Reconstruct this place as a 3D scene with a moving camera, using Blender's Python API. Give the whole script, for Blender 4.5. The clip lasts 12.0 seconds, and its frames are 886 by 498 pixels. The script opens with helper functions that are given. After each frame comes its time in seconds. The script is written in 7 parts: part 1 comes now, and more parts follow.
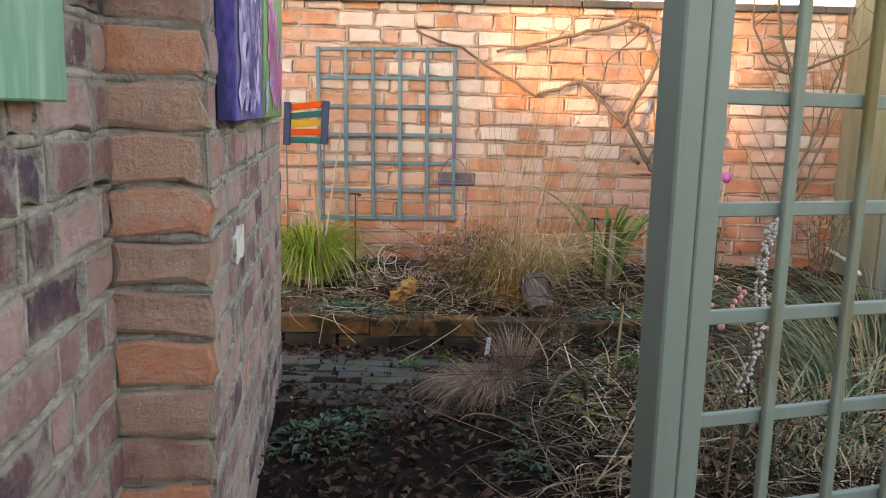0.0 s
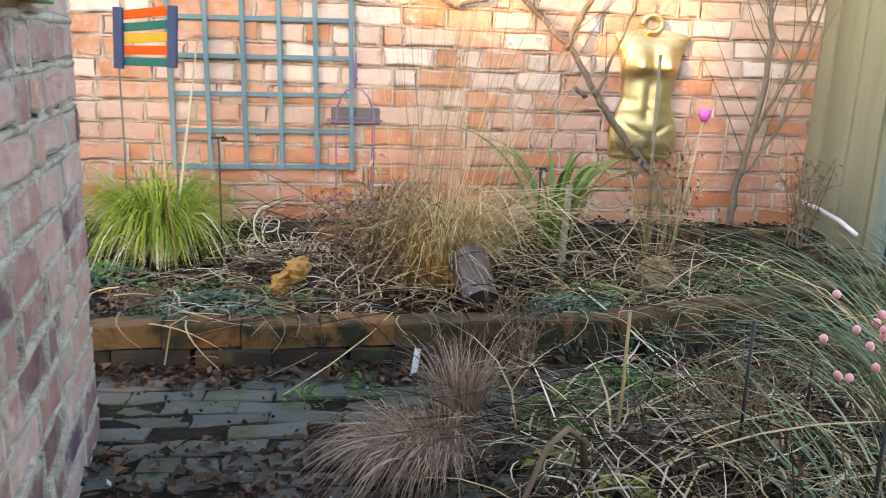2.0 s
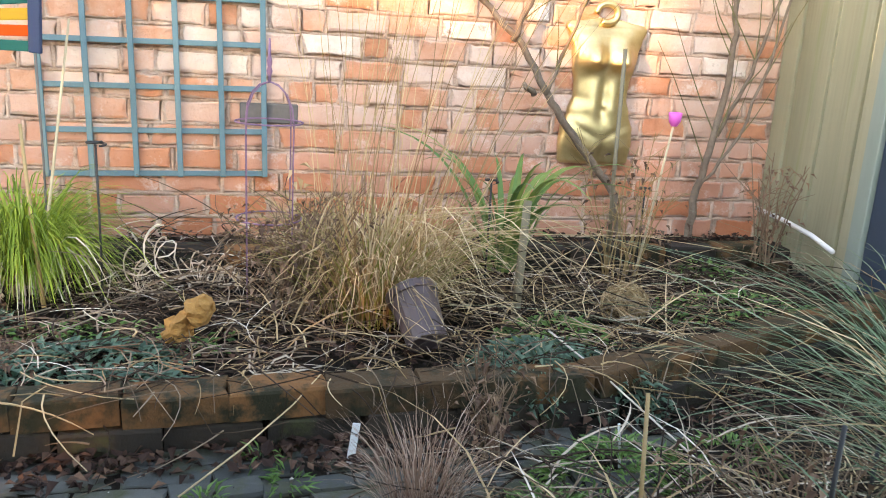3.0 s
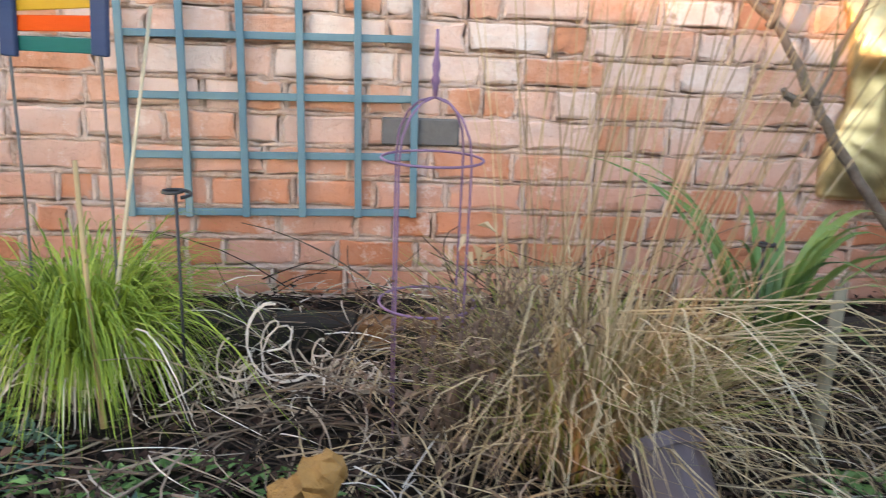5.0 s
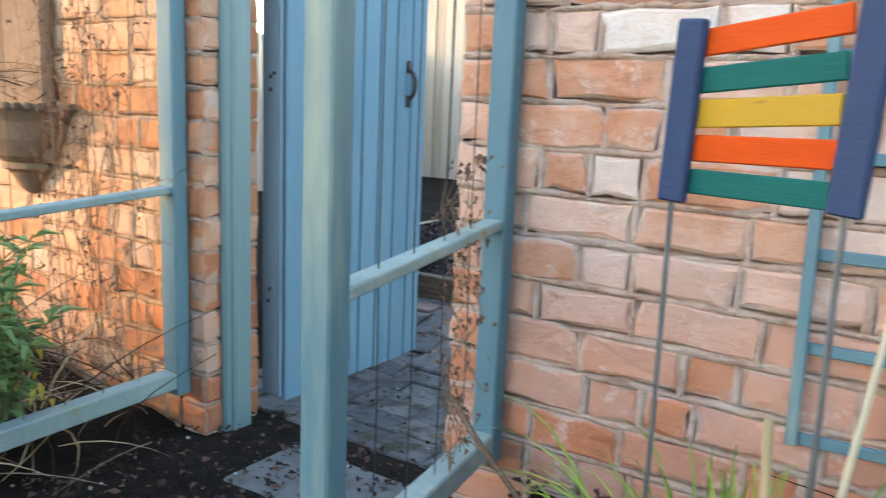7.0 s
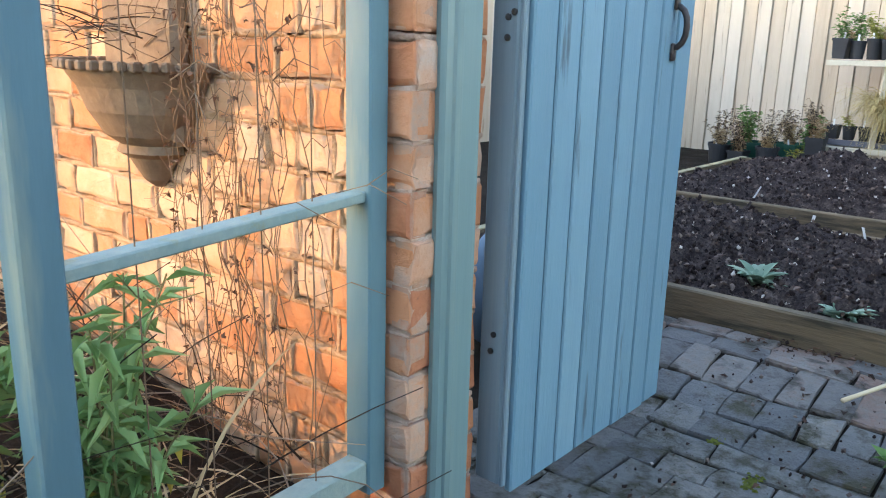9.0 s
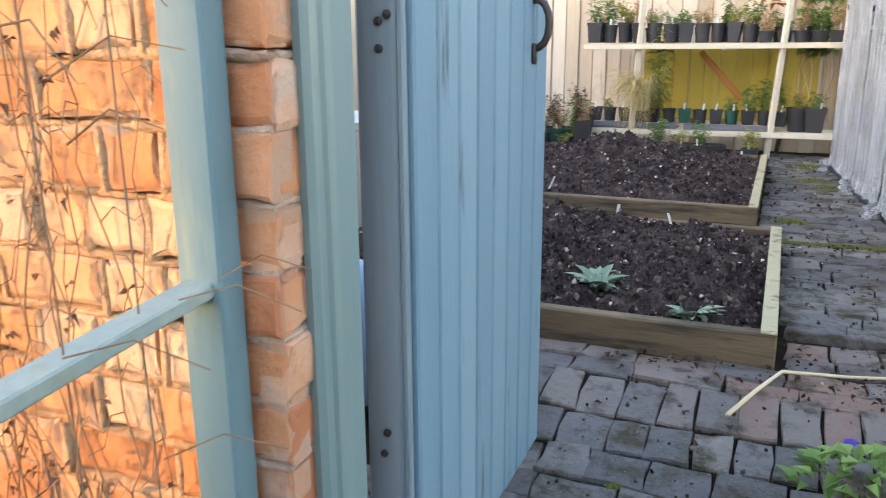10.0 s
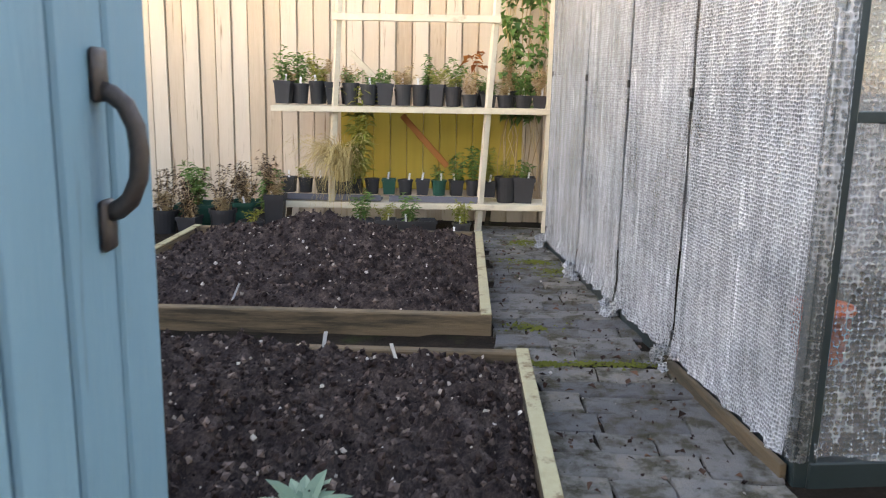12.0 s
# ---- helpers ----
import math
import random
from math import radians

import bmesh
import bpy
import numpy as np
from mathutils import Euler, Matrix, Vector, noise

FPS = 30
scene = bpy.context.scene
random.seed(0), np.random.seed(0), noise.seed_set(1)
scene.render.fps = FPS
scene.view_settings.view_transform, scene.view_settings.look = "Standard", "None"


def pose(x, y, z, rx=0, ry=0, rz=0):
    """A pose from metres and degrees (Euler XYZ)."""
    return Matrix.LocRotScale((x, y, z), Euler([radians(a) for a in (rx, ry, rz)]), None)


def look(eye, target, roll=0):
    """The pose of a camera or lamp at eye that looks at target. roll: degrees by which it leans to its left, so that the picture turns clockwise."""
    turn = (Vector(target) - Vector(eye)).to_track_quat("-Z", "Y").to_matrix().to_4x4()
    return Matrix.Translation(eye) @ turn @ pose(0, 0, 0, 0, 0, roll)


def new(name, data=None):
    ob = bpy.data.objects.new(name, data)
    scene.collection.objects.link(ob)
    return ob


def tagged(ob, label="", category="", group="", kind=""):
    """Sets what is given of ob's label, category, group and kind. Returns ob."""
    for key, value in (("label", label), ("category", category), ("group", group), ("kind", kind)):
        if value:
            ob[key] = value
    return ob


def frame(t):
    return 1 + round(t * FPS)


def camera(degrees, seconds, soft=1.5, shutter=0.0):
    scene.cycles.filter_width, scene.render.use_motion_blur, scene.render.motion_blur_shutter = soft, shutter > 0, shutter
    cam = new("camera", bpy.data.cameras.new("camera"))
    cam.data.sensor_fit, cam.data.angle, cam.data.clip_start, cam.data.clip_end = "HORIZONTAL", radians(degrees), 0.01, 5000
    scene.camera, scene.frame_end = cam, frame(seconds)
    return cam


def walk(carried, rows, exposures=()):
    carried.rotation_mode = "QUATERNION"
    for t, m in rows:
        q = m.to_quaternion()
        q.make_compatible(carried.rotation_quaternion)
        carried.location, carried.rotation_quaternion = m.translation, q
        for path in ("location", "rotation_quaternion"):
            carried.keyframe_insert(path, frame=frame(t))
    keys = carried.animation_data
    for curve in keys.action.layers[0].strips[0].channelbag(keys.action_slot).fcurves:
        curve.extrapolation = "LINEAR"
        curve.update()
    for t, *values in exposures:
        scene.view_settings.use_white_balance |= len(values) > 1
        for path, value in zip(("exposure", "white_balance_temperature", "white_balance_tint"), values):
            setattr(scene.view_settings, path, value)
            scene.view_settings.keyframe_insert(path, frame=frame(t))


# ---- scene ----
cam = camera(57.4, 12.0, soft=1.0, shutter=0.18)
METRES, EYE, TILT, LEAN, TURN = 6.4, 1.06, 0.0, 0.0, 0.0
ROWS = [
    (0.0, 0.0, 0.0, 0.0, 0.25, -9.6, -1.49),
    (0.5, -0.0011, 0.0469, -0.0013, 0.46, -10.04, -1.77),
    (1.0, -0.01, 0.0931, -0.0029, -1.66, -10.33, -1.38),
    (1.5, -0.0121, 0.1371, -0.0085, -5.55, -11.04, -1.57),
    (2.0, -0.0088, 0.1745, -0.0121, -7.77, -13.94, -2.19),
    (2.5, -0.0097, 0.2181, -0.0127, -13.86, -14.22, -3.34),
    (4.5, -0.0042, 0.382, -0.0129, -13.39, -15.3, -3.06),
    (5.0, -0.0158, 0.4204, -0.0143, -5.3, -15.65, -2.49),
    (5.5, -0.0343, 0.4606, -0.0141, 1.64, -15.77, -1.79),
    (6.0, -0.0446, 0.5012, -0.0122, 12.69, -13.45, -2.2),
    (6.5, -0.063, 0.535, -0.0122, 21.86, -11.76, -2.66),
    (7.0, -0.0884, 0.5608, -0.0127, 33.72, -10.63, -2.4),
    (7.5, -0.1165, 0.5891, -0.0144, 46.2, -11.59, -3.08),
    (9.5, -0.2617, 0.6483, -0.0141, 33.34, -15.47, -0.74),
    (10.0, -0.292, 0.6726, -0.0092, 22.54, -14.9, 0.39),
    (10.5, -0.3084, 0.7146, -0.0084, 17.41, -15.37, 0.04),
    (11.0, -0.32, 0.7598, -0.006, 12.25, -13.8, -0.33),
    (11.5, -0.3279, 0.8005, -0.0008, 5.73, -13.19, -0.16),
    (12.0, -0.3255, 0.8443, 0.0036, 1.5, -11.57, -1.12),
]
walk(cam, [(t, pose(0, 0, EYE, TILT, LEAN, TURN) @ pose(METRES * x, METRES * y, METRES * z, 90 + pitch, roll, yaw)) for t, x, y, z, yaw, pitch, roll in ROWS],
     [(0.0, 2.85, 9000, 26), (0.5, 3.05, 8900, 25), (1.5, 3.32, 8300, 23), (2.2, 3.55, 8000, 19), (2.7, 3.62, 7900, 18), (4.5, 3.38, 7500, 20), (5.5, 3.16, 6950, 19), (6.5, 3.08, 6550, 14), (7.5, 3.25, 6600, 12), (9.5, 3.34, 7000, 17), (10.5, 3.55, 8300, 25), (11.5, 3.43, 8250, 22), (12.0, 3.18, 8200, 22)])

# ---- light ----
SUN_DIR = Vector((0.80, 0.60, -0.20)).normalized()      # the way the light travels
world = bpy.data.worlds.new("sky")
scene.world = world
world.use_nodes = True
wn = world.node_tree.nodes
wn.clear()
sky = wn.new("ShaderNodeTexSky")
sky.sky_type = "NISHITA"
sky.sun_disc = False
sky.sun_elevation = math.asin(-SUN_DIR.z)
sky.sun_rotation = math.atan2(-SUN_DIR.x, -SUN_DIR.y)
sky.air_density, sky.dust_density = 1.0, 0.6
bg = wn.new("ShaderNodeBackground")
bg.inputs["Strength"].default_value = 0.15
wout = wn.new("ShaderNodeOutputWorld")
world.node_tree.links.new(sky.outputs["Color"], bg.inputs["Color"])
world.node_tree.links.new(bg.outputs["Background"], wout.inputs["Surface"])

sun_data = bpy.data.lights.new("sun", "SUN")
sun_data.energy, sun_data.angle, sun_data.color = 0.84, radians(0.8), (1.0, 0.57, 0.24)
sun = new("sun", sun_data)
sun.matrix_world = look((-30, -22, 9), Vector((-30, -22, 9)) + SUN_DIR)


# ---- materials ----
def mat_base(name):
    m = bpy.data.materials.new(name)
    m.use_nodes = True
    nt = m.node_tree
    return m, nt, nt.nodes["Principled BSDF"]


def node(nt, kind, **values):
    n = nt.nodes.new(kind)
    for key, value in values.items():
        n.inputs[key].default_value = value
    return n


def noise_tex(nt, coord, scale, detail=4.0, rough=0.6):
    n = node(nt, "ShaderNodeTexNoise", Scale=scale, Detail=detail, Roughness=rough)
    nt.links.new(coord, n.inputs["Vector"])
    return n.outputs["Fac"]


def ramp(nt, fac, stops):
    r = nt.nodes.new("ShaderNodeValToRGB")
    el = r.color_ramp.elements
    while len(el) < len(stops):
        el.new(0.5)
    for e, (p, c) in zip(el, stops):
        e.position = p
        e.color = (c[0], c[1], c[2], 1) if not isinstance(c, float) else (c, c, c, 1)
    nt.links.new(fac, r.inputs["Fac"])
    return r.outputs["Color"]


def blend(nt, fac, a, b, mode="MIX"):
    mx = nt.nodes.new("ShaderNodeMix")
    mx.data_type, mx.blend_type = "RGBA", mode
    for sock, value in ((mx.inputs[0], fac), (mx.inputs[6], a), (mx.inputs[7], b)):
        if isinstance(value, (int, float)):
            sock.default_value = value
        elif isinstance(value, tuple):
            sock.default_value = (*value, 1)
        else:
            nt.links.new(value, sock)
    return mx.outputs[2]


def math_node(nt, op, a, b=0.0):
    n = nt.nodes.new("ShaderNodeMath")
    n.operation = op
    for i, v in enumerate((a, b)):
        if isinstance(v, (int, float)):
            n.inputs[i].default_value = v
        else:
            nt.links.new(v, n.inputs[i])
    return n.outputs[0]


def piece_random(nt):
    """A number of its own for each piece, be it an object or an island of a joined mesh."""
    a = nt.nodes.new("ShaderNodeObjectInfo").outputs["Random"]
    b = nt.nodes.new("ShaderNodeNewGeometry").outputs["Random Per Island"]
    return math_node(nt, "FRACT", math_node(nt, "ADD", a, b))


def bump(nt, bsdf, height, strength, distance=0.01):
    b = node(nt, "ShaderNodeBump", Strength=strength, Distance=distance)
    nt.links.new(height, b.inputs["Height"])
    nt.links.new(b.outputs["Normal"], bsdf.inputs["Normal"])


def surface(name, stops, piece=0.6, grain=30.0, patch=4.0, rough=0.8, relief=0.4, depth=0.006, stain=None, stain_at=(0.55, 0.7),
            stain_scale=5.0, metal=0.0, stretch=(1, 1, 1), translucent=0.0, spec=0.35, local=False):
    """A procedural surface: a ramp of colours driven by the piece, patches and grain, with stains and fine relief."""
    m, nt, bsdf = mat_base(name)
    if local:
        pos = nt.nodes.new("ShaderNodeTexCoord").outputs["Object"]
    else:
        pos = nt.nodes.new("ShaderNodeNewGeometry").outputs["Position"]
    mp = node(nt, "ShaderNodeMapping", Scale=stretch)
    nt.links.new(pos, mp.inputs["Vector"])
    v = mp.outputs["Vector"]
    g, p = noise_tex(nt, v, grain, 6.0, 0.7), noise_tex(nt, v, patch, 3.0)
    f = math_node(nt, "ADD", math_node(nt, "MULTIPLY", g, 0.5), math_node(nt, "MULTIPLY", p, 0.5))
    f = math_node(nt, "ADD", math_node(nt, "MULTIPLY", math_node(nt, "SUBTRACT", f, 0.5), 1.3), 0.5)
    if piece > 0:
        f = math_node(nt, "ADD", math_node(nt, "MULTIPLY", f, 1 - piece), math_node(nt, "MULTIPLY", piece_random(nt), piece))
    col = ramp(nt, f, stops)
    if stain:
        s = noise_tex(nt, v, stain_scale, 5.0, 0.65)
        col = blend(nt, ramp(nt, s, [(stain_at[0], 0.0), (stain_at[1], 1.0)]), col, stain)
    nt.links.new(col, bsdf.inputs["Base Color"])
    bsdf.inputs["Metallic"].default_value = metal
    bsdf.inputs["Specular IOR Level"].default_value = spec
    nt.links.new(ramp(nt, g, [(0.2, max(0.05, rough - 0.12)), (0.8, min(1.0, rough + 0.12))]), bsdf.inputs["Roughness"])
    if relief > 0:
        bump(nt, bsdf, math_node(nt, "ADD", g, math_node(nt, "MULTIPLY", p, 0.6)), relief, depth)
    if translucent > 0:
        tr = nt.nodes.new("ShaderNodeBsdfTranslucent")
        nt.links.new(col, tr.inputs["Color"])
        mx = node(nt, "ShaderNodeMixShader", Fac=translucent)
        nt.links.new(bsdf.outputs["BSDF"], mx.inputs[1])
        nt.links.new(tr.outputs["BSDF"], mx.inputs[2])
        nt.links.new(mx.outputs["Shader"], nt.nodes["Material Output"].inputs["Surface"])
    return m


def brick_surface(name, stops, damp, damp_z, bloom, bloom_at, relief=0.7, smear=(0.5, 0.4, 0.32), smear_at=(0.54, 0.74)):
    """Old brick: its own colour for each brick, pitted faces, lime bloom, mortar smeared over the arrises, and a damp, redder foot of the wall."""
    m, nt, bsdf = mat_base(name)
    geo = nt.nodes.new("ShaderNodeNewGeometry")
    v = geo.outputs["Position"]
    rnd = piece_random(nt)
    g, p, w = noise_tex(nt, v, 85.0, 6.0, 0.75), noise_tex(nt, v, 13.0, 4.0), noise_tex(nt, v, 8.0, 5.0, 0.7)
    f = math_node(nt, "ADD", math_node(nt, "MULTIPLY", rnd, 0.78), math_node(nt, "MULTIPLY", math_node(nt, "ADD", math_node(nt, "MULTIPLY", g, 0.8), math_node(nt, "MULTIPLY", p, 2.6)), 0.24))
    col = ramp(nt, math_node(nt, "SUBTRACT", f, 0.30), stops)
    if damp:
        z = nt.nodes.new("ShaderNodeSeparateXYZ")
        nt.links.new(v, z.inputs[0])
        h = math_node(nt, "ADD", z.outputs["Z"], math_node(nt, "MULTIPLY", math_node(nt, "ADD", p, rnd), -0.16))
        col = blend(nt, ramp(nt, math_node(nt, "DIVIDE", h, damp_z), [(0.35, 0.9), (1.0, 0.0)]), col, blend(nt, 0.75, col, damp))
    col = blend(nt, ramp(nt, math_node(nt, "ADD", math_node(nt, "MULTIPLY", w, 0.75), math_node(nt, "MULTIPLY", g, 0.25)), [(bloom_at[0], 0.0), (bloom_at[1], 0.85)]), col, bloom)
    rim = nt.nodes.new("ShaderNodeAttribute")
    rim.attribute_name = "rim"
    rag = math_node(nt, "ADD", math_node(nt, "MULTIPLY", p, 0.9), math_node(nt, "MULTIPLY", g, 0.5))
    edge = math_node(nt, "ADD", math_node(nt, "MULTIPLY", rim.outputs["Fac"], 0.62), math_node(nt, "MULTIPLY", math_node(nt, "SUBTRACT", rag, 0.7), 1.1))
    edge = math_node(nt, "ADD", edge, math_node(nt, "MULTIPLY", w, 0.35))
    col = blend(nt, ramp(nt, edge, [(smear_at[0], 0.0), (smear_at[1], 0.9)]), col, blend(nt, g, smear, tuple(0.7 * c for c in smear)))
    col = blend(nt, ramp(nt, g, [(0.27, 0.6), (0.38, 0.0)]), col, (0.13, 0.085, 0.065))
    nt.links.new(col, bsdf.inputs["Base Color"])
    bsdf.inputs["Roughness"].default_value = 0.92
    bsdf.inputs["Specular IOR Level"].default_value = 0.2
    bump(nt, bsdf, math_node(nt, "ADD", math_node(nt, "MULTIPLY", g, 0.5), p), relief, 0.016)
    return m


def leafy(name, stops, rough=0.55, translucent=0.25, spec=0.35):
    """Leaves or blades: every one takes its own colour from the ramp."""
    return surface(name, stops, piece=0.8, grain=60, patch=8, rough=rough, relief=0.15, depth=0.002, translucent=translucent, spec=spec)


M_BRICK = brick_surface("salmon_brick", [(0.0, (0.42, 0.19, 0.11)), (0.12, (0.56, 0.25, 0.14)), (0.28, (0.61, 0.33, 0.22)), (0.46, (0.66, 0.42, 0.32)), (0.64, (0.68, 0.49, 0.40)), (0.82, (0.72, 0.57, 0.48)),
                                         (0.93, (0.77, 0.67, 0.60)), (1.0, (0.33, 0.21, 0.16))], (0.50, 0.17, 0.08), 0.62, (0.80, 0.71, 0.64), (0.55, 0.72), smear=(0.62, 0.46, 0.37))
M_JAMB = brick_surface("orange_sunlit_brick", [(0.0, (0.42, 0.16, 0.07)), (0.25, (0.54, 0.25, 0.12)), (0.5, (0.60, 0.34, 0.19)), (0.8, (0.64, 0.42, 0.27)), (1.0, (0.66, 0.50, 0.36))], None, 1, (0.66, 0.50, 0.37), (0.58, 0.76), smear=(0.54, 0.37, 0.26))
M_JAMBRED = brick_surface("red_jamb_brick", [(0.0, (0.36, 0.13, 0.07)), (0.3, (0.52, 0.20, 0.10)), (0.6, (0.60, 0.27, 0.14)), (0.85, (0.62, 0.36, 0.24)), (1.0, (0.56, 0.42, 0.34))], None, 1, (0.60, 0.42, 0.32), (0.58, 0.80), smear=(0.54, 0.37, 0.28), smear_at=(0.60, 0.95))
M_MORTAR = surface("lime_mortar", [(0.24, (0.22, 0.13, 0.09)), (0.38, (0.49, 0.31, 0.22)), (0.54, (0.61, 0.43, 0.33)), (0.8, (0.69, 0.53, 0.43))], piece=0, grain=45, patch=13, rough=0.95, relief=1.0, depth=0.02)
M_SANDMORTAR = surface("sandy_mortar", [(0.24, (0.22, 0.12, 0.06)), (0.40, (0.44, 0.27, 0.15)), (0.56, (0.56, 0.37, 0.22)), (0.8, (0.64, 0.47, 0.31))], piece=0, grain=45, patch=13, rough=0.95, relief=1.0, depth=0.02)
M_PLUM = brick_surface("plum_brick", [(0.0, (0.07, 0.06, 0.11)), (0.12, (0.17, 0.10, 0.11)), (0.32, (0.31, 0.17, 0.16)), (0.52, (0.43, 0.25, 0.23)), (0.68, (0.54, 0.37, 0.34)), (0.84, (0.47, 0.30, 0.27)), (0.92, (0.54, 0.25, 0.16)),
                                      (0.97, (0.62, 0.50, 0.45))], None, 1, (0.62, 0.53, 0.50), (0.52, 0.68), 1.3, (0.44, 0.39, 0.335), (0.37, 0.60))
M_PIERBRICK = brick_surface("warm_brown_brick", [(0.0, (0.30, 0.15, 0.12)), (0.2, (0.50, 0.31, 0.24)), (0.45, (0.66, 0.40, 0.30)), (0.7, (0.74, 0.29, 0.17)), (1.0, (0.68, 0.51, 0.42))], None, 1,
                            (0.58, 0.48, 0.42), (0.54, 0.70), 1.0, (0.42, 0.36, 0.28), (0.56, 0.82))
M_GREYMORTAR = surface("grey_mortar", [(0.26, (0.13, 0.11, 0.09)), (0.42, (0.34, 0.30, 0.245)), (0.55, (0.48, 0.44, 0.38)), (0.8, (0.64, 0.61, 0.555))], piece=0, grain=40, patch=12, rough=0.95, relief=1.0, depth=0.03)
M_SLATE = surface("dark_coping", [(0.2, (0.06, 0.055, 0.05)), (0.7, (0.15, 0.14, 0.13))], piece=0.3, rough=0.8)
M_SAGE = surface("sage_green_paint", [(0.1, (0.155, 0.19, 0.165)), (0.5, (0.20, 0.245, 0.21)), (0.9, (0.245, 0.29, 0.25))], piece=0.15, grain=40, patch=5, rough=0.6, relief=0.25,
                 depth=0.003, stretch=(1, 1, 0.12), stain=(0.15, 0.13, 0.07), stain_at=(0.64, 0.80))
M_TEAL = surface("weathered_teal_paint", [(0.1, (0.072, 0.144, 0.173)), (0.5, (0.102, 0.191, 0.224)), (0.9, (0.144, 0.241, 0.266))], piece=0.2, grain=45, patch=5, rough=0.55, relief=0.3,
                 depth=0.003, stretch=(1, 1, 0.15), stain=(0.30, 0.33, 0.25), stain_at=(0.55, 0.78), stain_scale=7)
M_TRIM = surface("streaked_teal_paint", [(0.1, (0.101, 0.170, 0.185)), (0.5, (0.148, 0.227, 0.231)), (0.9, (0.233, 0.283, 0.241))], piece=0.1, grain=30, patch=6, rough=0.4, relief=0.2,
                 depth=0.003, stretch=(2, 2, 0.05), spec=0.5)
M_GATE = surface("gate_blue_paint", [(0.1, (0.095, 0.188, 0.252)), (0.5, (0.140, 0.252, 0.322)), (0.9, (0.205, 0.330, 0.395))], piece=0.3, grain=50, patch=3, rough=0.5, relief=0.45,
                 stretch=(1, 1, 0.12), stain=(0.065, 0.10, 0.125), stain_at=(0.60, 0.70), stain_scale=16)
M_GATEEDGE = surface("gate_edge_paint", [(0.1, (0.107, 0.156, 0.191)), (0.5, (0.154, 0.213, 0.252)), (0.9, (0.226, 0.275, 0.290))], piece=0, grain=40, patch=6, rough=0.45, relief=0.3, stretch=(2, 2, 0.06))
M_WEATHERED = surface("flaking_rail", [(0.1, (0.17, 0.25, 0.24)), (0.5, (0.26, 0.33, 0.30)), (0.9, (0.40, 0.43, 0.36))], piece=0.1, grain=60, patch=12, rough=0.8, relief=0.6,
                      stain=(0.30, 0.28, 0.14), stain_at=(0.58, 0.72), stain_scale=14)
M_OLDFENCE = surface("mossy_fence_board", [(0.1, (0.15, 0.145, 0.09)), (0.5, (0.26, 0.25, 0.165)), (0.9, (0.37, 0.355, 0.25))], piece=0.35, grain=30, patch=4, rough=0.85, relief=0.5,
                     stretch=(2, 2, 0.08), stain=(0.14, 0.17, 0.06), stain_at=(0.55, 0.75))
M_PINE = surface("pale_pine_board", [(0.1, (0.36, 0.25, 0.165)), (0.4, (0.55, 0.43, 0.31)), (0.7, (0.64, 0.53, 0.41)), (1.0, (0.70, 0.60, 0.49))], piece=0.5, grain=30, patch=5, rough=0.75, relief=0.4, stretch=(4, 4, 0.25),
                 stain=(0.27, 0.18, 0.11), stain_at=(0.62, 0.70), stain_scale=6)
M_BATTEN = surface("bleached_batten", [(0.1, (0.46, 0.38, 0.26)), (0.5, (0.62, 0.55, 0.42)), (0.9, (0.72, 0.66, 0.54))], piece=0.3, grain=40, patch=8, rough=0.8, relief=0.4, stain=(0.30, 0.22, 0.13), stain_at=(0.6, 0.75))
M_YELLOW = surface("ochre_board", [(0.1, (0.33, 0.23, 0.03)), (0.5, (0.44, 0.31, 0.045)), (0.9, (0.50, 0.37, 0.08))], piece=0.3, grain=25, patch=4, rough=0.7, relief=0.3, stretch=(3, 3, 0.1))
M_SLEEPER = surface("bed_board", [(0.1, (0.055, 0.038, 0.024)), (0.5, (0.135, 0.095, 0.056)), (0.9, (0.23, 0.172, 0.105))], piece=0.3, grain=40, patch=7, rough=0.85, relief=0.8, stretch=(0.25, 0.25, 3),
                    stain=(0.050, 0.040, 0.026), stain_at=(0.45, 0.62), stain_scale=7)
M_SLEEPERTOP = surface("lichen_board", [(0.1, (0.255, 0.211, 0.116)), (0.5, (0.375, 0.335, 0.206)), (0.9, (0.450, 0.415, 0.297))], piece=0.3, grain=45, patch=12, rough=0.9, relief=0.7,
                       stain=(0.18, 0.13, 0.07), stain_at=(0.55, 0.66), stain_scale=12)
M_SOIL = surface("dark_compost", [(0.28, (0.010, 0.007, 0.008)), (0.45, (0.050, 0.037, 0.036)), (0.60, (0.11, 0.083, 0.076)), (0.78, (0.24, 0.185, 0.155))], piece=0, grain=90, patch=14, rough=0.95, relief=1.0, depth=0.03, spec=0.1)
M_CLOD = surface("soil_crumb", [(0.0, (0.010, 0.006, 0.007)), (0.5, (0.040, 0.027, 0.024)), (0.78, (0.12, 0.088, 0.078)), (1.0, (0.30, 0.225, 0.18))], piece=0.75, grain=80, patch=20, rough=0.95, relief=0.8, spec=0.12)
M_GRIT = surface("pale_grit", [(0.0, (0.231, 0.190, 0.157)), (0.6, (0.441, 0.390, 0.343)), (1.0, (0.693, 0.630, 0.588))], piece=0.7, rough=0.8)
M_EARTH = surface("yard_earth", [(0.2, (0.008, 0.006, 0.005)), (0.5, (0.022, 0.016, 0.012)), (0.8, (0.055, 0.042, 0.032))], piece=0, grain=60, patch=5, rough=0.95, relief=1.0, depth=0.02, spec=0.1,
                  stain=(0.035, 0.042, 0.016), stain_at=(0.58, 0.72), stain_scale=3)
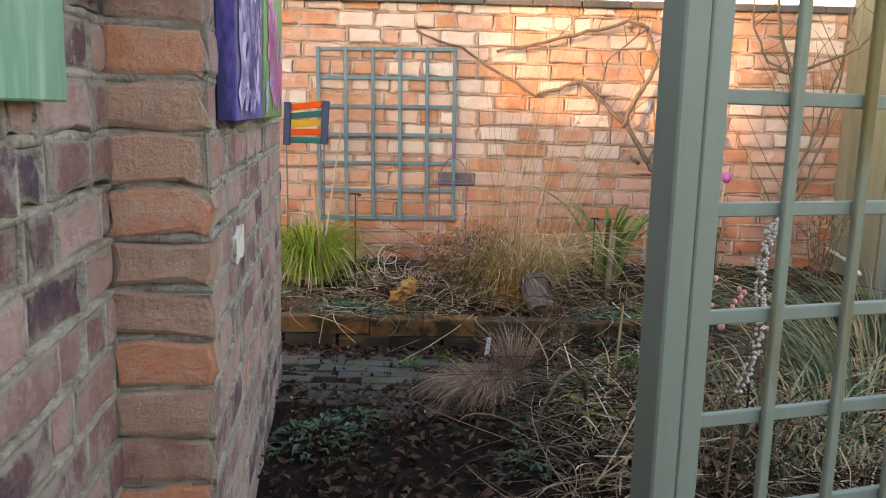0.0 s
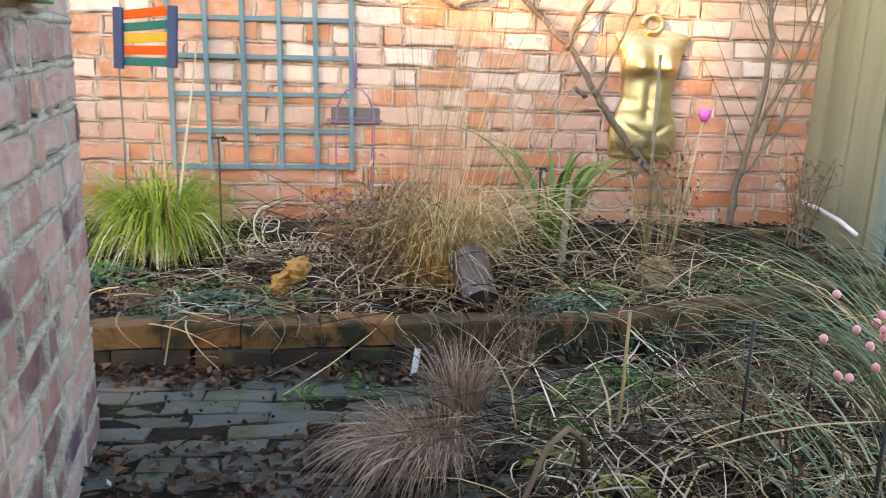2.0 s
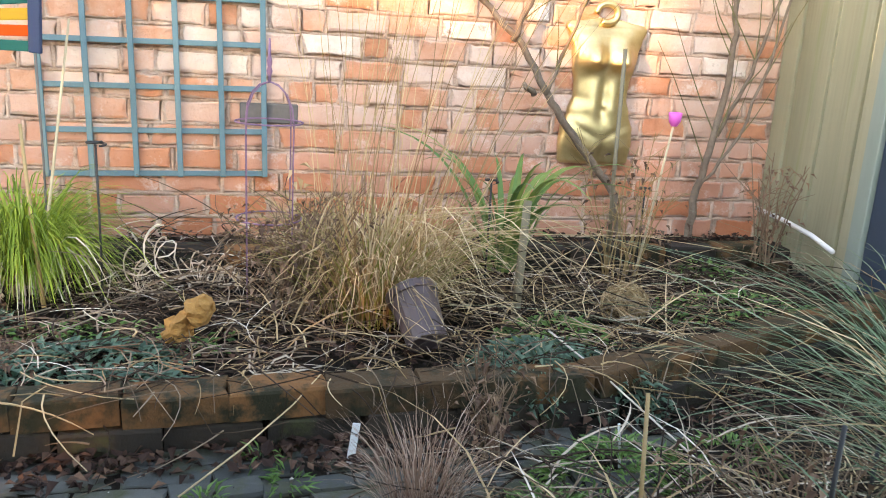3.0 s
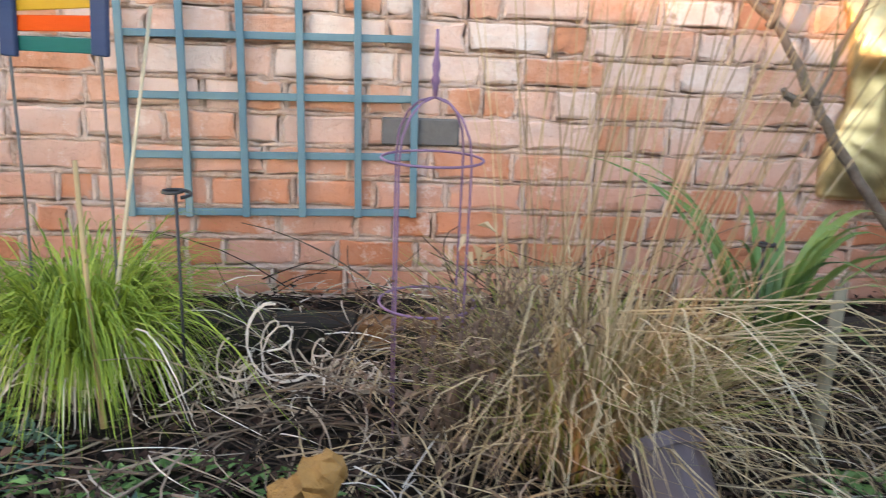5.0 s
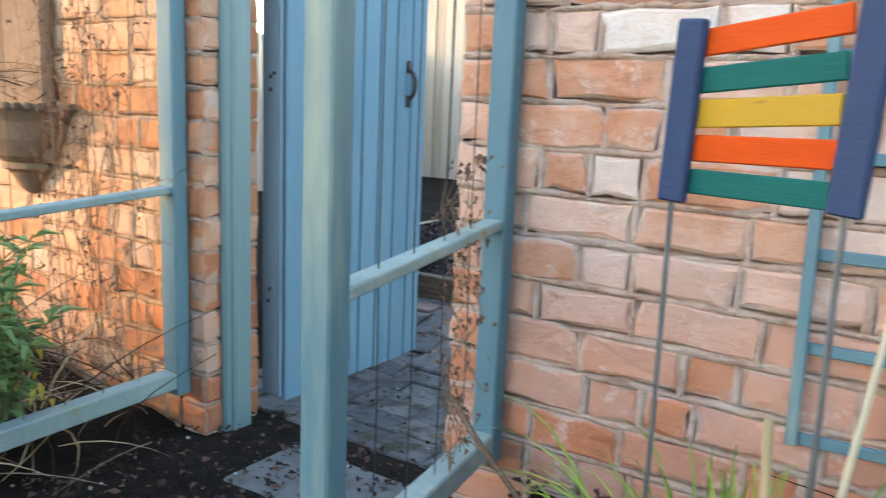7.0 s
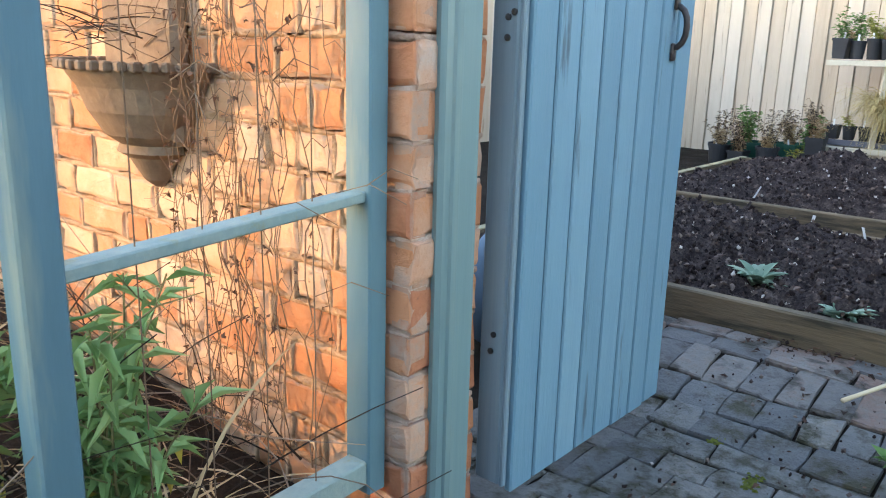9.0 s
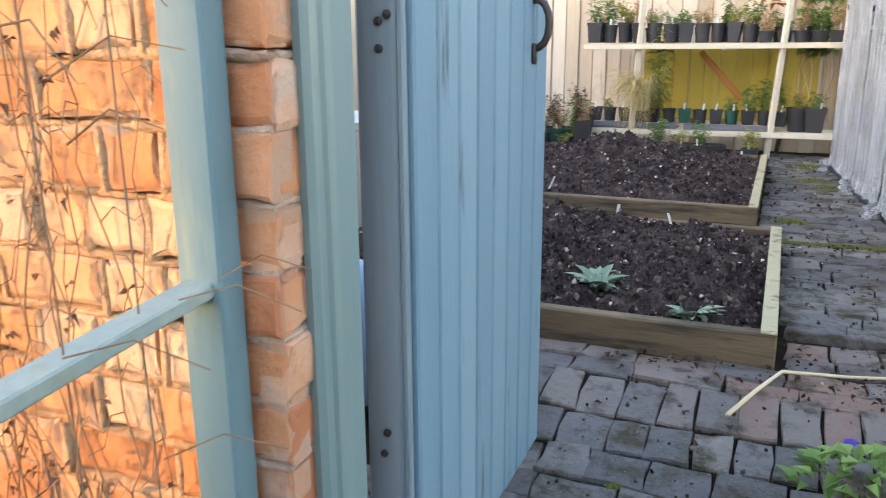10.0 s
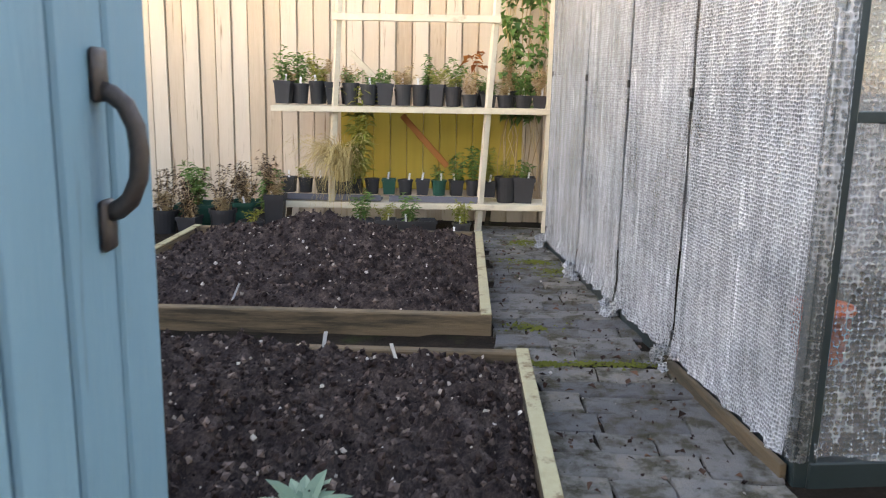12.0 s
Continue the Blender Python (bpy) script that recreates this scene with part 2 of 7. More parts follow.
M_PAVER = surface("mossy_dark_paver", [(0.0, (0.032, 0.034, 0.031)), (0.5, (0.070, 0.072, 0.064)), (1.0, (0.135, 0.128, 0.108))], piece=0.5, grain=60, patch=9, rough=0.75, relief=0.7,
                  stain=(0.06, 0.062, 0.03), stain_at=(0.47, 0.62), stain_scale=7)
M_SETT = surface("grey_blue_sett", [(0.0, (0.045, 0.045, 0.048)), (0.35, (0.105, 0.105, 0.108)), (0.6, (0.165, 0.158, 0.150)), (0.85, (0.25, 0.215, 0.17)), (1.0, (0.29, 0.17, 0.115))], piece=0.45, grain=40, patch=16,
                 rough=0.7, relief=1.0, depth=0.016, stain=(0.045, 0.040, 0.022), stain_at=(0.46, 0.62), stain_scale=11)
M_SETTRED = surface("reddish_worn_paver", [(0.0, (0.055, 0.052, 0.052)), (0.30, (0.115, 0.107, 0.104)), (0.5, (0.165, 0.147, 0.132)), (0.7, (0.205, 0.125, 0.098)), (0.85, (0.25, 0.205, 0.145)), (1.0, (0.32, 0.135, 0.075))], piece=0.5, grain=40, patch=16,
                 rough=0.75, relief=1.0, depth=0.012, stain=(0.048, 0.040, 0.030), stain_at=(0.50, 0.64), stain_scale=9)
M_MOSS = surface("bright_moss", [(0.1, (0.053, 0.064, 0.009)), (0.5, (0.112, 0.124, 0.015)), (0.9, (0.165, 0.165, 0.026))], piece=0.2, grain=120, patch=15, rough=0.95, relief=1.0, depth=0.01)
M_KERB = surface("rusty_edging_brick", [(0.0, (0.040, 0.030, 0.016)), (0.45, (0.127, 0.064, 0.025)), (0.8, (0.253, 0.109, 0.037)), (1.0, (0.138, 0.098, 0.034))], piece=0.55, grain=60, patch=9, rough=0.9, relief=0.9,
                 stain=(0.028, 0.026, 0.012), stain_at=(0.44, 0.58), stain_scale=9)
M_DARKSTONE = surface("near_black_brick", [(0.0, (0.014, 0.012, 0.01)), (0.6, (0.035, 0.027, 0.02)), (1.0, (0.07, 0.05, 0.03))], piece=0.5, grain=60, patch=9, rough=0.9, relief=0.9, stain=(0.07, 0.075, 0.025), stain_at=(0.55, 0.7))
M_GOLD = surface("gold_paint", [(0.1, (0.50, 0.36, 0.15)), (0.5, (0.66, 0.51, 0.25)), (0.9, (0.78, 0.65, 0.38))], piece=0, grain=45, patch=7, rough=0.40, relief=0.12, metal=0.85, spec=0.5)
M_NAVY = surface("navy_painted_wood", [(0.1, (0.028, 0.044, 0.093)), (0.9, (0.044, 0.065, 0.128))], piece=0.2, rough=0.5, relief=0.25, spec=0.12, grain=50, patch=9, stretch=(0.4, 1, 3))
M_ORANGE = surface("orange_painted_wood", [(0.1, (0.50, 0.050, 0.003)), (0.9, (0.62, 0.078, 0.006))], piece=0.2, rough=0.5, relief=0.25, spec=0.12, grain=50, patch=9, stretch=(0.4, 1, 3))
M_GREENP = surface("emerald_painted_wood", [(0.1, (0.005, 0.086, 0.074)), (0.9, (0.009, 0.120, 0.099))], piece=0.2, rough=0.5, relief=0.25, spec=0.12, grain=50, patch=9, stretch=(0.4, 1, 3))
M_MUSTARD = surface("mustard_painted_wood", [(0.1, (0.405, 0.220, 0.007)), (0.9, (0.502, 0.290, 0.012))], piece=0.2, rough=0.5, relief=0.2, stain=(0.22, 0.12, 0.02), stain_at=(0.62, 0.70), stain_scale=16, stretch=(0.4, 1, 3))
M_STEEL = surface("dull_steel_rod", [(0.1, (0.10, 0.10, 0.105)), (0.9, (0.22, 0.22, 0.22))], piece=0, rough=0.5, metal=0.6, relief=0.2)
M_BLACK = surface("black_iron", [(0.1, (0.012, 0.012, 0.013)), (0.9, (0.03, 0.03, 0.03))], piece=0, rough=0.5, relief=0.3)
M_BRONZE = surface("bronzed_iron", [(0.1, (0.035, 0.028, 0.026)), (0.9, (0.09, 0.07, 0.065))], piece=0, grain=80, rough=0.4, metal=0.5, relief=0.4)
M_PURPLE = surface("purple_iron", [(0.1, (0.16, 0.085, 0.15)), (0.9, (0.28, 0.16, 0.26))], piece=0, rough=0.6, relief=0.3)
M_POTBROWN = surface("brown_plastic_pot", [(0.1, (0.085, 0.055, 0.055)), (0.9, (0.125, 0.088, 0.09))], piece=0, grain=40, rough=0.4, relief=0.1, spec=0.5)
M_POTBLACK = surface("black_plastic_pot", [(0.0, (0.016, 0.016, 0.018)), (1.0, (0.05, 0.05, 0.054))], piece=0.5, rough=0.5, relief=0.1)
M_POTGREEN = surface("green_plastic_pot", [(0.0, (0.012, 0.06, 0.045)), (1.0, (0.02, 0.10, 0.07))], piece=0.4, rough=0.45, relief=0.1)
M_TRAY = surface("grey_plastic_tray", [(0.0, (0.09, 0.09, 0.11)), (1.0, (0.16, 0.16, 0.19))], piece=0.4, rough=0.45, relief=0.1)
M_LABEL = surface("white_label", [(0.0, (0.70, 0.70, 0.68)), (1.0, (0.82, 0.82, 0.80))], piece=0.4, rough=0.45, relief=0.05)
M_CANE = surface("pale_cane", [(0.1, (0.42, 0.33, 0.20)), (0.9, (0.64, 0.54, 0.38))], piece=0.4, grain=40, rough=0.7, relief=0.3)
M_BAMBOO = surface("brown_bamboo", [(0.1, (0.24, 0.15, 0.06)), (0.9, (0.40, 0.28, 0.13))], piece=0.3, grain=40, rough=0.6, relief=0.3)
M_STAKE = surface("grey_wood_stake", [(0.1, (0.17, 0.14, 0.09)), (0.9, (0.32, 0.27, 0.18))], piece=0.3, grain=50, rough=0.9, relief=0.7, stretch=(2, 2, 0.3))
M_BARK = surface("lichen_bark", [(0.1, (0.10, 0.07, 0.05)), (0.5, (0.20, 0.15, 0.11)), (0.9, (0.32, 0.26, 0.20))], piece=0, grain=60, patch=14, rough=0.95, relief=1.0, depth=0.012)
M_TWIG = surface("brown_twig", [(0.0, (0.094, 0.055, 0.033)), (0.6, (0.198, 0.127, 0.077)), (1.0, (0.308, 0.209, 0.132))], piece=0.5, rough=0.85, relief=0.4)
M_GREENTWIG = surface("olive_twig", [(0.0, (0.10, 0.09, 0.035)), (1.0, (0.22, 0.19, 0.08))], piece=0.5, rough=0.8, relief=0.3)
M_ROT = surface("rotten_wood", [(0.0, (0.24, 0.10, 0.025)), (0.5, (0.46, 0.24, 0.07)), (1.0, (0.62, 0.40, 0.16))], piece=0.2, grain=50, patch=16, rough=0.95, relief=1.0, depth=0.015)
M_STONE = surface("brown_wall_planter", [(0.1, (0.10, 0.07, 0.045)), (0.5, (0.19, 0.135, 0.09)), (0.9, (0.30, 0.22, 0.15))], piece=0, grain=50, patch=10, rough=0.85, relief=0.7)
M_SLAB = surface("pale_threshold_stone", [(0.1, (0.068, 0.068, 0.065)), (0.5, (0.136, 0.136, 0.130)), (0.9, (0.218, 0.218, 0.205))], piece=0, grain=50, patch=5, rough=0.8, relief=0.5, stain=(0.10, 0.09, 0.07), stain_at=(0.52, 0.66))
M_SHED = surface("dark_blue_shed_paint", [(0.1, (0.020, 0.034, 0.052)), (0.9, (0.034, 0.052, 0.078))], piece=0.1, grain=25, rough=0.5, relief=0.2)
M_PIPE = surface("white_plastic_pipe", [(0.1, (0.60, 0.60, 0.58)), (0.9, (0.76, 0.76, 0.74))], piece=0, rough=0.4, relief=0.1)
M_PINK = surface("bright_pink_plastic", [(0.1, (0.74, 0.10, 0.46)), (0.9, (0.84, 0.17, 0.55))], piece=0, rough=0.4, relief=0.05)
M_BERRY = surface("salmon_pink_bead", [(0.0, (0.74, 0.27, 0.28)), (1.0, (0.85, 0.42, 0.42))], piece=0.5, rough=0.45, relief=0.05)
M_SPIKE = surface("woolly_white_spike", [(0.0, (0.50, 0.47, 0.43)), (1.0, (0.72, 0.70, 0.66))], piece=0.5, rough=0.95, relief=0.6)
M_ZINC = surface("zinc_bin", [(0.1, (0.30, 0.31, 0.32)), (0.9, (0.48, 0.49, 0.50))], piece=0, rough=0.4, metal=0.5, relief=0.2)
M_BLUEPLASTIC = surface("pale_blue_plastic", [(0.1, (0.12, 0.24, 0.40)), (0.9, (0.22, 0.36, 0.52))], piece=0, rough=0.45, relief=0.2)
M_FRAME = surface("dark_green_metal", [(0.1, (0.014, 0.024, 0.026)), (0.9, (0.030, 0.044, 0.046))], piece=0, rough=0.45, relief=0.1)
M_RENDER = surface("plain_wall_render", [(0.1, (0.30, 0.24, 0.20)), (0.9, (0.44, 0.36, 0.30))], piece=0, grain=20, patch=2, rough=0.9, relief=0.3)

M_LIME = leafy("lime_grass", [(0.0, (0.085, 0.135, 0.012)), (0.45, (0.20, 0.285, 0.026)), (0.85, (0.345, 0.42, 0.055)), (1.0, (0.49, 0.45, 0.15))])
M_STRAW = leafy("straw_blade", [(0.0, (0.204, 0.122, 0.054)), (0.5, (0.480, 0.330, 0.168)), (1.0, (0.744, 0.575, 0.349))], rough=0.7)
M_GOLDGRASS = leafy("golden_dry_blade", [(0.0, (0.30, 0.20, 0.07)), (0.5, (0.55, 0.42, 0.18)), (1.0, (0.74, 0.62, 0.34))], rough=0.7)
M_STRAWDARK = leafy("brown_dead_stem", [(0.0, (0.020, 0.013, 0.009)), (0.45, (0.062, 0.042, 0.030)), (0.7, (0.18, 0.125, 0.085)), (1.0, (0.42, 0.32, 0.23))], rough=0.8, translucent=0.05, spec=0.12)
M_PALE = leafy("bleached_stem", [(0.0, (0.24, 0.175, 0.125)), (0.5, (0.50, 0.40, 0.295)), (1.0, (0.76, 0.66, 0.55))], rough=0.8, translucent=0.1, spec=0.15)
M_BLEACHED = leafy("bleached_blade", [(0.0, (0.36, 0.25, 0.12)), (0.5, (0.58, 0.44, 0.25)), (1.0, (0.76, 0.63, 0.42))], rough=0.7)
M_SEDGE = leafy("bronze_sedge", [(0.0, (0.169, 0.092, 0.056)), (0.5, (0.355, 0.227, 0.158)), (1.0, (0.607, 0.456, 0.352))], rough=0.65)
M_BLUEGRASS = leafy("blue_green_blade", [(0.0, (0.035, 0.062, 0.024)), (0.35, (0.095, 0.15, 0.075)), (0.7, (0.21, 0.27, 0.165)), (1.0, (0.46, 0.44, 0.27))], spec=0.25)
M_GREEN = leafy("mid_green_leaf", [(0.0, (0.049, 0.112, 0.025)), (0.5, (0.119, 0.231, 0.056)), (1.0, (0.239, 0.379, 0.112))])
M_WALLFLOWER = leafy("wallflower_leaf", [(0.0, (0.10, 0.19, 0.06)), (0.5, (0.22, 0.35, 0.12)), (1.0, (0.38, 0.50, 0.21))])
M_STRAP = leafy("strap_leaf", [(0.0, (0.055, 0.12, 0.030)), (0.5, (0.12, 0.22, 0.055)), (1.0, (0.30, 0.36, 0.10))], rough=0.4)
M_DARKGREEN = leafy("dark_blue_green_leaf", [(0.0, (0.041, 0.085, 0.052)), (0.5, (0.085, 0.153, 0.103)), (1.0, (0.170, 0.255, 0.168))])
M_SILVER = leafy("silver_green_leaf", [(0.0, (0.13, 0.21, 0.14)), (0.5, (0.22, 0.31, 0.22)), (1.0, (0.34, 0.42, 0.32))], rough=0.7)
M_LITTER = leafy("dead_leaf", [(0.0, (0.016, 0.009, 0.007)), (0.5, (0.054, 0.029, 0.021)), (0.85, (0.13, 0.072, 0.048)), (1.0, (0.30, 0.17, 0.10))], rough=0.8, translucent=0.05, spec=0.15)
M_DRYLEAF = leafy("shrivelled_leaf", [(0.0, (0.07, 0.04, 0.028)), (0.6, (0.19, 0.11, 0.07)), (1.0, (0.34, 0.22, 0.14))], rough=0.85, translucent=0.1)
M_YELLOWLEAF = leafy("yellow_leaf", [(0.0, (0.42, 0.32, 0.03)), (1.0, (0.62, 0.50, 0.10))])
M_YELLOWGREEN = leafy("yellow_green_leaf", [(0.0, (0.16, 0.19, 0.03)), (0.5, (0.30, 0.31, 0.06)), (1.0, (0.44, 0.40, 0.12))])
M_RUST = leafy("rust_leaf", [(0.0, (0.30, 0.085, 0.02)), (1.0, (0.48, 0.18, 0.05))])
M_VIOLET = leafy("violet_petal", [(0.0, (0.05, 0.03, 0.30)), (1.0, (0.10, 0.06, 0.42))])


def bubble_wrap(name, milky, clear, scale):
    """Clear plastic film with rows of bubbles: part see-through, part milky, creased from top to bottom, with glints
    put into its colour.
    """
    m, nt, bsdf = mat_base(name)
    tc = nt.nodes.new("ShaderNodeTexCoord").outputs["Object"]
    vo = node(nt, "ShaderNodeTexVoronoi", Scale=scale, Randomness=0.45)
    nt.links.new(tc, vo.inputs["Vector"])
    d = vo.outputs["Distance"]
    mp = node(nt, "ShaderNodeMapping", Scale=(1, 1, 0.07))
    nt.links.new(tc, mp.inputs["Vector"])
    crease = noise_tex(nt, mp.outputs["Vector"], 22.0, 4.0, 0.65)
    mp2 = node(nt, "ShaderNodeMapping", Scale=(1, 1, 0.25), Rotation=(0.5, 0.4, 0))
    nt.links.new(tc, mp2.inputs["Vector"])
    slant = noise_tex(nt, mp2.outputs["Vector"], 14.0, 3.0, 0.6)
    big = noise_tex(nt, tc, 2.2, 4.0)
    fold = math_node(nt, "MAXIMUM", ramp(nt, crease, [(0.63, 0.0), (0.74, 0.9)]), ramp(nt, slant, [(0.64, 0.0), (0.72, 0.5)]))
    # dark-to-pale ramp and whitened folds paint the film's highlights into the base colour
    glint_tone = math_node(nt, "ADD", math_node(nt, "MULTIPLY", d, 0.45), math_node(nt, "MULTIPLY", big, 0.55))
    col = ramp(nt, glint_tone, [(0.25, (0.17, 0.185, 0.20)), (0.45, (0.37, 0.385, 0.405)), (0.72, (0.60, 0.62, 0.64))])
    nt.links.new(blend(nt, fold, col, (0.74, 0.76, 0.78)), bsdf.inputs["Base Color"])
    bsdf.inputs["Roughness"].default_value = 0.18
    bsdf.inputs["Specular IOR Level"].default_value = 0.9
    al = ramp(nt, math_node(nt, "ADD", math_node(nt, "MULTIPLY", d, 0.6), math_node(nt, "MULTIPLY", big, 0.5)), [(0.25, clear), (0.75, milky)])
    nt.links.new(math_node(nt, "MINIMUM", math_node(nt, "ADD", al, math_node(nt, "MULTIPLY", fold, 0.3)), 0.96), bsdf.inputs["Alpha"])
    bump(nt, bsdf, math_node(nt, "ADD", d, math_node(nt, "MULTIPLY", crease, 1.5)), 0.9, 0.012)
    return m


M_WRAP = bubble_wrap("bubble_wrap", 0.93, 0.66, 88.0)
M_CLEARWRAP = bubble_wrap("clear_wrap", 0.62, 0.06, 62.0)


# ---- building helpers ----
rng = random.Random(7)


class Soup:
    """Collects points and faces of one mesh."""

    def __init__(self):
        self.v, self.f = [], []

    def add(self, pts, faces):
        n = len(self.v)
        self.v.extend(tuple(p) for p in pts)
        self.f.extend(tuple(i + n for i in f) for f in faces)

    def box(self, lo, hi, m=None, c=0.0):
        """A box between two corners, its edges taken off by c, through the pose m."""
        if c <= 0:
            pts = [Vector((x, y, z)) for x in (lo[0], hi[0]) for y in (lo[1], hi[1]) for z in (lo[2], hi[2])]
            faces = [(0, 1, 3, 2), (4, 6, 7, 5), (0, 4, 5, 1), (2, 3, 7, 6), (0, 2, 6, 4), (1, 5, 7, 3)]
        else:
            bm = bmesh.new()
            bmesh.ops.create_cube(bm, size=1)
            size = Vector(hi) - Vector(lo)
            for vert in bm.verts:
                vert.co = Vector(lo) + Vector((size[i] * (vert.co[i] + 0.5) for i in range(3)))
            bmesh.ops.bevel(bm, geom=bm.edges[:], offset=c, segments=1, affect="EDGES")
            bm.verts.index_update()
            pts, faces = [vert.co.copy() for vert in bm.verts], [tuple(q.index for q in f.verts) for f in bm.faces]
            bm.free()
        self.add([m @ p for p in pts] if m else pts, faces)

    def tube(self, pts, r0, r1=None, n=5, cap=True):
        pts = [Vector(p) for p in pts]
        r1 = r0 if r1 is None else r1
        base, ring = len(self.v), []
        for i, p in enumerate(pts):
            d = (pts[min(i + 1, len(pts) - 1)] - pts[max(i - 1, 0)]).normalized()
            a = d.orthogonal().normalized() if i == 0 else (a - d * a.dot(d)).normalized()
            b = d.cross(a)
            r = r0 + (r1 - r0) * i / max(1, len(pts) - 1)
            self.v.extend(tuple(p + (a * math.cos(2 * math.pi * k / n) + b * math.sin(2 * math.pi * k / n)) * r) for k in range(n))
        for i in range(len(pts) - 1):
            for k in range(n):
                q = base + i * n
                self.f.append((q + k, q + (k + 1) % n, q + n + (k + 1) % n, q + n + k))
        if cap:
            self.f.append(tuple(base + n - 1 - k for k in range(n)))
            self.f.append(tuple(base + (len(pts) - 1) * n + k for k in range(n)))

    def ribbon(self, pts, width, side, fold=0.0):
        """A tapering blade along pts, bent along its middle when fold is given."""
        base, n = len(self.v), len(pts)
        side = Vector(side).normalized()
        for i, p in enumerate(pts):
            u = i / (n - 1)
            w = width * (0.55 + 1.1 * u * (1 - u)) * (1 - u ** 3) + width * 0.03
            up = Vector((0, 0, fold * w))
            self.v.extend((tuple(Vector(p) - side * w + up), tuple(Vector(p)), tuple(Vector(p) + side * w + up)))
        for i in range(n - 1):
            q = base + 3 * i
            self.f.append((q, q + 1, q + 4, q + 3))
            self.f.append((q + 1, q + 2, q + 5, q + 4))

    def leaf(self, pos, way, up, length, width, curl=0.2):
        pos, way, up = Vector(pos), Vector(way).normalized(), Vector(up)
        side = way.cross(up)
        side = side.normalized() if side.length > 1e-4 else way.orthogonal().normalized()
        nrm = side.cross(way).normalized()
        mid, tip = pos + way * length * 0.5 - nrm * length * curl * 0.3, pos + way * length - nrm * length * curl
        a, b = pos + way * length * 0.45 - side * width * 0.5 + nrm * width * 0.25, pos + way * length * 0.45 + side * width * 0.5 + nrm * width * 0.25
        self.add([pos, a, mid, b, tip], [(0, 2, 1), (0, 3, 2), (1, 2, 4), (2, 3, 4)])

    def lathe(self, profile, m=None, n=16):
        base = len(self.v)
        for r, z in profile:
            for k in range(n):
                p = Vector((r * math.cos(2 * math.pi * k / n), r * math.sin(2 * math.pi * k / n), z))
                self.v.append(tuple(m @ p if m else p))
        for i in range(len(profile) - 1):
            for k in range(n):
                q = base + i * n
                self.f.append((q + k, q + (k + 1) % n, q + n + (k + 1) % n, q + n + k))
        self.f.append(tuple(base + n - 1 - k for k in range(n)))
        self.f.append(tuple(base + (len(profile) - 1) * n + k for k in range(n)))

    def mesh(self, name, material, smooth=False):
        me = bpy.data.meshes.new(name)
        me.from_pydata(self.v, [], self.f)
        me.materials.append(material)
        if smooth:
            me.polygons.foreach_set("use_smooth", [True] * len(me.polygons))
        me.update()
        return me


def part(name, soup, material, parent, label="", smooth=False):
    ob = new(name, soup.mesh(name, material, smooth))
    ob.parent = parent
    return tagged(ob, label)


def thing(name, label, category, group="", kind="", at=(0, 0, 0)):
    ob = new(name)
    ob.location = at
    ob.empty_display_size = 0.1
    return tagged(ob, label, category, group, kind)


def solid(name, soup, material, label, category, group="", kind="", smooth=False):
    return tagged(new(name, soup.mesh(name, material, smooth)), label, category, group, kind)


def bar(a, b, w, h, c=0.0):
    """A straight timber from a to b, w wide across and h high."""
    a, b = Vector(a), Vector(b)
    d = b - a
    s = Soup()
    s.box((0, -w / 2, -h / 2), (d.length, w / 2, h / 2), Matrix.Translation(a) @ d.to_track_quat("X", "Z").to_matrix().to_4x4(), c)
    return s


def ease(x, a, b):
    u = min(1, max(0, (x - a) / (b - a)))
    return u * u * (3 - 2 * u)


# ---- the lie of the land ----
WALL_Y, WALL_BACK, WALL_TOP = 5.20, 5.42, 1.72
GATE_L, GATE_R = -2.480, -1.585


def kerb_y(x):
    return 3.49 + 0.36 * max(0.0, x - 0.85)


def land(x, y):
    z = 0.0
    dip = ease(y, 4.2, 4.9) * (1 - ease(y, 6.0, 6.7)) * (1 - ease(x, -1.6, -1.2)) * ease(x, -3.6, -2.9)
    z -= 0.10 * dip
    if y < WALL_Y and x > -1.33 and y > kerb_y(x) + 0.06:
        z = max(z, 0.045 + 0.02 * noise.noise((x * 3, y * 3, 0)) - 0.035 * ease(y, 4.4, 4.75))
        if y > 4.88:
            z = 0.115
    if y < WALL_Y and x < -2.62 and y > 3.9:
        z += 0.06 * ease(y, 3.9, 4.2)
    if 0.25 < x < 3.5 and y < kerb_y(x) - 0.45:
        z += 0.05 * ease(x, 0.3, 0.8) * (1 - ease(y, kerb_y(x) - 0.8, kerb_y(x) - 0.5))
    if 7.14 < y < 11.7 and -2.2 < x:
        z += 0.012
    near = -8 < x < 6 and -4 < y < 12
    return z + ((0.004 if y > 5.4 and x > -2.9 else 0.012) * noise.noise((x * 7, y * 7, 3)) if near else -0.02)


def axis(fine_lo, fine_hi, step, far):
    inner = list(np.arange(fine_lo, fine_hi, step))
    outer = [fine_hi + 0.3 * 1.6 ** k for k in range(1, 20) if fine_hi + 0.3 * 1.6 ** k < far]
    low = [fine_lo - 0.3 * 1.6 ** k for k in range(1, 20) if fine_lo - 0.3 * 1.6 ** k > -far]
    return [-far] + low[::-1] + inner + [fine_hi] + outer + [far]


gx, gy = axis(-4.0, 3.0, 0.06, 400), axis(-0.5, 11.8, 0.06, 400)
gs = Soup()
gs.v = [(x, y, land(x, y)) for y in gy for x in gx]
gs.f = [(j * len(gx) + i, j * len(gx) + i + 1, (j + 1) * len(gx) + i + 1, (j + 1) * len(gx) + i) for j in range(len(gy) - 1) for i in range(len(gx) - 1)]
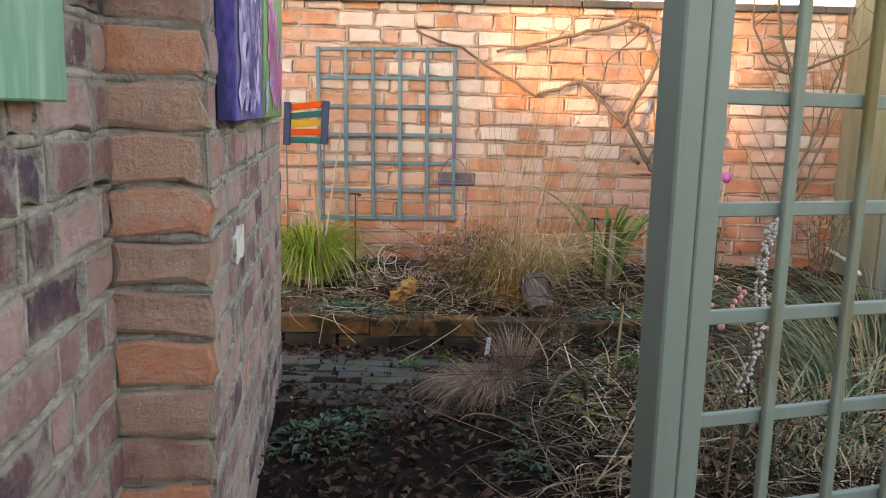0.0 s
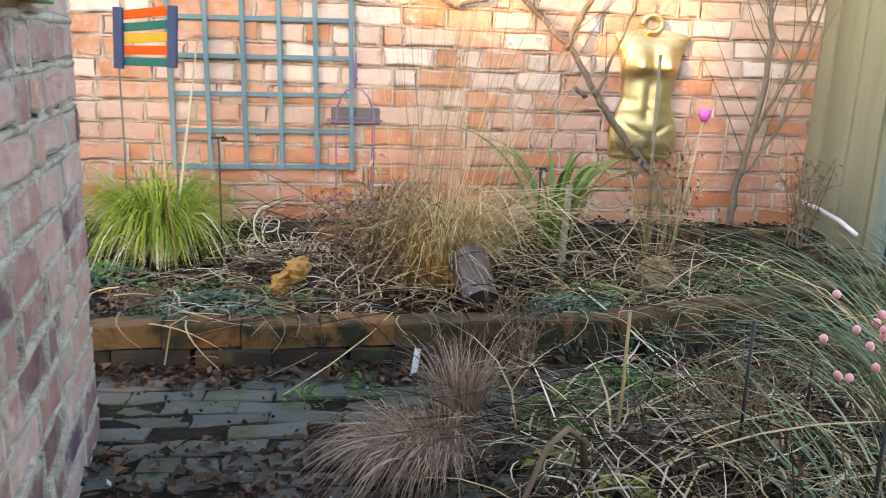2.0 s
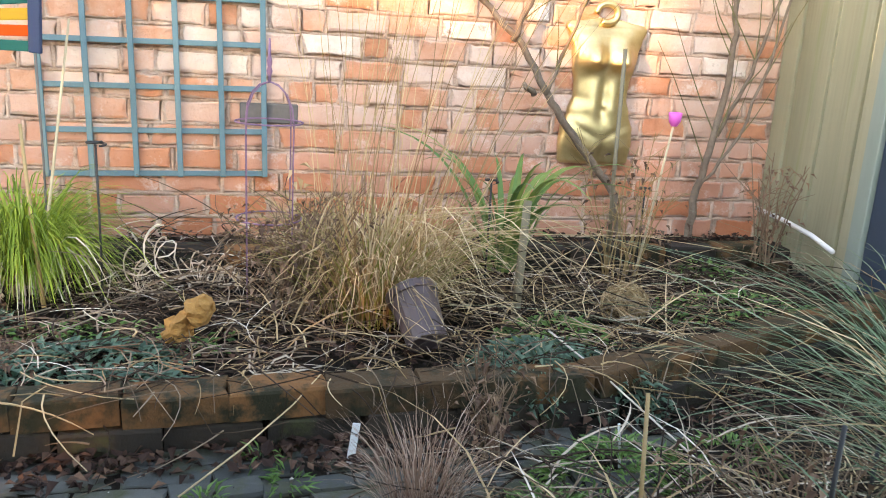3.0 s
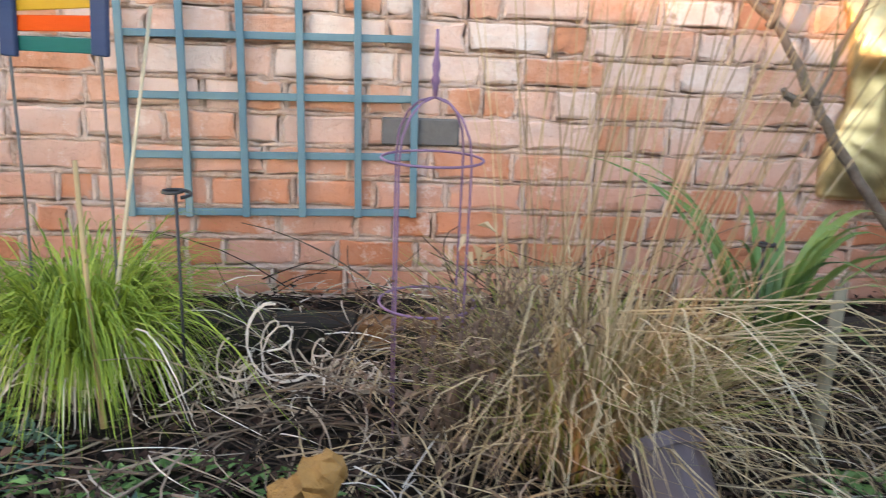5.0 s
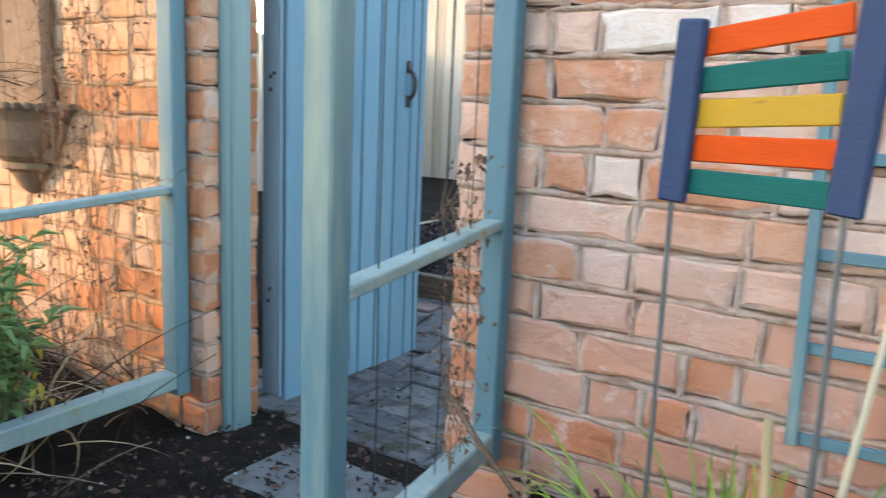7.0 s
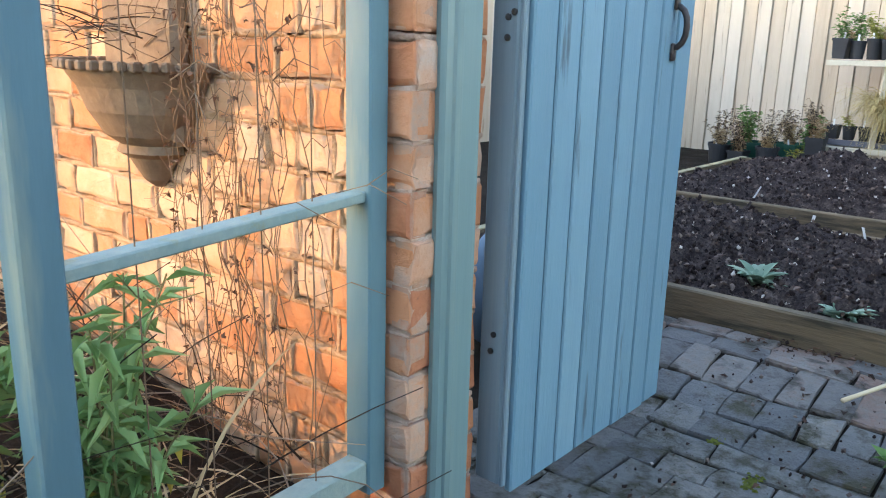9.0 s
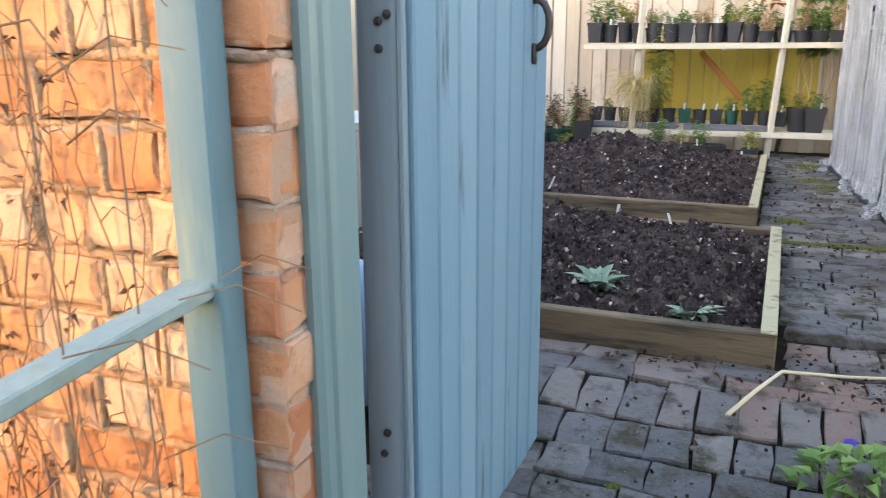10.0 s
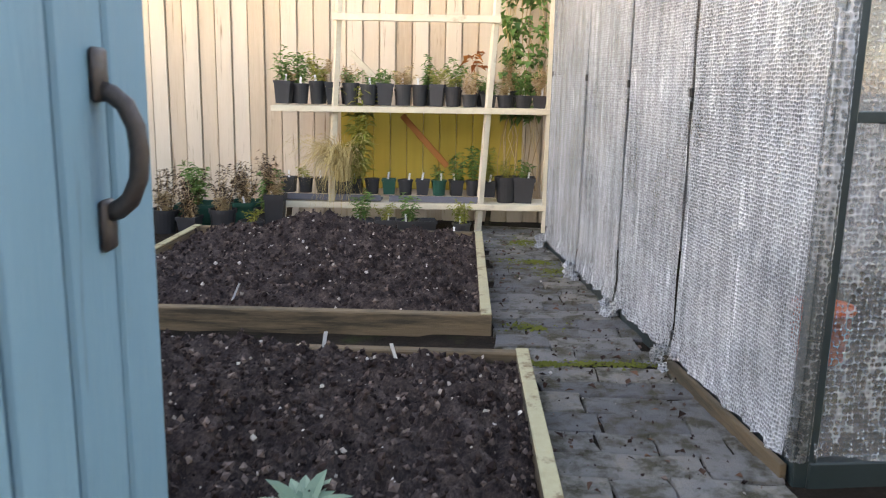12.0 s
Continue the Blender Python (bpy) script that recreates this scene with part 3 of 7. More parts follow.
solid("ground", gs, M_EARTH, "dark damp garden earth with moss and litter", "ground", kind="structure", smooth=True)


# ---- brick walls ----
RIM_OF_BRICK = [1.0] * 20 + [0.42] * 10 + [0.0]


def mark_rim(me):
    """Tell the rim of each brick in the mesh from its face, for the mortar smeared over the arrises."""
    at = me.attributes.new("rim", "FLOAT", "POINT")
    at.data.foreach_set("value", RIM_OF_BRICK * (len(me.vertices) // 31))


def brick_mesh(name, length, height, deep, material, seed, ragged=1.0):
    """One worn brick: its face looks to -y, with nibbled arrises; its origin at the middle of the face."""
    r = random.Random(seed)
    s = Soup()
    l, h = length / 2, height / 2
    j = lambda a: r.uniform(-a, a)
    rim = [(-l, -h), (-l * r.uniform(0.2, 0.6), -h), (l * r.uniform(0.2, 0.6), -h), (l, -h), (l, j(0.3) * h), (l, h), (l * r.uniform(0.2, 0.6), h), (-l * r.uniform(0.2, 0.6), h), (-l, h), (-l, j(0.3) * h)]
    rim = [(x + j(0.010) * ragged, z + j(0.0065) * ragged) for x, z in rim]
    front = [(x - math.copysign(r.uniform(0.006, 0.017), x) * (abs(x) > 0.9 * l), j(0.0016), z - math.copysign(r.uniform(0.005, 0.014), z) * (abs(z) > 0.7 * h)) for x, z in rim]
    s.v = [(x, deep, z) for x, z in rim] + [(x, 0.0035 + abs(j(0.004)), z) for x, z in rim] + front + [(j(0.1) * l, j(0.003), j(0.2) * h)]
    for k in range(10):
        n = (k + 1) % 10
        s.f += [(k, n, 10 + n, 10 + k), (10 + k, 10 + n, 20 + n, 20 + k), (20 + k, 20 + n, 30)]
    me = s.mesh(name, material)
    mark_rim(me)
    return me


COURSE = 0.098
MESHES = {}


def brick_data(kind, length, material, course):
    key = (kind, material.name, round(length, 3), course)
    if key not in MESHES:
        MESHES[key] = [brick_mesh("brick", length, course - 0.011, 0.05, material, hash_seed + 17 * n, 1.0 if course == COURSE else 1.15) for n, hash_seed in enumerate([int(length * 1000)] * 8)]
    return MESHES[key]


def lay(m, x0, x1, z0, z1, parent, material, limit=300, pick=None, seed=1, length=0.238, mortar=None, course=COURSE, proud=(0.003, 0.014), flush=0.008, crack=0.006):
    """Courses of mixed headers and stretchers on the face whose pose is m (x along, -y out). Bricks past the limit join into one.
    The joints are pointed with mortar that stands to flush and has shrunk from the bricks above it by up to crack."""
    r = random.Random(seed)
    rest, spots, ends, z, n = Soup(), [], [], z0, 0
    while z + course * 0.5 < z1:
        x = x0 - (0 if n % 2 == 0 else length / 2) - r.uniform(0, 0.03)
        while x < x1 - 0.02:
            kind = "header" if r.random() < 0.42 else "stretcher"
            l = (length / 2 if kind == "header" else length) * r.choice((0.92, 0.96, 1.0, 1.04, 1.08)) - 0.012
            a, b = max(x, x0), min(x + l, x1)
            if b - a > 0.04:
                spots.append((0.5 * (a + b), z + course / 2 + r.uniform(-0.003, 0.003), b - a, kind, l))
                if b < x1 - 0.02:
                    ends.append((b + 0.006, z))
            x += l + 0.012
        z += course
        n += 1
    if pick:
        spots.sort(key=lambda s: abs(s[0] - pick))
    for i, (x, zz, l, kind, full) in enumerate(spots):
        me = r.choice(brick_data(kind, full, material, course))
        q = m @ pose(x, -r.uniform(*proud), zz, r.uniform(-1.0, 1.0), r.uniform(-1.1, 1.1), r.uniform(-0.8, 0.8)) @ Matrix.Diagonal((l / full, 1, r.uniform(0.93, 1.03), 1))
        if i < limit:
            ob = new("brick", me)
            ob.matrix_basis = q
            ob.parent = parent
        else:
            rest.add([q @ v.co for v in me.vertices], [tuple(p.vertices) for p in me.polygons])
    if rest.v:
        ob = tagged(part("brick_rest", rest, material, parent), kind="stuff")
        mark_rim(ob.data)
    if mortar:
        pt = Soup()
        steps = max(2, int((x1 - x0) / 0.022))
        for k in range(n + 1):
            base, zk = len(pt.v), z0 + k * course
            for i in range(steps + 1):
                x = x0 + (x1 - x0) * i / steps
                w = noise.noise((x * 9, zk * 31, seed)) + 0.6 * noise.noise((x * 37, zk * 31, seed + 4))
                gap = max(-0.003, crack * (0.25 + 1.5 * w))
                y = -flush * (0.85 + 0.5 * noise.noise((x * 14, zk * 17, seed + 9)))
                pt.v += [tuple(m @ Vector(c)) for c in ((x, 0.02, zk - 0.017), (x, y + 0.003, zk - 0.009), (x, y, zk - 0.002), (x, y + 0.001, zk + 0.0055 - gap), (x, 0.02, zk + 0.0065 - gap))]
            for i in range(steps):
                for c in range(4):
                    q = base + 5 * i + c
                    pt.f.append((q, q + 5, q + 6, q + 1))
        for x, zz in ends:
            y, w = -flush * r.uniform(0.5, 1.15), r.uniform(0.007, 0.013)
            t = r.uniform(-0.004, 0.004)
            pt.add([m @ Vector(c) for c in ((x - w, 0.004, zz), (x + w * r.uniform(0.4, 1), 0.004, zz), (x + w + t, 0.004, zz + course - 0.008), (x - w * r.uniform(0.4, 1) + t, 0.004, zz + course - 0.008), (x - 0.005, y, zz), (x + 0.006, y, zz), (x + 0.006 + t, y, zz + course - 0.008), (x - 0.005 + t, y, zz + course - 0.008))],
                   [(4, 5, 6, 7), (0, 4, 7, 3), (5, 1, 2, 6), (7, 6, 2, 3)])
        tagged(part("pointing", pt, mortar, parent, "thick grey pointing" if mortar is M_GREYMORTAR else "crumbling lime pointing", True), kind="stuff")


def wall_core(name, lo, hi, material, label, m=None):
    s = Soup()
    s.box(lo, hi, m)
    return solid(name, s, material, label, "wall", kind="structure")


wall_e = wall_core("wall_east", (GATE_R + 0.03, WALL_Y + 0.022, -0.2), (2.62, WALL_BACK, WALL_TOP), M_MORTAR, "old salmon-pink brick garden wall with lime mortar")
wall_w = wall_core("wall_west", (-7.5, WALL_Y + 0.022, -0.2), (GATE_L - 0.03, WALL_BACK, WALL_TOP), M_MORTAR, "old orange brick garden wall beside the gate")
cop = Soup()
for x0, x1 in ((-7.5, GATE_L), (GATE_R, 2.62)):
    n = round((x1 - x0) / 0.3)
    for i in range(n):
        a = x0 + (x1 - x0) * i / n
        cop.box((a + 0.003, WALL_Y - 0.04, WALL_TOP), (x0 + (x1 - x0) * (i + 1) / n - 0.003, WALL_BACK + 0.04, WALL_TOP + 0.045), None, 0.006)
solid("wall_coping", cop, M_SLATE, "dark flat coping tiles along the garden wall", "coping", kind="structure")

# the outbuilding's wall, with a deeper half behind the pier
HOUSE = pose(-0.417, 1.416, 0, 0, 0, 7.4 + 90)          # x runs on along the wall, -y faces the way walked
HOUSE_IN = HOUSE @ pose(0, 0.165, 0)
wall_core("wall_house", (0.02, 0.02, -0.2), (1.70, 0.25, 2.0), M_GREYMORTAR, "rough plum-coloured brick house wall with thick grey mortar", HOUSE)
house_near = wall_core("wall_house_near", (-3.2, 0.185, -0.2), (0.018, 0.6, 2.0), M_GREYMORTAR, "recessed plum brick house wall before the pier", HOUSE)
house = bpy.data.objects["wall_house"]

# unseen walls added to block the low sun, with a gap between them
def shade_wall(name, c0, c1, s, height):
    """An added wall across the sun's way at the distance s behind the garden wall, between two lines of light c0 and
    c1.
    """
    u, v = Vector((0.8, 0.6, 0)), Vector((0.6, -0.8, 0))
    w = Soup()
    m = Matrix((( v.x, -u.x, 0, 0), (v.y, -u.y, 0, 0), (0, 0, 1, 0), (0, 0, 0, 1)))
    d = u.dot(Vector((0, WALL_Y, 0))) - s
    w.box((c0, -d, -0.2), (c1, -d + 0.3, height), m)
    solid(name, w, M_RENDER, "unseen plain wall added to block the low sun", "wall", kind="structure")


shade_wall("sun_blocker_1", -5.66, -3.98, 9.5, 4.3)
shade_wall("sun_blocker_2", -3.02, -1.5, 9.5, 4.3)
# lower blocker in the gap, so that sun reaches only the wall's upper part
shade_wall("sun_blocker_3", -3.98, -3.05, 9.5, 3.05)
# added to keep the sun off the greenhouse and the far fence
shade_wall("sun_blocker_5", -13.5, -6.55, 11.5, 4.6)
# narrow added bar that splits the lit patch like window panes
shade_wall("sun_blocker_4", -3.57, -3.50, 9.45, 4.0)
wall_core("wall_back", (-2.5, -3.2, -0.2), (6.0, -3.0, 1.7), M_RENDER, "plain rendered wall behind the garden")

# ---- boundary on the far side of the flower bed ----
def board_fence(name, a, b, z0, z1, w, material, label, gap=0.004, thick=0.02, lap=True, mats=None):
    """Upright boards from a to b, each a piece of its own."""
    fence = thing(name, label, "fence", kind="structure")
    a, b = Vector(a), Vector(b)
    d = (b - a).normalized()
    n = round((b - a).length / w)
    ang = math.degrees(math.atan2(d.y, d.x))
    r = random.Random(len(name))
    for i in range(n):
        p = a + (b - a) * i / n
        s = Soup()
        s.box((gap / 2, 0, z0 + r.uniform(0, 0.01)), ((b - a).length / n - gap / 2, thick, z1 + r.uniform(-0.01, 0.01)), None, 0.003)
        ob = part("board", s, material, fence)
        ob.matrix_basis = pose(p.x, p.y, 0, 0, 0, ang) @ pose(0, (0.012 if i % 2 else 0.0) if lap else 0, 0, 0, 0, r.uniform(-0.4, 0.4))
    return fence


side_fence = board_fence("fence_side", (2.50, 5.19, 0), (2.50, 4.50, 0), 0.02, 2.1, 0.115, M_OLDFENCE, "greenish weathered upright-board fence against the wall")
s = Soup()
s.box((2.455, 4.42, 0.0), (2.53, 4.495, 2.1), None, 0.004)
solid("fence_post", s, M_SAGE, "sage green painted corner post of the shed", "post", kind="structure")
shed = thing("shed", "dark blue painted garden shed", "shed")
for i in range(9):
    s = Soup()
    s.box((2.475, 4.415 - 0.15 * (i + 1) + 0.003, 0.01), (2.50, 4.415 - 0.15 * i, 2.1), None, 0.003)
    part("board", s, M_SHED, shed)
s = Soup()
s.box((2.502, 3.06, 0.0), (4.0, 4.41, 2.1))
part("body", s, M_SHED, shed)

# ---- paving ----
def stone_mesh(name, w, d, h, material, seed):
    r = random.Random(seed)
    s = Soup()
    j = lambda a: r.uniform(-a, a)
    rim = [(-w / 2, -d / 2), (0, -d / 2), (w / 2, -d / 2), (w / 2, 0), (w / 2, d / 2), (0, d / 2), (-w / 2, d / 2), (-w / 2, 0)]
    rim = [(x + j(0.007), y + j(0.006)) for x, y in rim]
    s.v = [(x, y, -h) for x, y in rim] + [(x, y, -0.006) for x, y in rim] + [(x * (1 - 0.005 / w), y * (1 - 0.008 / d), j(0.003)) for x, y in rim] + [(j(0.02), j(0.02), 0.002)]
    for k in range(8):
        n = (k + 1) % 8
        s.f += [(k, n, 8 + n, 8 + k), (8 + k, 8 + n, 16 + n, 16 + k), (16 + k, 16 + n, 24)]
    return s.mesh(name, material)


def pave(parent, x0, x1, y0, y1, w, d, material, lift, seed, skip=0.0, along=False, odd=0.3):
    r = random.Random(seed)
    kinds = [stone_mesh("paver", w - 0.003, d - 0.003, 0.05, material, seed + k) for k in range(9)]
    y, n = y0, 0
    while y < y1:
        x = x0 - (n % 2) * w * 0.5 - r.uniform(0, w * odd)
        while x < x1:
            scale = r.choice((1, 1, 1, 0.72, 1.25)) if odd > 0.2 else 1
            cx, cy = x + w * scale / 2, y + d / 2
            if x0 - 0.02 < cx < x1 and r.random() > skip:
                ob = new("paver", r.choice(kinds))
                ob.matrix_basis = pose(cx, cy, land(cx, cy) + lift + r.uniform(-0.004, 0.006), r.uniform(-1.0, 1.0), r.uniform(-1.2, 1.2), r.uniform(-3, 3)) @ Matrix.Diagonal((scale, 1, 1, 1))
                ob.parent = parent
            x += w * scale
        y += d
        n += 1


def setts(parent, x0, x1, y0, y1, kinds, material, lift, seed):
    """Worn stones in rows along x, each cut to its own size, with narrow joints; kinds: (row depth, stone width) to choose from."""
    r = random.Random(seed)
    y, last = y0, None
    while y < y1 - 0.04:
        d, w = r.choice([k for k in kinds if k != last] or kinds)
        last = (d, w)
        d = min(d * r.uniform(0.94, 1.06), y1 - y)
        x = x0 - r.uniform(0, w)
        while x < x1:
            l = w * r.uniform(0.8, 1.25)
            a, b = max(x, x0), min(x + l, x1)
            if b - a > 0.05:
                ob = new("sett", stone_mesh("sett", b - a - 0.003, d - 0.003, 0.05, material, r.randrange(10 ** 6)))
                cx, cy = 0.5 * (a + b), y + d / 2 + r.uniform(-0.004, 0.004)
                ob.matrix_basis = pose(cx, cy, land(cx, cy) + lift + r.uniform(-0.005, 0.006), r.uniform(-1.4, 1.4) + math.degrees(math.atan2(land(cx, cy + 0.06) - land(cx, cy - 0.06), 0.12)), r.uniform(-1.6, 1.6), r.uniform(-2, 2))
                ob.parent = parent
            x += l
        y += d


# ---- kerbs of the flower beds ----
kerb = thing("kerb", "low brick kerb of the flower bed, rusty orange and mossy", "kerb", kind="structure")
kb = [stone_mesh("edging_brick", 0.232, 0.105, 0.072, M_KERB, 40 + k) for k in range(5)]
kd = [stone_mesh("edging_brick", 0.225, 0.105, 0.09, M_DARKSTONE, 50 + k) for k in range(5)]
x = -1.25
while x < 2.4:
    y = kerb_y(x + 0.11)
    ang = 0 if x < 0.8 else math.degrees(math.atan(0.36))
    # lower course of near-black brick, upper course of rusty brick
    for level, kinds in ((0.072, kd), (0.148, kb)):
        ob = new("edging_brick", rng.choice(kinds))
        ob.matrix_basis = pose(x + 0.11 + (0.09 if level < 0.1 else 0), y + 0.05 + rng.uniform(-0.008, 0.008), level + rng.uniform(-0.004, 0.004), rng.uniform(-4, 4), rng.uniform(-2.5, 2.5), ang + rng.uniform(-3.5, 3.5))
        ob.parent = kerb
    x += 0.235 * math.cos(radians(ang))
kerb2 = thing("kerb_inner", "mossy brick edging in front of the garden wall", "kerb", kind="structure")
kr = [stone_mesh("edging_brick", 0.225, 0.09, 0.075, M_KERB, 60 + k) for k in range(3)]
# lower course mostly near-black brick, upper course mixed
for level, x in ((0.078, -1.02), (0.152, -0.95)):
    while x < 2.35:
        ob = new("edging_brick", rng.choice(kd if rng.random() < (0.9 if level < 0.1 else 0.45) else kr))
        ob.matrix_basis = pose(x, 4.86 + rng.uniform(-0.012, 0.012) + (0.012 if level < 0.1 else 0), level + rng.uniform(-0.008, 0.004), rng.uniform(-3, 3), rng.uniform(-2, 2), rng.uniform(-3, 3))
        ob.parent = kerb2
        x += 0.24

# ---- gate, its post and the two wire frames ----
gate = thing("gate", "open pale blue boarded garden gate with paint streaks", "gate")
r = random.Random(3)
GY0, GY1, GZ0, GZ1 = 5.432, 6.205, -0.045, 1.80
n = 8
for i in range(n):
    s = Soup()
    a, b = GY0 + 0.018 + (GY1 - GY0 - 0.018) * i / n, GY0 + 0.018 + (GY1 - GY0 - 0.018) * (i + 1) / n
    s.box((-2.412, a + 0.0036, GZ0 + r.uniform(0, 0.006)), (-2.392, b - 0.0036, GZ1), None, 0.004)
    part("board", s, M_GATE, gate)
s = Soup()
s.box((-2.484, GY0, GZ0 + 0.02), (-2.4145, GY0 + 0.075, GZ1), None, 0.006)
s.box((-2.4145, GY0 + 0.001, GZ0 + 0.02), (-2.402, GY0 + 0.0165, GZ1), None, 0.003)
stile = part("stile", s, M_GATEEDGE, gate, "dull green hanging edge of the gate")
for z in (0.98, 1.03, 1.02, 0.30, 0.34):
    s = Soup()
    s.lathe([(0.007, 0), (0.007, 0.004), (0.003, 0.006)], pose(-2.44 + rng.uniform(-0.018, 0.014), GY0, z, 90), 8)
    part("screw", s, M_BLACK, stile)
s = Soup()
s.box((-2.4155, GY0 + 0.08, GZ0 + 0.03), (-2.4125, GY1 - 0.01, GZ1 - 0.01))
part("backing", s, M_GATEEDGE, gate)
for z in (0.12, 1.0, 1.6):
    s = Soup()
    s.box((-2.465, GY0 + 0.08, z), (-2.4165, GY1, z + 0.09), None, 0.004)
    part("ledge", s, M_GATE, gate)
# handle: two rounded plates and a D of iron
hd = Soup()
prof = [(0, 0.0), (0.010, 0.003), (0.021, 0.012), (0.029, 0.030), (0.031, 0.052), (0.029, 0.074), (0.021, 0.092), (0.010, 0.101), (0, 0.104)]
pts = [(-2.388 + dx, 6.085, 0.968 + dz) for dx, dz in prof]
hd.tube(pts, 0.0085, 0.0085, 8)
for z in (0.935, 1.062):
    hd.box((-2.392, 6.073, z), (-2.384, 6.097, z + 0.045), None, 0.003)
part("handle", hd, M_BRONZE, gate, "bronzed iron pull handle", True)
s = Soup()
s.box((-2.395, 6.02, 1.32), (-2.375, 6.05, 1.34), None, 0.004)
part("latch", s, M_BLACK, gate)

trim = Soup()
prof = [(-2.482, 5.257), (-2.468, 5.254), (-2.458, 5.262), (-2.454, 5.276), (-2.447, 5.279), (-2.442, 5.290), (-2.440, 5.345), (-2.482, 5.345)]
trim.v = [(x, y, z) for z in (-0.13, 1.95) for x, y in prof]
k = len(prof)
trim.f = [(i, (i + 1) % k, k + (i + 1) % k, k + i) for i in range(k)] + [tuple(range(k))[::-1], tuple(range(k, 2 * k))]
solid("gate_post", trim, M_TRIM, "moulded teal painted gate stop fixed to the brick jamb", "post", kind="structure")

def wire_frame(front, wall, z_low, z_mid, label, wires):
    """A frame from a front post to a wall post: two rails and upright wires between them. Each post: x0, x1, y0, y1."""
    f = thing("climber_frame", label, "plant frame", "frames beside the gate")
    for (x0, x1, y0, y1), foot in ((front, -0.1), (wall, z_low - 0.05)):
        s = Soup()
        s.box((x0, y0, foot), (x1, y1, 2.05), None, 0.004)
        part("post", s, M_TEAL, f)
    xa, xb = 0.5 * (front[0] + front[1]), 0.5 * (wall[0] + wall[1])
    part("rail", bar((xa, front[3] - 0.002, z_mid - 0.02), (xb, wall[2] + 0.004, z_mid + 0.01), 0.045, 0.022, 0.003), M_WEATHERED, f, "flaking rail with green lichen")
    part("bottom_rail", bar((xa, front[3] - 0.002, z_low), (xb, wall[2] + 0.004, z_low), 0.055, 0.055, 0.004), M_WEATHERED, f)
    for i in range(wires):
        u = (i + 1) / (wires + 1)
        s = Soup()
        xx, yy = xa + (xb - xa) * u, front[3] + (wall[2] - front[3]) * u
        s.tube([(xx, yy, z_low + 0.02), (xx + 0.004, yy, 0.5 * (z_low + z_mid)), (xx, yy, z_mid), (xx, yy, 2.0)], 0.0013, 0.0013, 4)
        part("wire", s, M_TWIG if front[0] < -2 else M_BLACK, f)
    return f


frame_r = wire_frame((-1.392, -1.334, 4.462, 4.512), (-1.482, -1.424, 5.142, 5.186), 0.185, 0.695, "teal painted timber frame strung with upright wires", 4)
frame_l = wire_frame((-2.560, -2.500, 4.47, 4.53), (-2.600, -2.530, 5.130, 5.180), 0.085, 0.665, "teal timber frame with wires beside the sunlit wall", 4)

s = Soup()
s.box((-2.22, 5.02, -0.2), (-1.62, 5.32, -0.092), None, 0.012)
solid("threshold_stone", s, M_SLAB, "pale worn stone slab on the gateway's ground", "stone", kind="structure")

# ---- far yard: fence, raised beds, greenhouse ----
far_fence = board_fence("fence_far", (-6.6, 11.85, 0), (0.2, 11.85, 0), -0.05, 2.6, 0.128, M_PINE, "pale upright-board garden fence", gap=0.009)
s = Soup()
s.box((-6.6, 11.905, -0.1), (0.2, 11.93, 2.6))
solid("fence_backing", s, M_PINE, "back of the pale board fence", "fence", kind="structure")
board_fence("fence_left_yard", (-6.4, 5.45, 0), (-6.4, 11.85, 0), -0.05, 1.5, 0.155, M_PINE, "pale board fence beside the vegetable beds")
yb = board_fence("ochre_boards", (-3.05, 11.82, 0), (-1.62, 11.82, 0), 0.25, 0.86, 0.13, M_YELLOW, "ochre yellow painted boards behind the shelves")


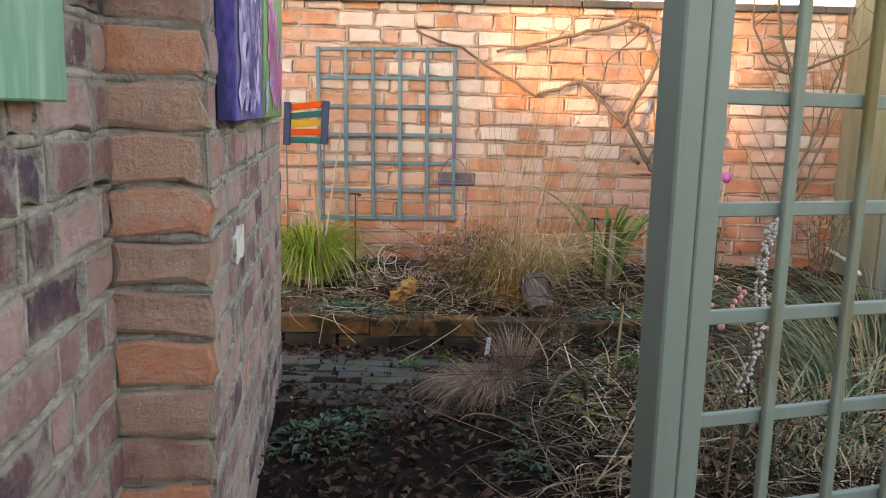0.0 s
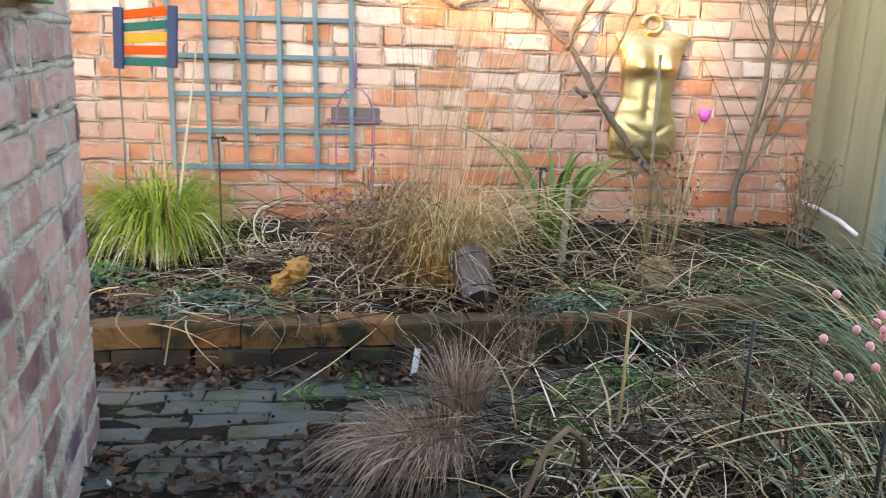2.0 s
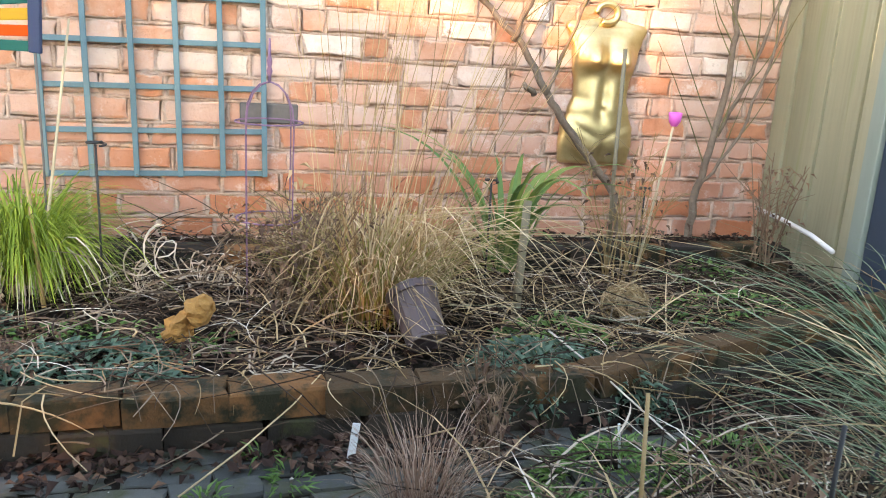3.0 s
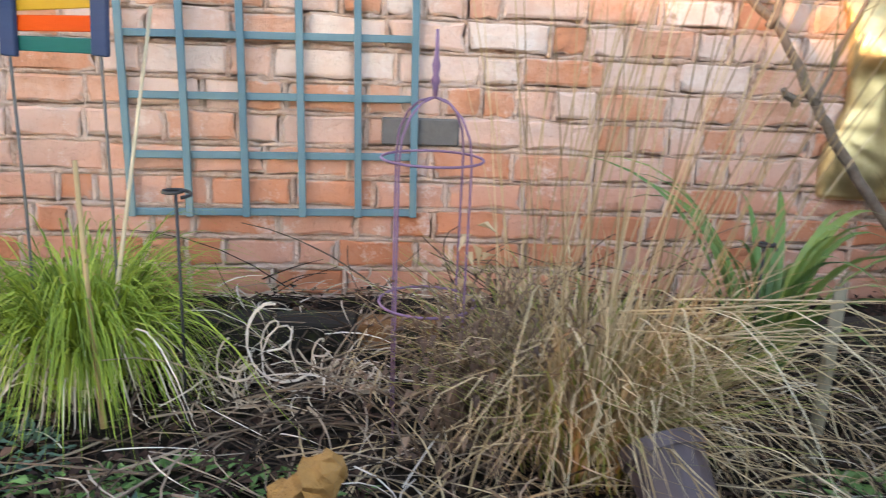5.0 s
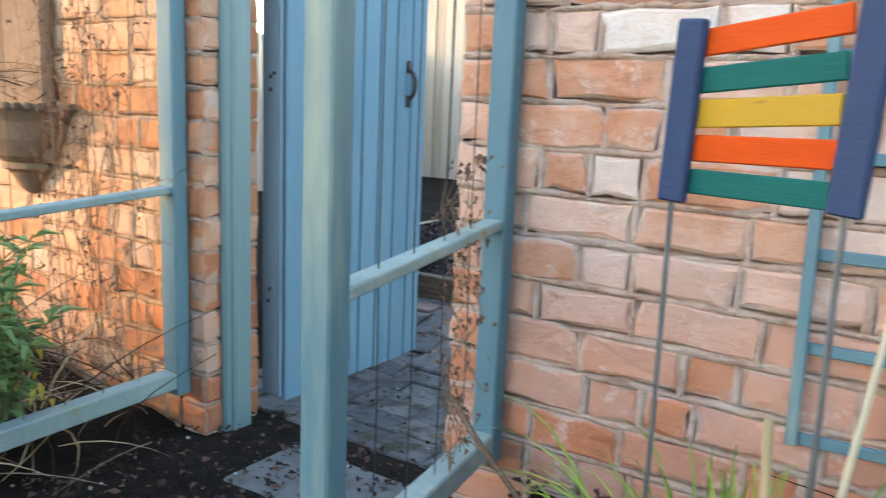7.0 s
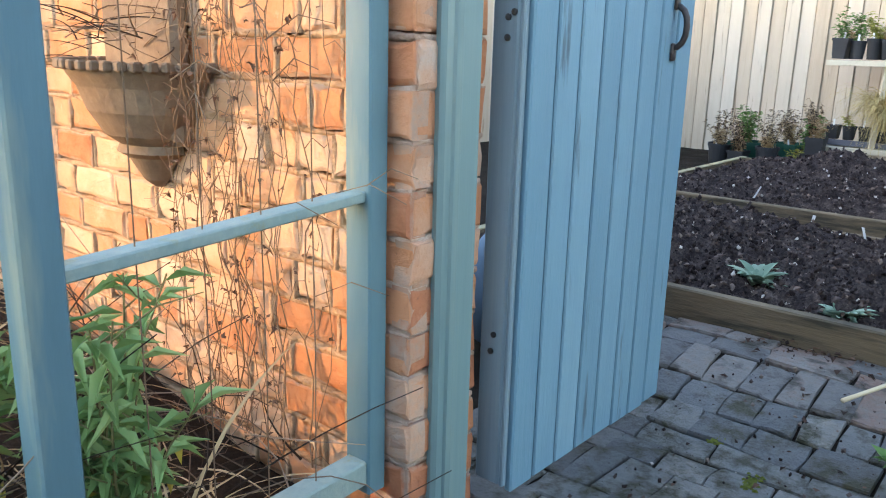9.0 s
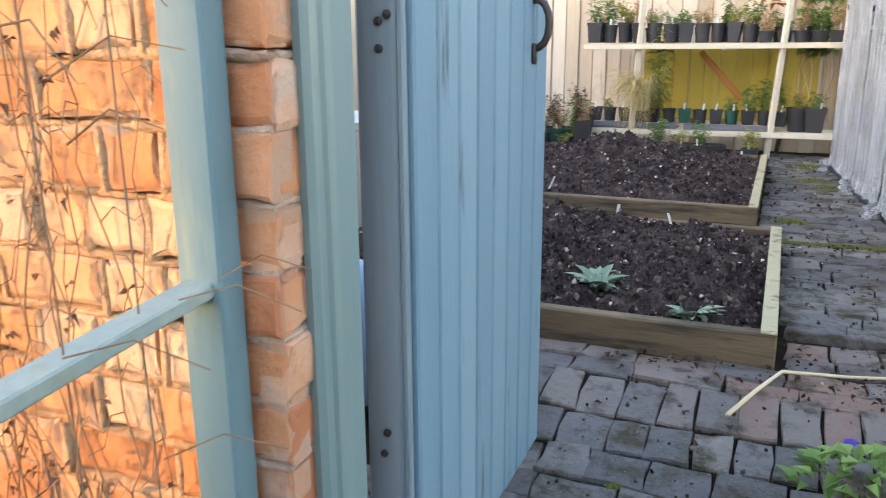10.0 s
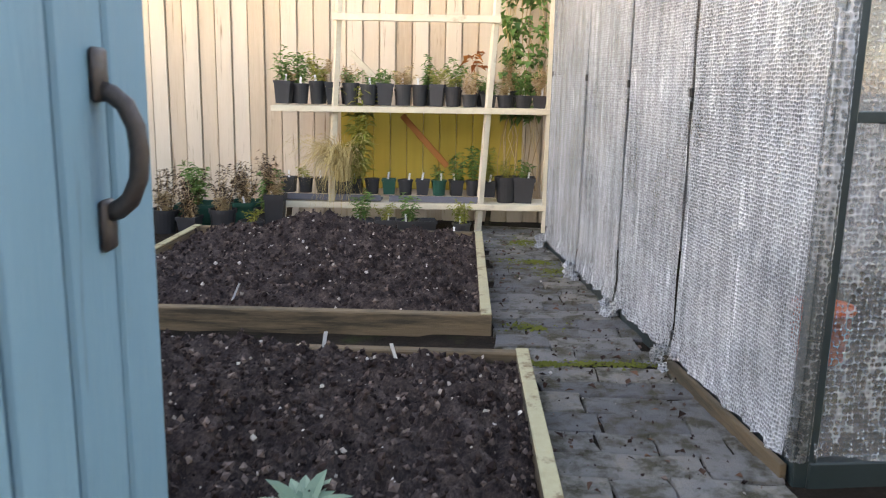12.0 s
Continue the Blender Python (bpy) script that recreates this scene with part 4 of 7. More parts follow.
def raised_bed(x0, x1, y0, y1, top, seed, heap):
    bed = thing("raised_bed", "low timber-edged vegetable bed full of dark compost", "raised bed", "vegetable beds")
    t = 0.05
    for name, lo, hi in (("front_board", (x0, y0, -0.03), (x1, y0 + t, top)), ("back_board", (x0, y1 - t, -0.03), (x1, y1, top))):
        s = Soup()
        s.box(lo, hi, None, 0.006)
        part(name, s, M_SLEEPER, bed)
    for name, xx in (("side_board", x1 - t), ("side_board", x0)):
        s = Soup()
        s.box((xx, y0 + t + 0.001, -0.03), (xx + t, y1 - t - 0.001, top - 0.004), None, 0.006)
        s2 = Soup()
        s2.box((xx + 0.001, y0 + 0.002, top - 0.002), (xx + t - 0.001, y1 - 0.002, top + 0.006), None, 0.003)
        sb = part(name, s, M_SLEEPER, bed)
        part("lichen_edge", s2, M_SLEEPERTOP, sb, "top edge bleached and covered in lichen")
    soil = Soup()
    nx, ny = int((x1 - x0) / 0.016), int((y1 - y0) / 0.016)
    for j in range(ny + 1):
        for i in range(nx + 1):
            x, y = x0 + t + (x1 - x0 - 2 * t) * i / nx, y0 + t + (y1 - y0 - 2 * t) * j / ny
            e = min(ease(x, x0 + t, x0 + 0.3), 1 - ease(x, x1 - 0.3, x1 - t), ease(y, y0 + t, y0 + 0.2), 1 - ease(y, y1 - 0.2, y1 - t))
            h = top - 0.035 + 0.05 * e + 0.034 * noise.noise((x * 9, y * 9, seed)) + 0.042 * noise.noise((x * 21, y * 21, seed)) + 0.02 * noise.noise((x * 55, y * 55, seed)) + 0.03 * noise.noise((x * 3, y * 3, seed))
            h += heap[2] * math.exp(-((x - heap[0]) ** 2 + (y - heap[1]) ** 2) / heap[3])
            soil.v.append((x, y, h))
    soil.f = [(j * (nx + 1) + i, j * (nx + 1) + i + 1, (j + 1) * (nx + 1) + i + 1, (j + 1) * (nx + 1) + i) for j in range(ny) for i in range(nx)]
    part("soil", soil, M_SOIL, bed, "dark crumbly compost", True)
    r = random.Random(seed)
    height = lambda x, y: soil.v[min(ny, max(0, round((y - y0 - t) / (y1 - y0 - 2 * t) * ny))) * (nx + 1) + min(nx, max(0, round((x - x0 - t) / (x1 - x0 - 2 * t) * nx)))][2]
    clods, grit = Soup(), Soup()
    for k in range(10400):
        x, y = r.uniform(x0 + t, x1 - t), r.uniform(y0 + t, y1 - t)
        q = 0.0025 + 0.016 * r.random() ** 3.5 if k < 9900 else 0.003 + 0.011 * r.random() ** 2
        m = pose(x, y, height(x, y) + q * 0.3, r.uniform(0, 360), r.uniform(0, 360), r.uniform(0, 360))
        pts = [m @ (Vector(p) * q * r.uniform(0.7, 1.3)) for p in ((1, 0, 0), (-1, 0, 0), (0, 0.8, 0), (0, -0.8, 0), (0, 0, 0.7), (0, 0, -0.7))]
        (clods if k < 10080 else grit).add(pts, [(0, 2, 4), (2, 1, 4), (1, 3, 4), (3, 0, 4), (2, 0, 5), (1, 2, 5), (3, 1, 5), (0, 3, 5)])
    solid("soil_crumbs", clods, M_CLOD, "loose dark clods lying on the bed", "soil", kind="stuff")
    solid("stone_chips", grit, M_GRIT, "small pale stones scattered on the compost", "stones", kind="stuff")
    return height


bed1 = raised_bed(-3.75, -1.82, 6.80, 8.30, 0.115, 5, (-3.1, 7.9, 0.06, 0.3))
bed2 = raised_bed(-3.9, -1.94, 8.78, 10.80, 0.105, 9, (-2.95, 10.25, 0.16, 0.12))

# greenhouse of dark metal bars under bubble wrap
GH = [(-1.14, 7.50), (-1.245, 8.42), (-1.335, 9.12), (-1.415, 9.86), (-1.50, 10.75)]
green = thing("greenhouse", "greenhouse with dark metal bars wrapped in bubble wrap", "greenhouse")
def wrap_panel(a, b, z0, z1, seed, name="wrap_sheet", material=M_WRAP):
    s = Soup()
    a, b = Vector((*a, 0)), Vector((*b, 0))
    d = (b - a).normalized()
    nrm = Vector((d.y, -d.x, 0))
    nx, nz = 26, 60
    for j in range(nz + 1):
        for i in range(nx + 1):
            u, v = i / nx, j / nz
            p = a + (b - a) * u + Vector((0, 0, z0 + (z1 - z0) * v))
            pucker = math.exp(-u * 9) + math.exp(-(1 - u) * 9)
            h = 0.010 * noise.noise((u * 5 + seed, v * 1.5, 1)) + 0.007 * pucker * noise.noise((u * 26, v * 4 + seed, 2)) + 0.006 * noise.noise((u * 14 + v * 8, v * 3, seed))
            if v < 0.06:
                h += 0.03 * (0.06 - v) / 0.06 * (0.5 + noise.noise((u * 18, seed, 4)))
                p.z += 0.02 * noise.noise((u * 11, seed, 7))
            s.v.append(tuple(p + nrm * h))
    s.f = [(j * (nx + 1) + i, j * (nx + 1) + i + 1, (j + 1) * (nx + 1) + i + 1, (j + 1) * (nx + 1) + i) for j in range(nz) for i in range(nx)]
    return part(name, s, material, green, "milky clear bubble wrap", True)


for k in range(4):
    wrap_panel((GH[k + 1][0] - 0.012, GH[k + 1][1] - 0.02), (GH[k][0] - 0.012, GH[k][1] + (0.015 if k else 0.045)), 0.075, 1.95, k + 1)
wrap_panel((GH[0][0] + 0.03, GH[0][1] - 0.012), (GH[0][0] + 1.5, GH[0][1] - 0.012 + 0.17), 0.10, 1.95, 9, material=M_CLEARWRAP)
s = Soup()
s.tube([(GH[0][0] - 0.006, GH[0][1] - 0.005, 0.09), (GH[0][0] - 0.004, GH[0][1] - 0.006, 1.0), (GH[0][0] - 0.006, GH[0][1] - 0.004, 1.95)], 0.032, 0.03, 10)
part("wrap_corner", s, M_CLEARWRAP, green, "crumpled wrap round the corner post", True)
for k, (x, y) in enumerate(GH):
    s = Soup()
    s.box((x + (0.005 if k else -0.016), y - 0.018, 0.0), (x + 0.045, y + (0.018 if k else 0.04), 1.95), None, 0.003)
    part("bar", s, M_FRAME, green)
    for z in (0.13, 1.02 + 0.03 * k):
        s = Soup()
        s.box((x - 0.022, y - 0.014, z), (x + 0.004, y + 0.014, z + 0.035), None, 0.004)
        part("clip", s, M_BLACK, green, "small black plastic clip")
    if k:
        s = Soup()
        r = random.Random(k)
        for q in range(26):
            m = pose(x - 0.035 + r.uniform(-0.03, 0.02), y + r.uniform(-0.06, 0.05), 0.04 + r.uniform(-0.02, 0.05), r.uniform(0, 360), r.uniform(0, 360), 0)
            s.add([m @ Vector(p) for p in ((-0.025, -0.02, 0), (0.03, -0.015, 0.008), (0.02, 0.025, -0.006), (-0.02, 0.02, 0.012))], [(0, 1, 2), (0, 2, 3)])
        part("wrap_end", s, M_WRAP, green, "bunched loose end of the wrap", True)
for a, b in list(zip(GH, GH[1:])) + [(GH[0], (GH[0][0] + 1.5, GH[0][1] + 0.17))]:
    part("base_rail", bar((a[0] + 0.02, a[1], 0.04), (b[0] + 0.02, b[1], 0.04), 0.05, 0.09, 0.004), M_FRAME, green)
    part("roof_rail", bar((a[0] + 0.02, a[1], 1.97), (b[0] + 0.02, b[1], 1.97), 0.05, 0.05, 0.004), M_FRAME, green)
    part("mid_rail", bar((a[0] + 0.03, a[1], 1.02), (b[0] + 0.03, b[1], 1.02), 0.03, 0.03, 0.003), M_FRAME, green)
s = Soup()
s.box((GH[0][0] + 1.5, GH[0][1] + 0.1, 0), (GH[0][0] + 1.53, 10.9, 1.95))
part("back_sheet", s, M_WRAP, green, "milky wrap on the far side")
s = Soup()
s.box((-1.52, 10.75, 0), (0.36, 10.78, 1.95))
part("end_sheet", s, M_WRAP, green, "milky wrap on the end")
s = Soup()
s.add([(-1.55, 10.8, 2.0), (-1.10, 7.48, 2.0), (0.4, 7.65, 2.0), (0.36, 10.8, 2.0), (-0.6, 10.8, 2.5), (-0.35, 7.55, 2.5)], [(0, 1, 5, 4), (2, 3, 4, 5), (1, 2, 5), (3, 0, 4)])
part("roof", s, M_WRAP, green, "pitched clear roof")
part("kick_board", bar((GH[1][0] - 0.035, GH[1][1], 0.035), (GH[0][0] - 0.035, GH[0][1], 0.035), 0.02, 0.07, 0.003), M_SLEEPER, green, "mossy board along the foot")


# ---- trellis panels ----
M_SAGELATH = surface("algae_stained_lath", [(0.1, (0.15, 0.18, 0.14)), (0.5, (0.20, 0.24, 0.19)), (0.9, (0.24, 0.28, 0.22))], piece=0.2, grain=40, patch=7, rough=0.7, relief=0.3, stretch=(1, 1, 0.2), stain=(0.17, 0.13, 0.05), stain_at=(0.50, 0.64), stain_scale=9)
def trellis(name, x0, x1, z0, z1, nx, nz, y, label, tilt=0.0, m=None, lath=0.022, material=None, group=""):
    """Crossed laths; the uprights lie in front of the cross-pieces."""
    t = thing(name, label, "trellis", group)
    mid = m or pose(x0, y, z0, 0, -tilt, 0)
    for i in range(nx + 1):
        s = Soup()
        x = (x1 - x0) * i / nx
        s.box((x - lath / 2, -0.026, -0.012), (x + lath / 2, -0.0135, z1 - z0 + 0.012), mid, 0.002)
        part("upright", s, material or M_TEAL, t)
    for k in range(nz + 1):
        s = Soup()
        z = (z1 - z0) * k / nz
        s.box((-0.012, -0.0125, z - lath / 2), (x1 - x0 + 0.012, 0.0, z + lath / 2), mid, 0.002)
        part("cross_lath", s, material or M_TEAL, t)
    return t


trellis("wall_trellis", -0.795, 0.058, 0.372, 1.432, 5, 6, WALL_Y - 0.016, "teal painted square trellis panel fixed to the brick wall", 0.9)
trellis("wall_trellis", -5.45, -4.15, 0.42, 1.6, 6, 6, WALL_Y - 0.016, "teal painted trellis panel on the sunlit wall", 0, None, 0.022)
PANEL = pose(0.440, 1.283, 0, 0, 0, 18)
pt = thing("trellis_panel", "sage green garden trellis panel on a tall square post", "trellis")
s = Soup()
s.box((-0.089, 0.0, -0.05), (-0.042, 0.068, 2.0), PANEL, 0.004)
part("post", s, M_SAGE, pt)
s = Soup()
s.box((-0.0405, 0.001, -0.05), (0.0, 0.045, 2.0), PANEL, 0.003)
part("edge_batten", s, M_SAGE, pt)
for i in range(1, 8):
    s = Soup()
    s.box((0.143 * i - 0.011, 0.006, 0.02), (0.143 * i + 0.011, 0.0195, 2.0), PANEL @ pose(0, 0, 0, 0, 0.2 * (-1) ** i, 0), 0.003)
    part("upright", s, M_SAGELATH, pt, "algae-stained upright lath")
for k in range(11):
    z = 0.181 * k + 0.010
    s = Soup()
    s.box((0.0005, 0.0205, z - 0.012), (1.05, 0.034, z + 0.012), PANEL, 0.002)
    part("cross_lath", s, M_SAGE, pt)

# ---- pictures on the house wall ----
def canvas(s0, s1, z0, z1, off, base, petals, label, seed):
    """A stretched canvas hung on the wall, with flowers painted on its face."""
    c = thing("canvas_picture", label, "picture", "canvas pictures")
    s = Soup()
    s.box((s0, off - 0.038, z0), (s1, off, z1), HOUSE, 0.003)
    part("canvas", s, base, c)
    r = random.Random(seed)
    for mat, count, size in petals:
        for q in range(count):
            s = Soup()
            cx, cz = r.uniform(s0 + 0.05, s1 - 0.05), r.uniform(z0 + 0.04, z0 + 0.30)
            turn = r.uniform(0, 6)
            for k in range(6):
                a = turn + k * math.pi / 3
                w = Vector((math.cos(a), 0, math.sin(a))) * size * r.uniform(0.7, 1.1)
                o = Vector((-w.z, 0, w.x)) * 0.28
                p = Vector((cx, off - 0.0405, cz))
                if all(s0 < (p + d).x < s1 and z0 < (p + d).z < z1 for d in (w, w * 0.6 + o, w * 0.6 - o)):
                    s.add([HOUSE @ v for v in (p, p + w * 0.6 + o, p + w, p + w * 0.6 - o)], [(0, 3, 2, 1)])
            if s.v:
                part("painted_flower", s, mat, c)
    return c


M_CGREEN = surface("painted_sea_green", [(0.1, (0.05, 0.16, 0.10)), (0.5, (0.10, 0.27, 0.18)), (0.9, (0.30, 0.48, 0.36))], piece=0, grain=12, patch=6, rough=0.6, relief=0.2, stretch=(4, 4, 0.5))
M_CBLUE = surface("painted_violet_blue", [(0.2, (0.015, 0.045, 0.04)), (0.45, (0.03, 0.03, 0.14)), (0.6, (0.11, 0.08, 0.34)), (0.85, (0.36, 0.32, 0.58))], piece=0, grain=16, patch=7, rough=0.6, relief=0.2, stretch=(3, 3, 1))
M_CLEAF = surface("painted_leaf_green", [(0.1, (0.02, 0.07, 0.025)), (0.5, (0.08, 0.22, 0.05)), (0.9, (0.32, 0.46, 0.22))], piece=0, grain=40, patch=16, rough=0.6, relief=0.2)
M_CPINK = surface("painted_pink", [(0.0, (0.42, 0.05, 0.22)), (1.0, (0.66, 0.24, 0.44))], piece=0.7, rough=0.6, relief=0.1)
M_CLILAC = surface("painted_lilac", [(0.0, (0.22, 0.16, 0.46)), (1.0, (0.55, 0.50, 0.70))], piece=0.7, rough=0.6, relief=0.1)
M_CINK = surface("painted_deep_blue", [(0.0, (0.03, 0.02, 0.20)), (1.0, (0.08, 0.06, 0.36))], piece=0.7, rough=0.6, relief=0.1)
canvas(-0.95, -0.335, 1.06, 1.55, 0.158, M_CGREEN, [], "sea green painted canvas hung on the brick wall", 1)
canvas(0.10, 0.61, 1.032, 1.50, -0.004, M_CBLUE, [(M_CINK, 7, 0.10), (M_CLILAC, 9, 0.11)], "canvas painted with violet and blue irises", 2)
canvas(0.655, 1.30, 1.032, 1.50, -0.004, M_CLEAF, [(M_CPINK, 12, 0.11), (M_CLILAC, 6, 0.06)], "canvas painted with pink flowers on green", 3)
s = Soup()
r = random.Random(4)
edge = [(0.17, 0.715), (0.20, 0.705), (0.24, 0.712), (0.275, 0.70), (0.30, 0.72), (0.295, 0.76), (0.302, 0.79), (0.26, 0.782), (0.22, 0.795), (0.175, 0.775), (0.18, 0.74)]
s.v = [tuple(HOUSE @ Vector((0.36 + 1.15 * (x - 0.235) + r.uniform(-0.006, 0.006), d, 0.762 + 0.85 * (z - 0.75) + r.uniform(-0.004, 0.004)))) for d in (-0.0125, -0.004) for x, z in edge]
n = len(edge)
s.f = [tuple(range(n))] + [(k, n + k, n + (k + 1) % n, (k + 1) % n) for k in range(n)]
solid("paint_patch", s, surface("flaked_white_paint", [(0.0, (0.48, 0.45, 0.40)), (1.0, (0.70, 0.68, 0.62))], piece=0, rough=0.8, stain=(0.35, 0.22, 0.18), stain_at=(0.58, 0.64), stain_scale=14), "patch of flaking white paint on one brick", "paint")

# ---- torso on the wall: one plain gilt shape ----
def torso():
    keys = [(0.462, 0.160, 0.022), (0.475, 0.175, 0.045), (0.56, 0.182, 0.062), (0.62, 0.178, 0.064), (0.70, 0.152, 0.056), (0.77, 0.132, 0.048), (0.84, 0.136, 0.048), (0.90, 0.150, 0.052),
            (0.97, 0.160, 0.054), (1.03, 0.178, 0.046), (1.075, 0.198, 0.032), (1.095, 0.192, 0.020), (1.105, 0.120, 0.014), (1.118, 0.062, 0.014)]
    s = Soup()
    n, rows = 48, 96
    for j in range(rows + 1):
        z = 0.462 + (1.118 - 0.462) * j / rows
        k = max(i for i in range(len(keys) - 1) if keys[i][0] <= z + 1e-6)
        u = (z - keys[k][0]) / (keys[k + 1][0] - keys[k][0])
        u = u * u * (3 - 2 * u)
        w, d = (keys[k][i] + (keys[k + 1][i] - keys[k][i]) * u for i in (1, 2))
        for i in range(n + 1):
            a = math.pi * i / n
            x, y = -math.cos(a) * w, -math.sin(a) ** 0.55 * d
            for sx in (-0.070, 0.072):
                q = ((x - sx) / 0.056) ** 2 + ((z - 0.925) / (0.085 if z > 0.925 else 0.030)) ** 2
                y -= 0.072 * math.exp(-q * 1.3)
            y += 0.020 * math.exp(-((x - 0.022) / 0.016) ** 2) * ease(0.60 - z, 0.0, 0.10)                        # between the thighs
            y += 0.006 * math.exp(-(x / 0.018) ** 2) * ease(z, 0.64, 0.70) * (1 - ease(z, 0.82, 0.88))            # furrow of the belly
            y += 0.012 * math.exp(-((x / 0.010) ** 2 + ((z - 0.712) / 0.012) ** 2))                              # navel
            y += 0.006 * math.exp(-((z - 0.575 - 0.55 * abs(x)) / 0.016) ** 2) * math.exp(-((abs(x) - 0.07) / 0.06) ** 2)
            y -= 0.012 * math.exp(-((abs(x) - 0.05) / 0.035) ** 2) * math.exp(-((z - 0.76) / 0.09) ** 2)
            y += 0.016 * math.exp(-((x / 0.085) ** 2 + ((z - 1.095) / 0.035) ** 2))                              # scooped neck
            s.v.append((x, min(y, 0.0), z))
        s.v.append((0, 0.012, z))
    c = n + 2
    for j in range(rows):
        for i in range(c):
            a, b = j * c + i, j * c + (i + 1) % c
            s.f.append((a, b, b + c, a + c))
    s.f += [tuple(range(c))[::-1], tuple(rows * c + i for i in range(c))]
    s.tube([(-0.012 + 0.050 * math.cos(radians(a)), -0.012, 1.140 + 0.042 * math.sin(radians(a))) for a in range(-120, 190, 14)], 0.019, 0.013, 8)
    ob = solid("torso_ornament", s, M_GOLD, "gold painted torso form hanging on the brick wall", "ornament", smooth=True)
    ob.matrix_basis = pose(1.562, WALL_Y - 0.022, 0) @ pose(0, 0, 0.8, 0, 1.0, 0) @ pose(0, 0, -0.8)


torso()

# ---- slatted garden flag on two rods ----
def garden_flag():
    f = thing("garden_ornament", "small ladder ornament of navy posts with bright painted slats on rods", "ornament")
    a, b = Vector((-0.918, 4.70, 0.85)), Vector((-0.690, 4.62, 0.862))
    d = (b - a).normalized()
    yaw = math.degrees(math.atan2(d.y, d.x))
    for p, lean in ((a, 2.2), (b, 2.8)):
        s = Soup()
        s.box((-0.021, -0.008, 0), (0.021, 0.008, 0.245), pose(p.x, p.y, p.z, 0, lean, yaw), 0.003)
        part("side_post", s, M_NAVY, f)
        s = Soup()
        s.tube([(p.x, p.y, 0.09), (p.x + 0.004, p.y - 0.003, 0.5), (p.x, p.y, p.z + 0.02)], 0.0042, 0.0042, 6)
        part("rod", s, M_STEEL, f)
    for k, (mat, z0, z1, h) in enumerate(((M_GREENP, 0.012, 0.004, 0.034), (M_ORANGE, 0.056, 0.052, 0.036), (M_MUSTARD, 0.100, 0.104, 0.038), (M_GREENP, 0.146, 0.156, 0.034), (M_ORANGE, 0.194, 0.208, 0.036))):
        p, q = a + Vector((0, 0, z0 + h / 2)) + d * 0.016, b + Vector((0, 0, z1 + h / 2)) - d * 0.018
        part("slat", bar(p + Vector((0.0, 0.012, 0)), q + Vector((0, 0.012, 0)), 0.008, h, 0.002), mat, f)


garden_flag()

# ---- canes, stakes and iron supports ----
def cane(name, pts, r0, r1, mat, label, category="cane", group=""):
    s = Soup()
    s.tube(pts, r0, r1, 7)
    return solid(name, s, mat, label, category, group, smooth=True)


cane("garden_cane", [(-0.700, 4.500, 0.08), (-0.660, 4.60, 0.45), (-0.607, 4.75, 0.975)], 0.0065, 0.004, M_CANE, "pale bleached cane leaning over the lime grass")
cane("bamboo_cane", [(-0.655, 4.35, 0.08), (-0.69, 4.42, 0.36), (-0.723, 4.50, 0.645)], 0.0075, 0.0055, M_BAMBOO, "brown bamboo cane standing in the flower bed")
cane("wooden_stake", [(0.862, 4.15, 0.0), (0.874, 4.17, 0.24), (0.892, 4.20, 0.475)], 0.016, 0.014, M_STAKE, "weathered wooden stake leaning in the flower bed", "stake")
cane("tall_stick", [(1.40, 4.57, 0.05), (1.38, 4.57, 0.5), (1.368, 4.567, 0.99)], 0.009, 0.008, M_STAKE, "straight brown stick standing before the torso", "stick")
cane("thin_cane", [(0.62, 2.80, 0.0), (0.64, 2.83, 0.2), (0.668, 2.90, 0.38)], 0.005, 0.004, M_BAMBOO, "thin straw-coloured cane in the border")
cane("plastic_pipe", [(2.45, 5.12, 0.265), (2.41, 4.85, 0.262), (2.36, 4.6, 0.255), (2.31, 4.40, 0.235)], 0.011, 0.011, M_PIPE, "bent white plastic pipe lying by the fence", "pipe")
for x, y, z in ((0.803, 2.577, 0.469), (0.915, 2.30, 0.42), (1.10, 2.80, 0.30)):
    cane("iron_stake", [(x, y, -0.02), (x + 0.003, y, z * 0.5), (x, y, z)], 0.0045, 0.004, M_BLACK, "thin black iron plant stake", "stake", "iron stakes")
for x, y, z, w in ((-0.481, 4.36, 0.606, 0.030), (0.83, 4.42, 0.50, 0.025), (1.62, 4.75, 0.42, 0.025)):
    h = thing("loop_stake", "black iron plant stake with a curled loop on top", "stake", "loop stakes")
    s = Soup()
    s.tube([(x, y, 0.05), (x + 0.002, y, 0.3), (x, y, z)], 0.004, 0.004, 6)
    part("shaft", s, M_BLACK, h, "", True)
    s = Soup()
    s.tube([(x + w * math.cos(radians(a)) * (1 - 0.0008 * a), y + w * math.sin(radians(a)), z + 0.00003 * a) for a in range(-60, 350, 20)], 0.004, 0.004, 6)
    part("loop", s, M_BLACK, h, "", True)

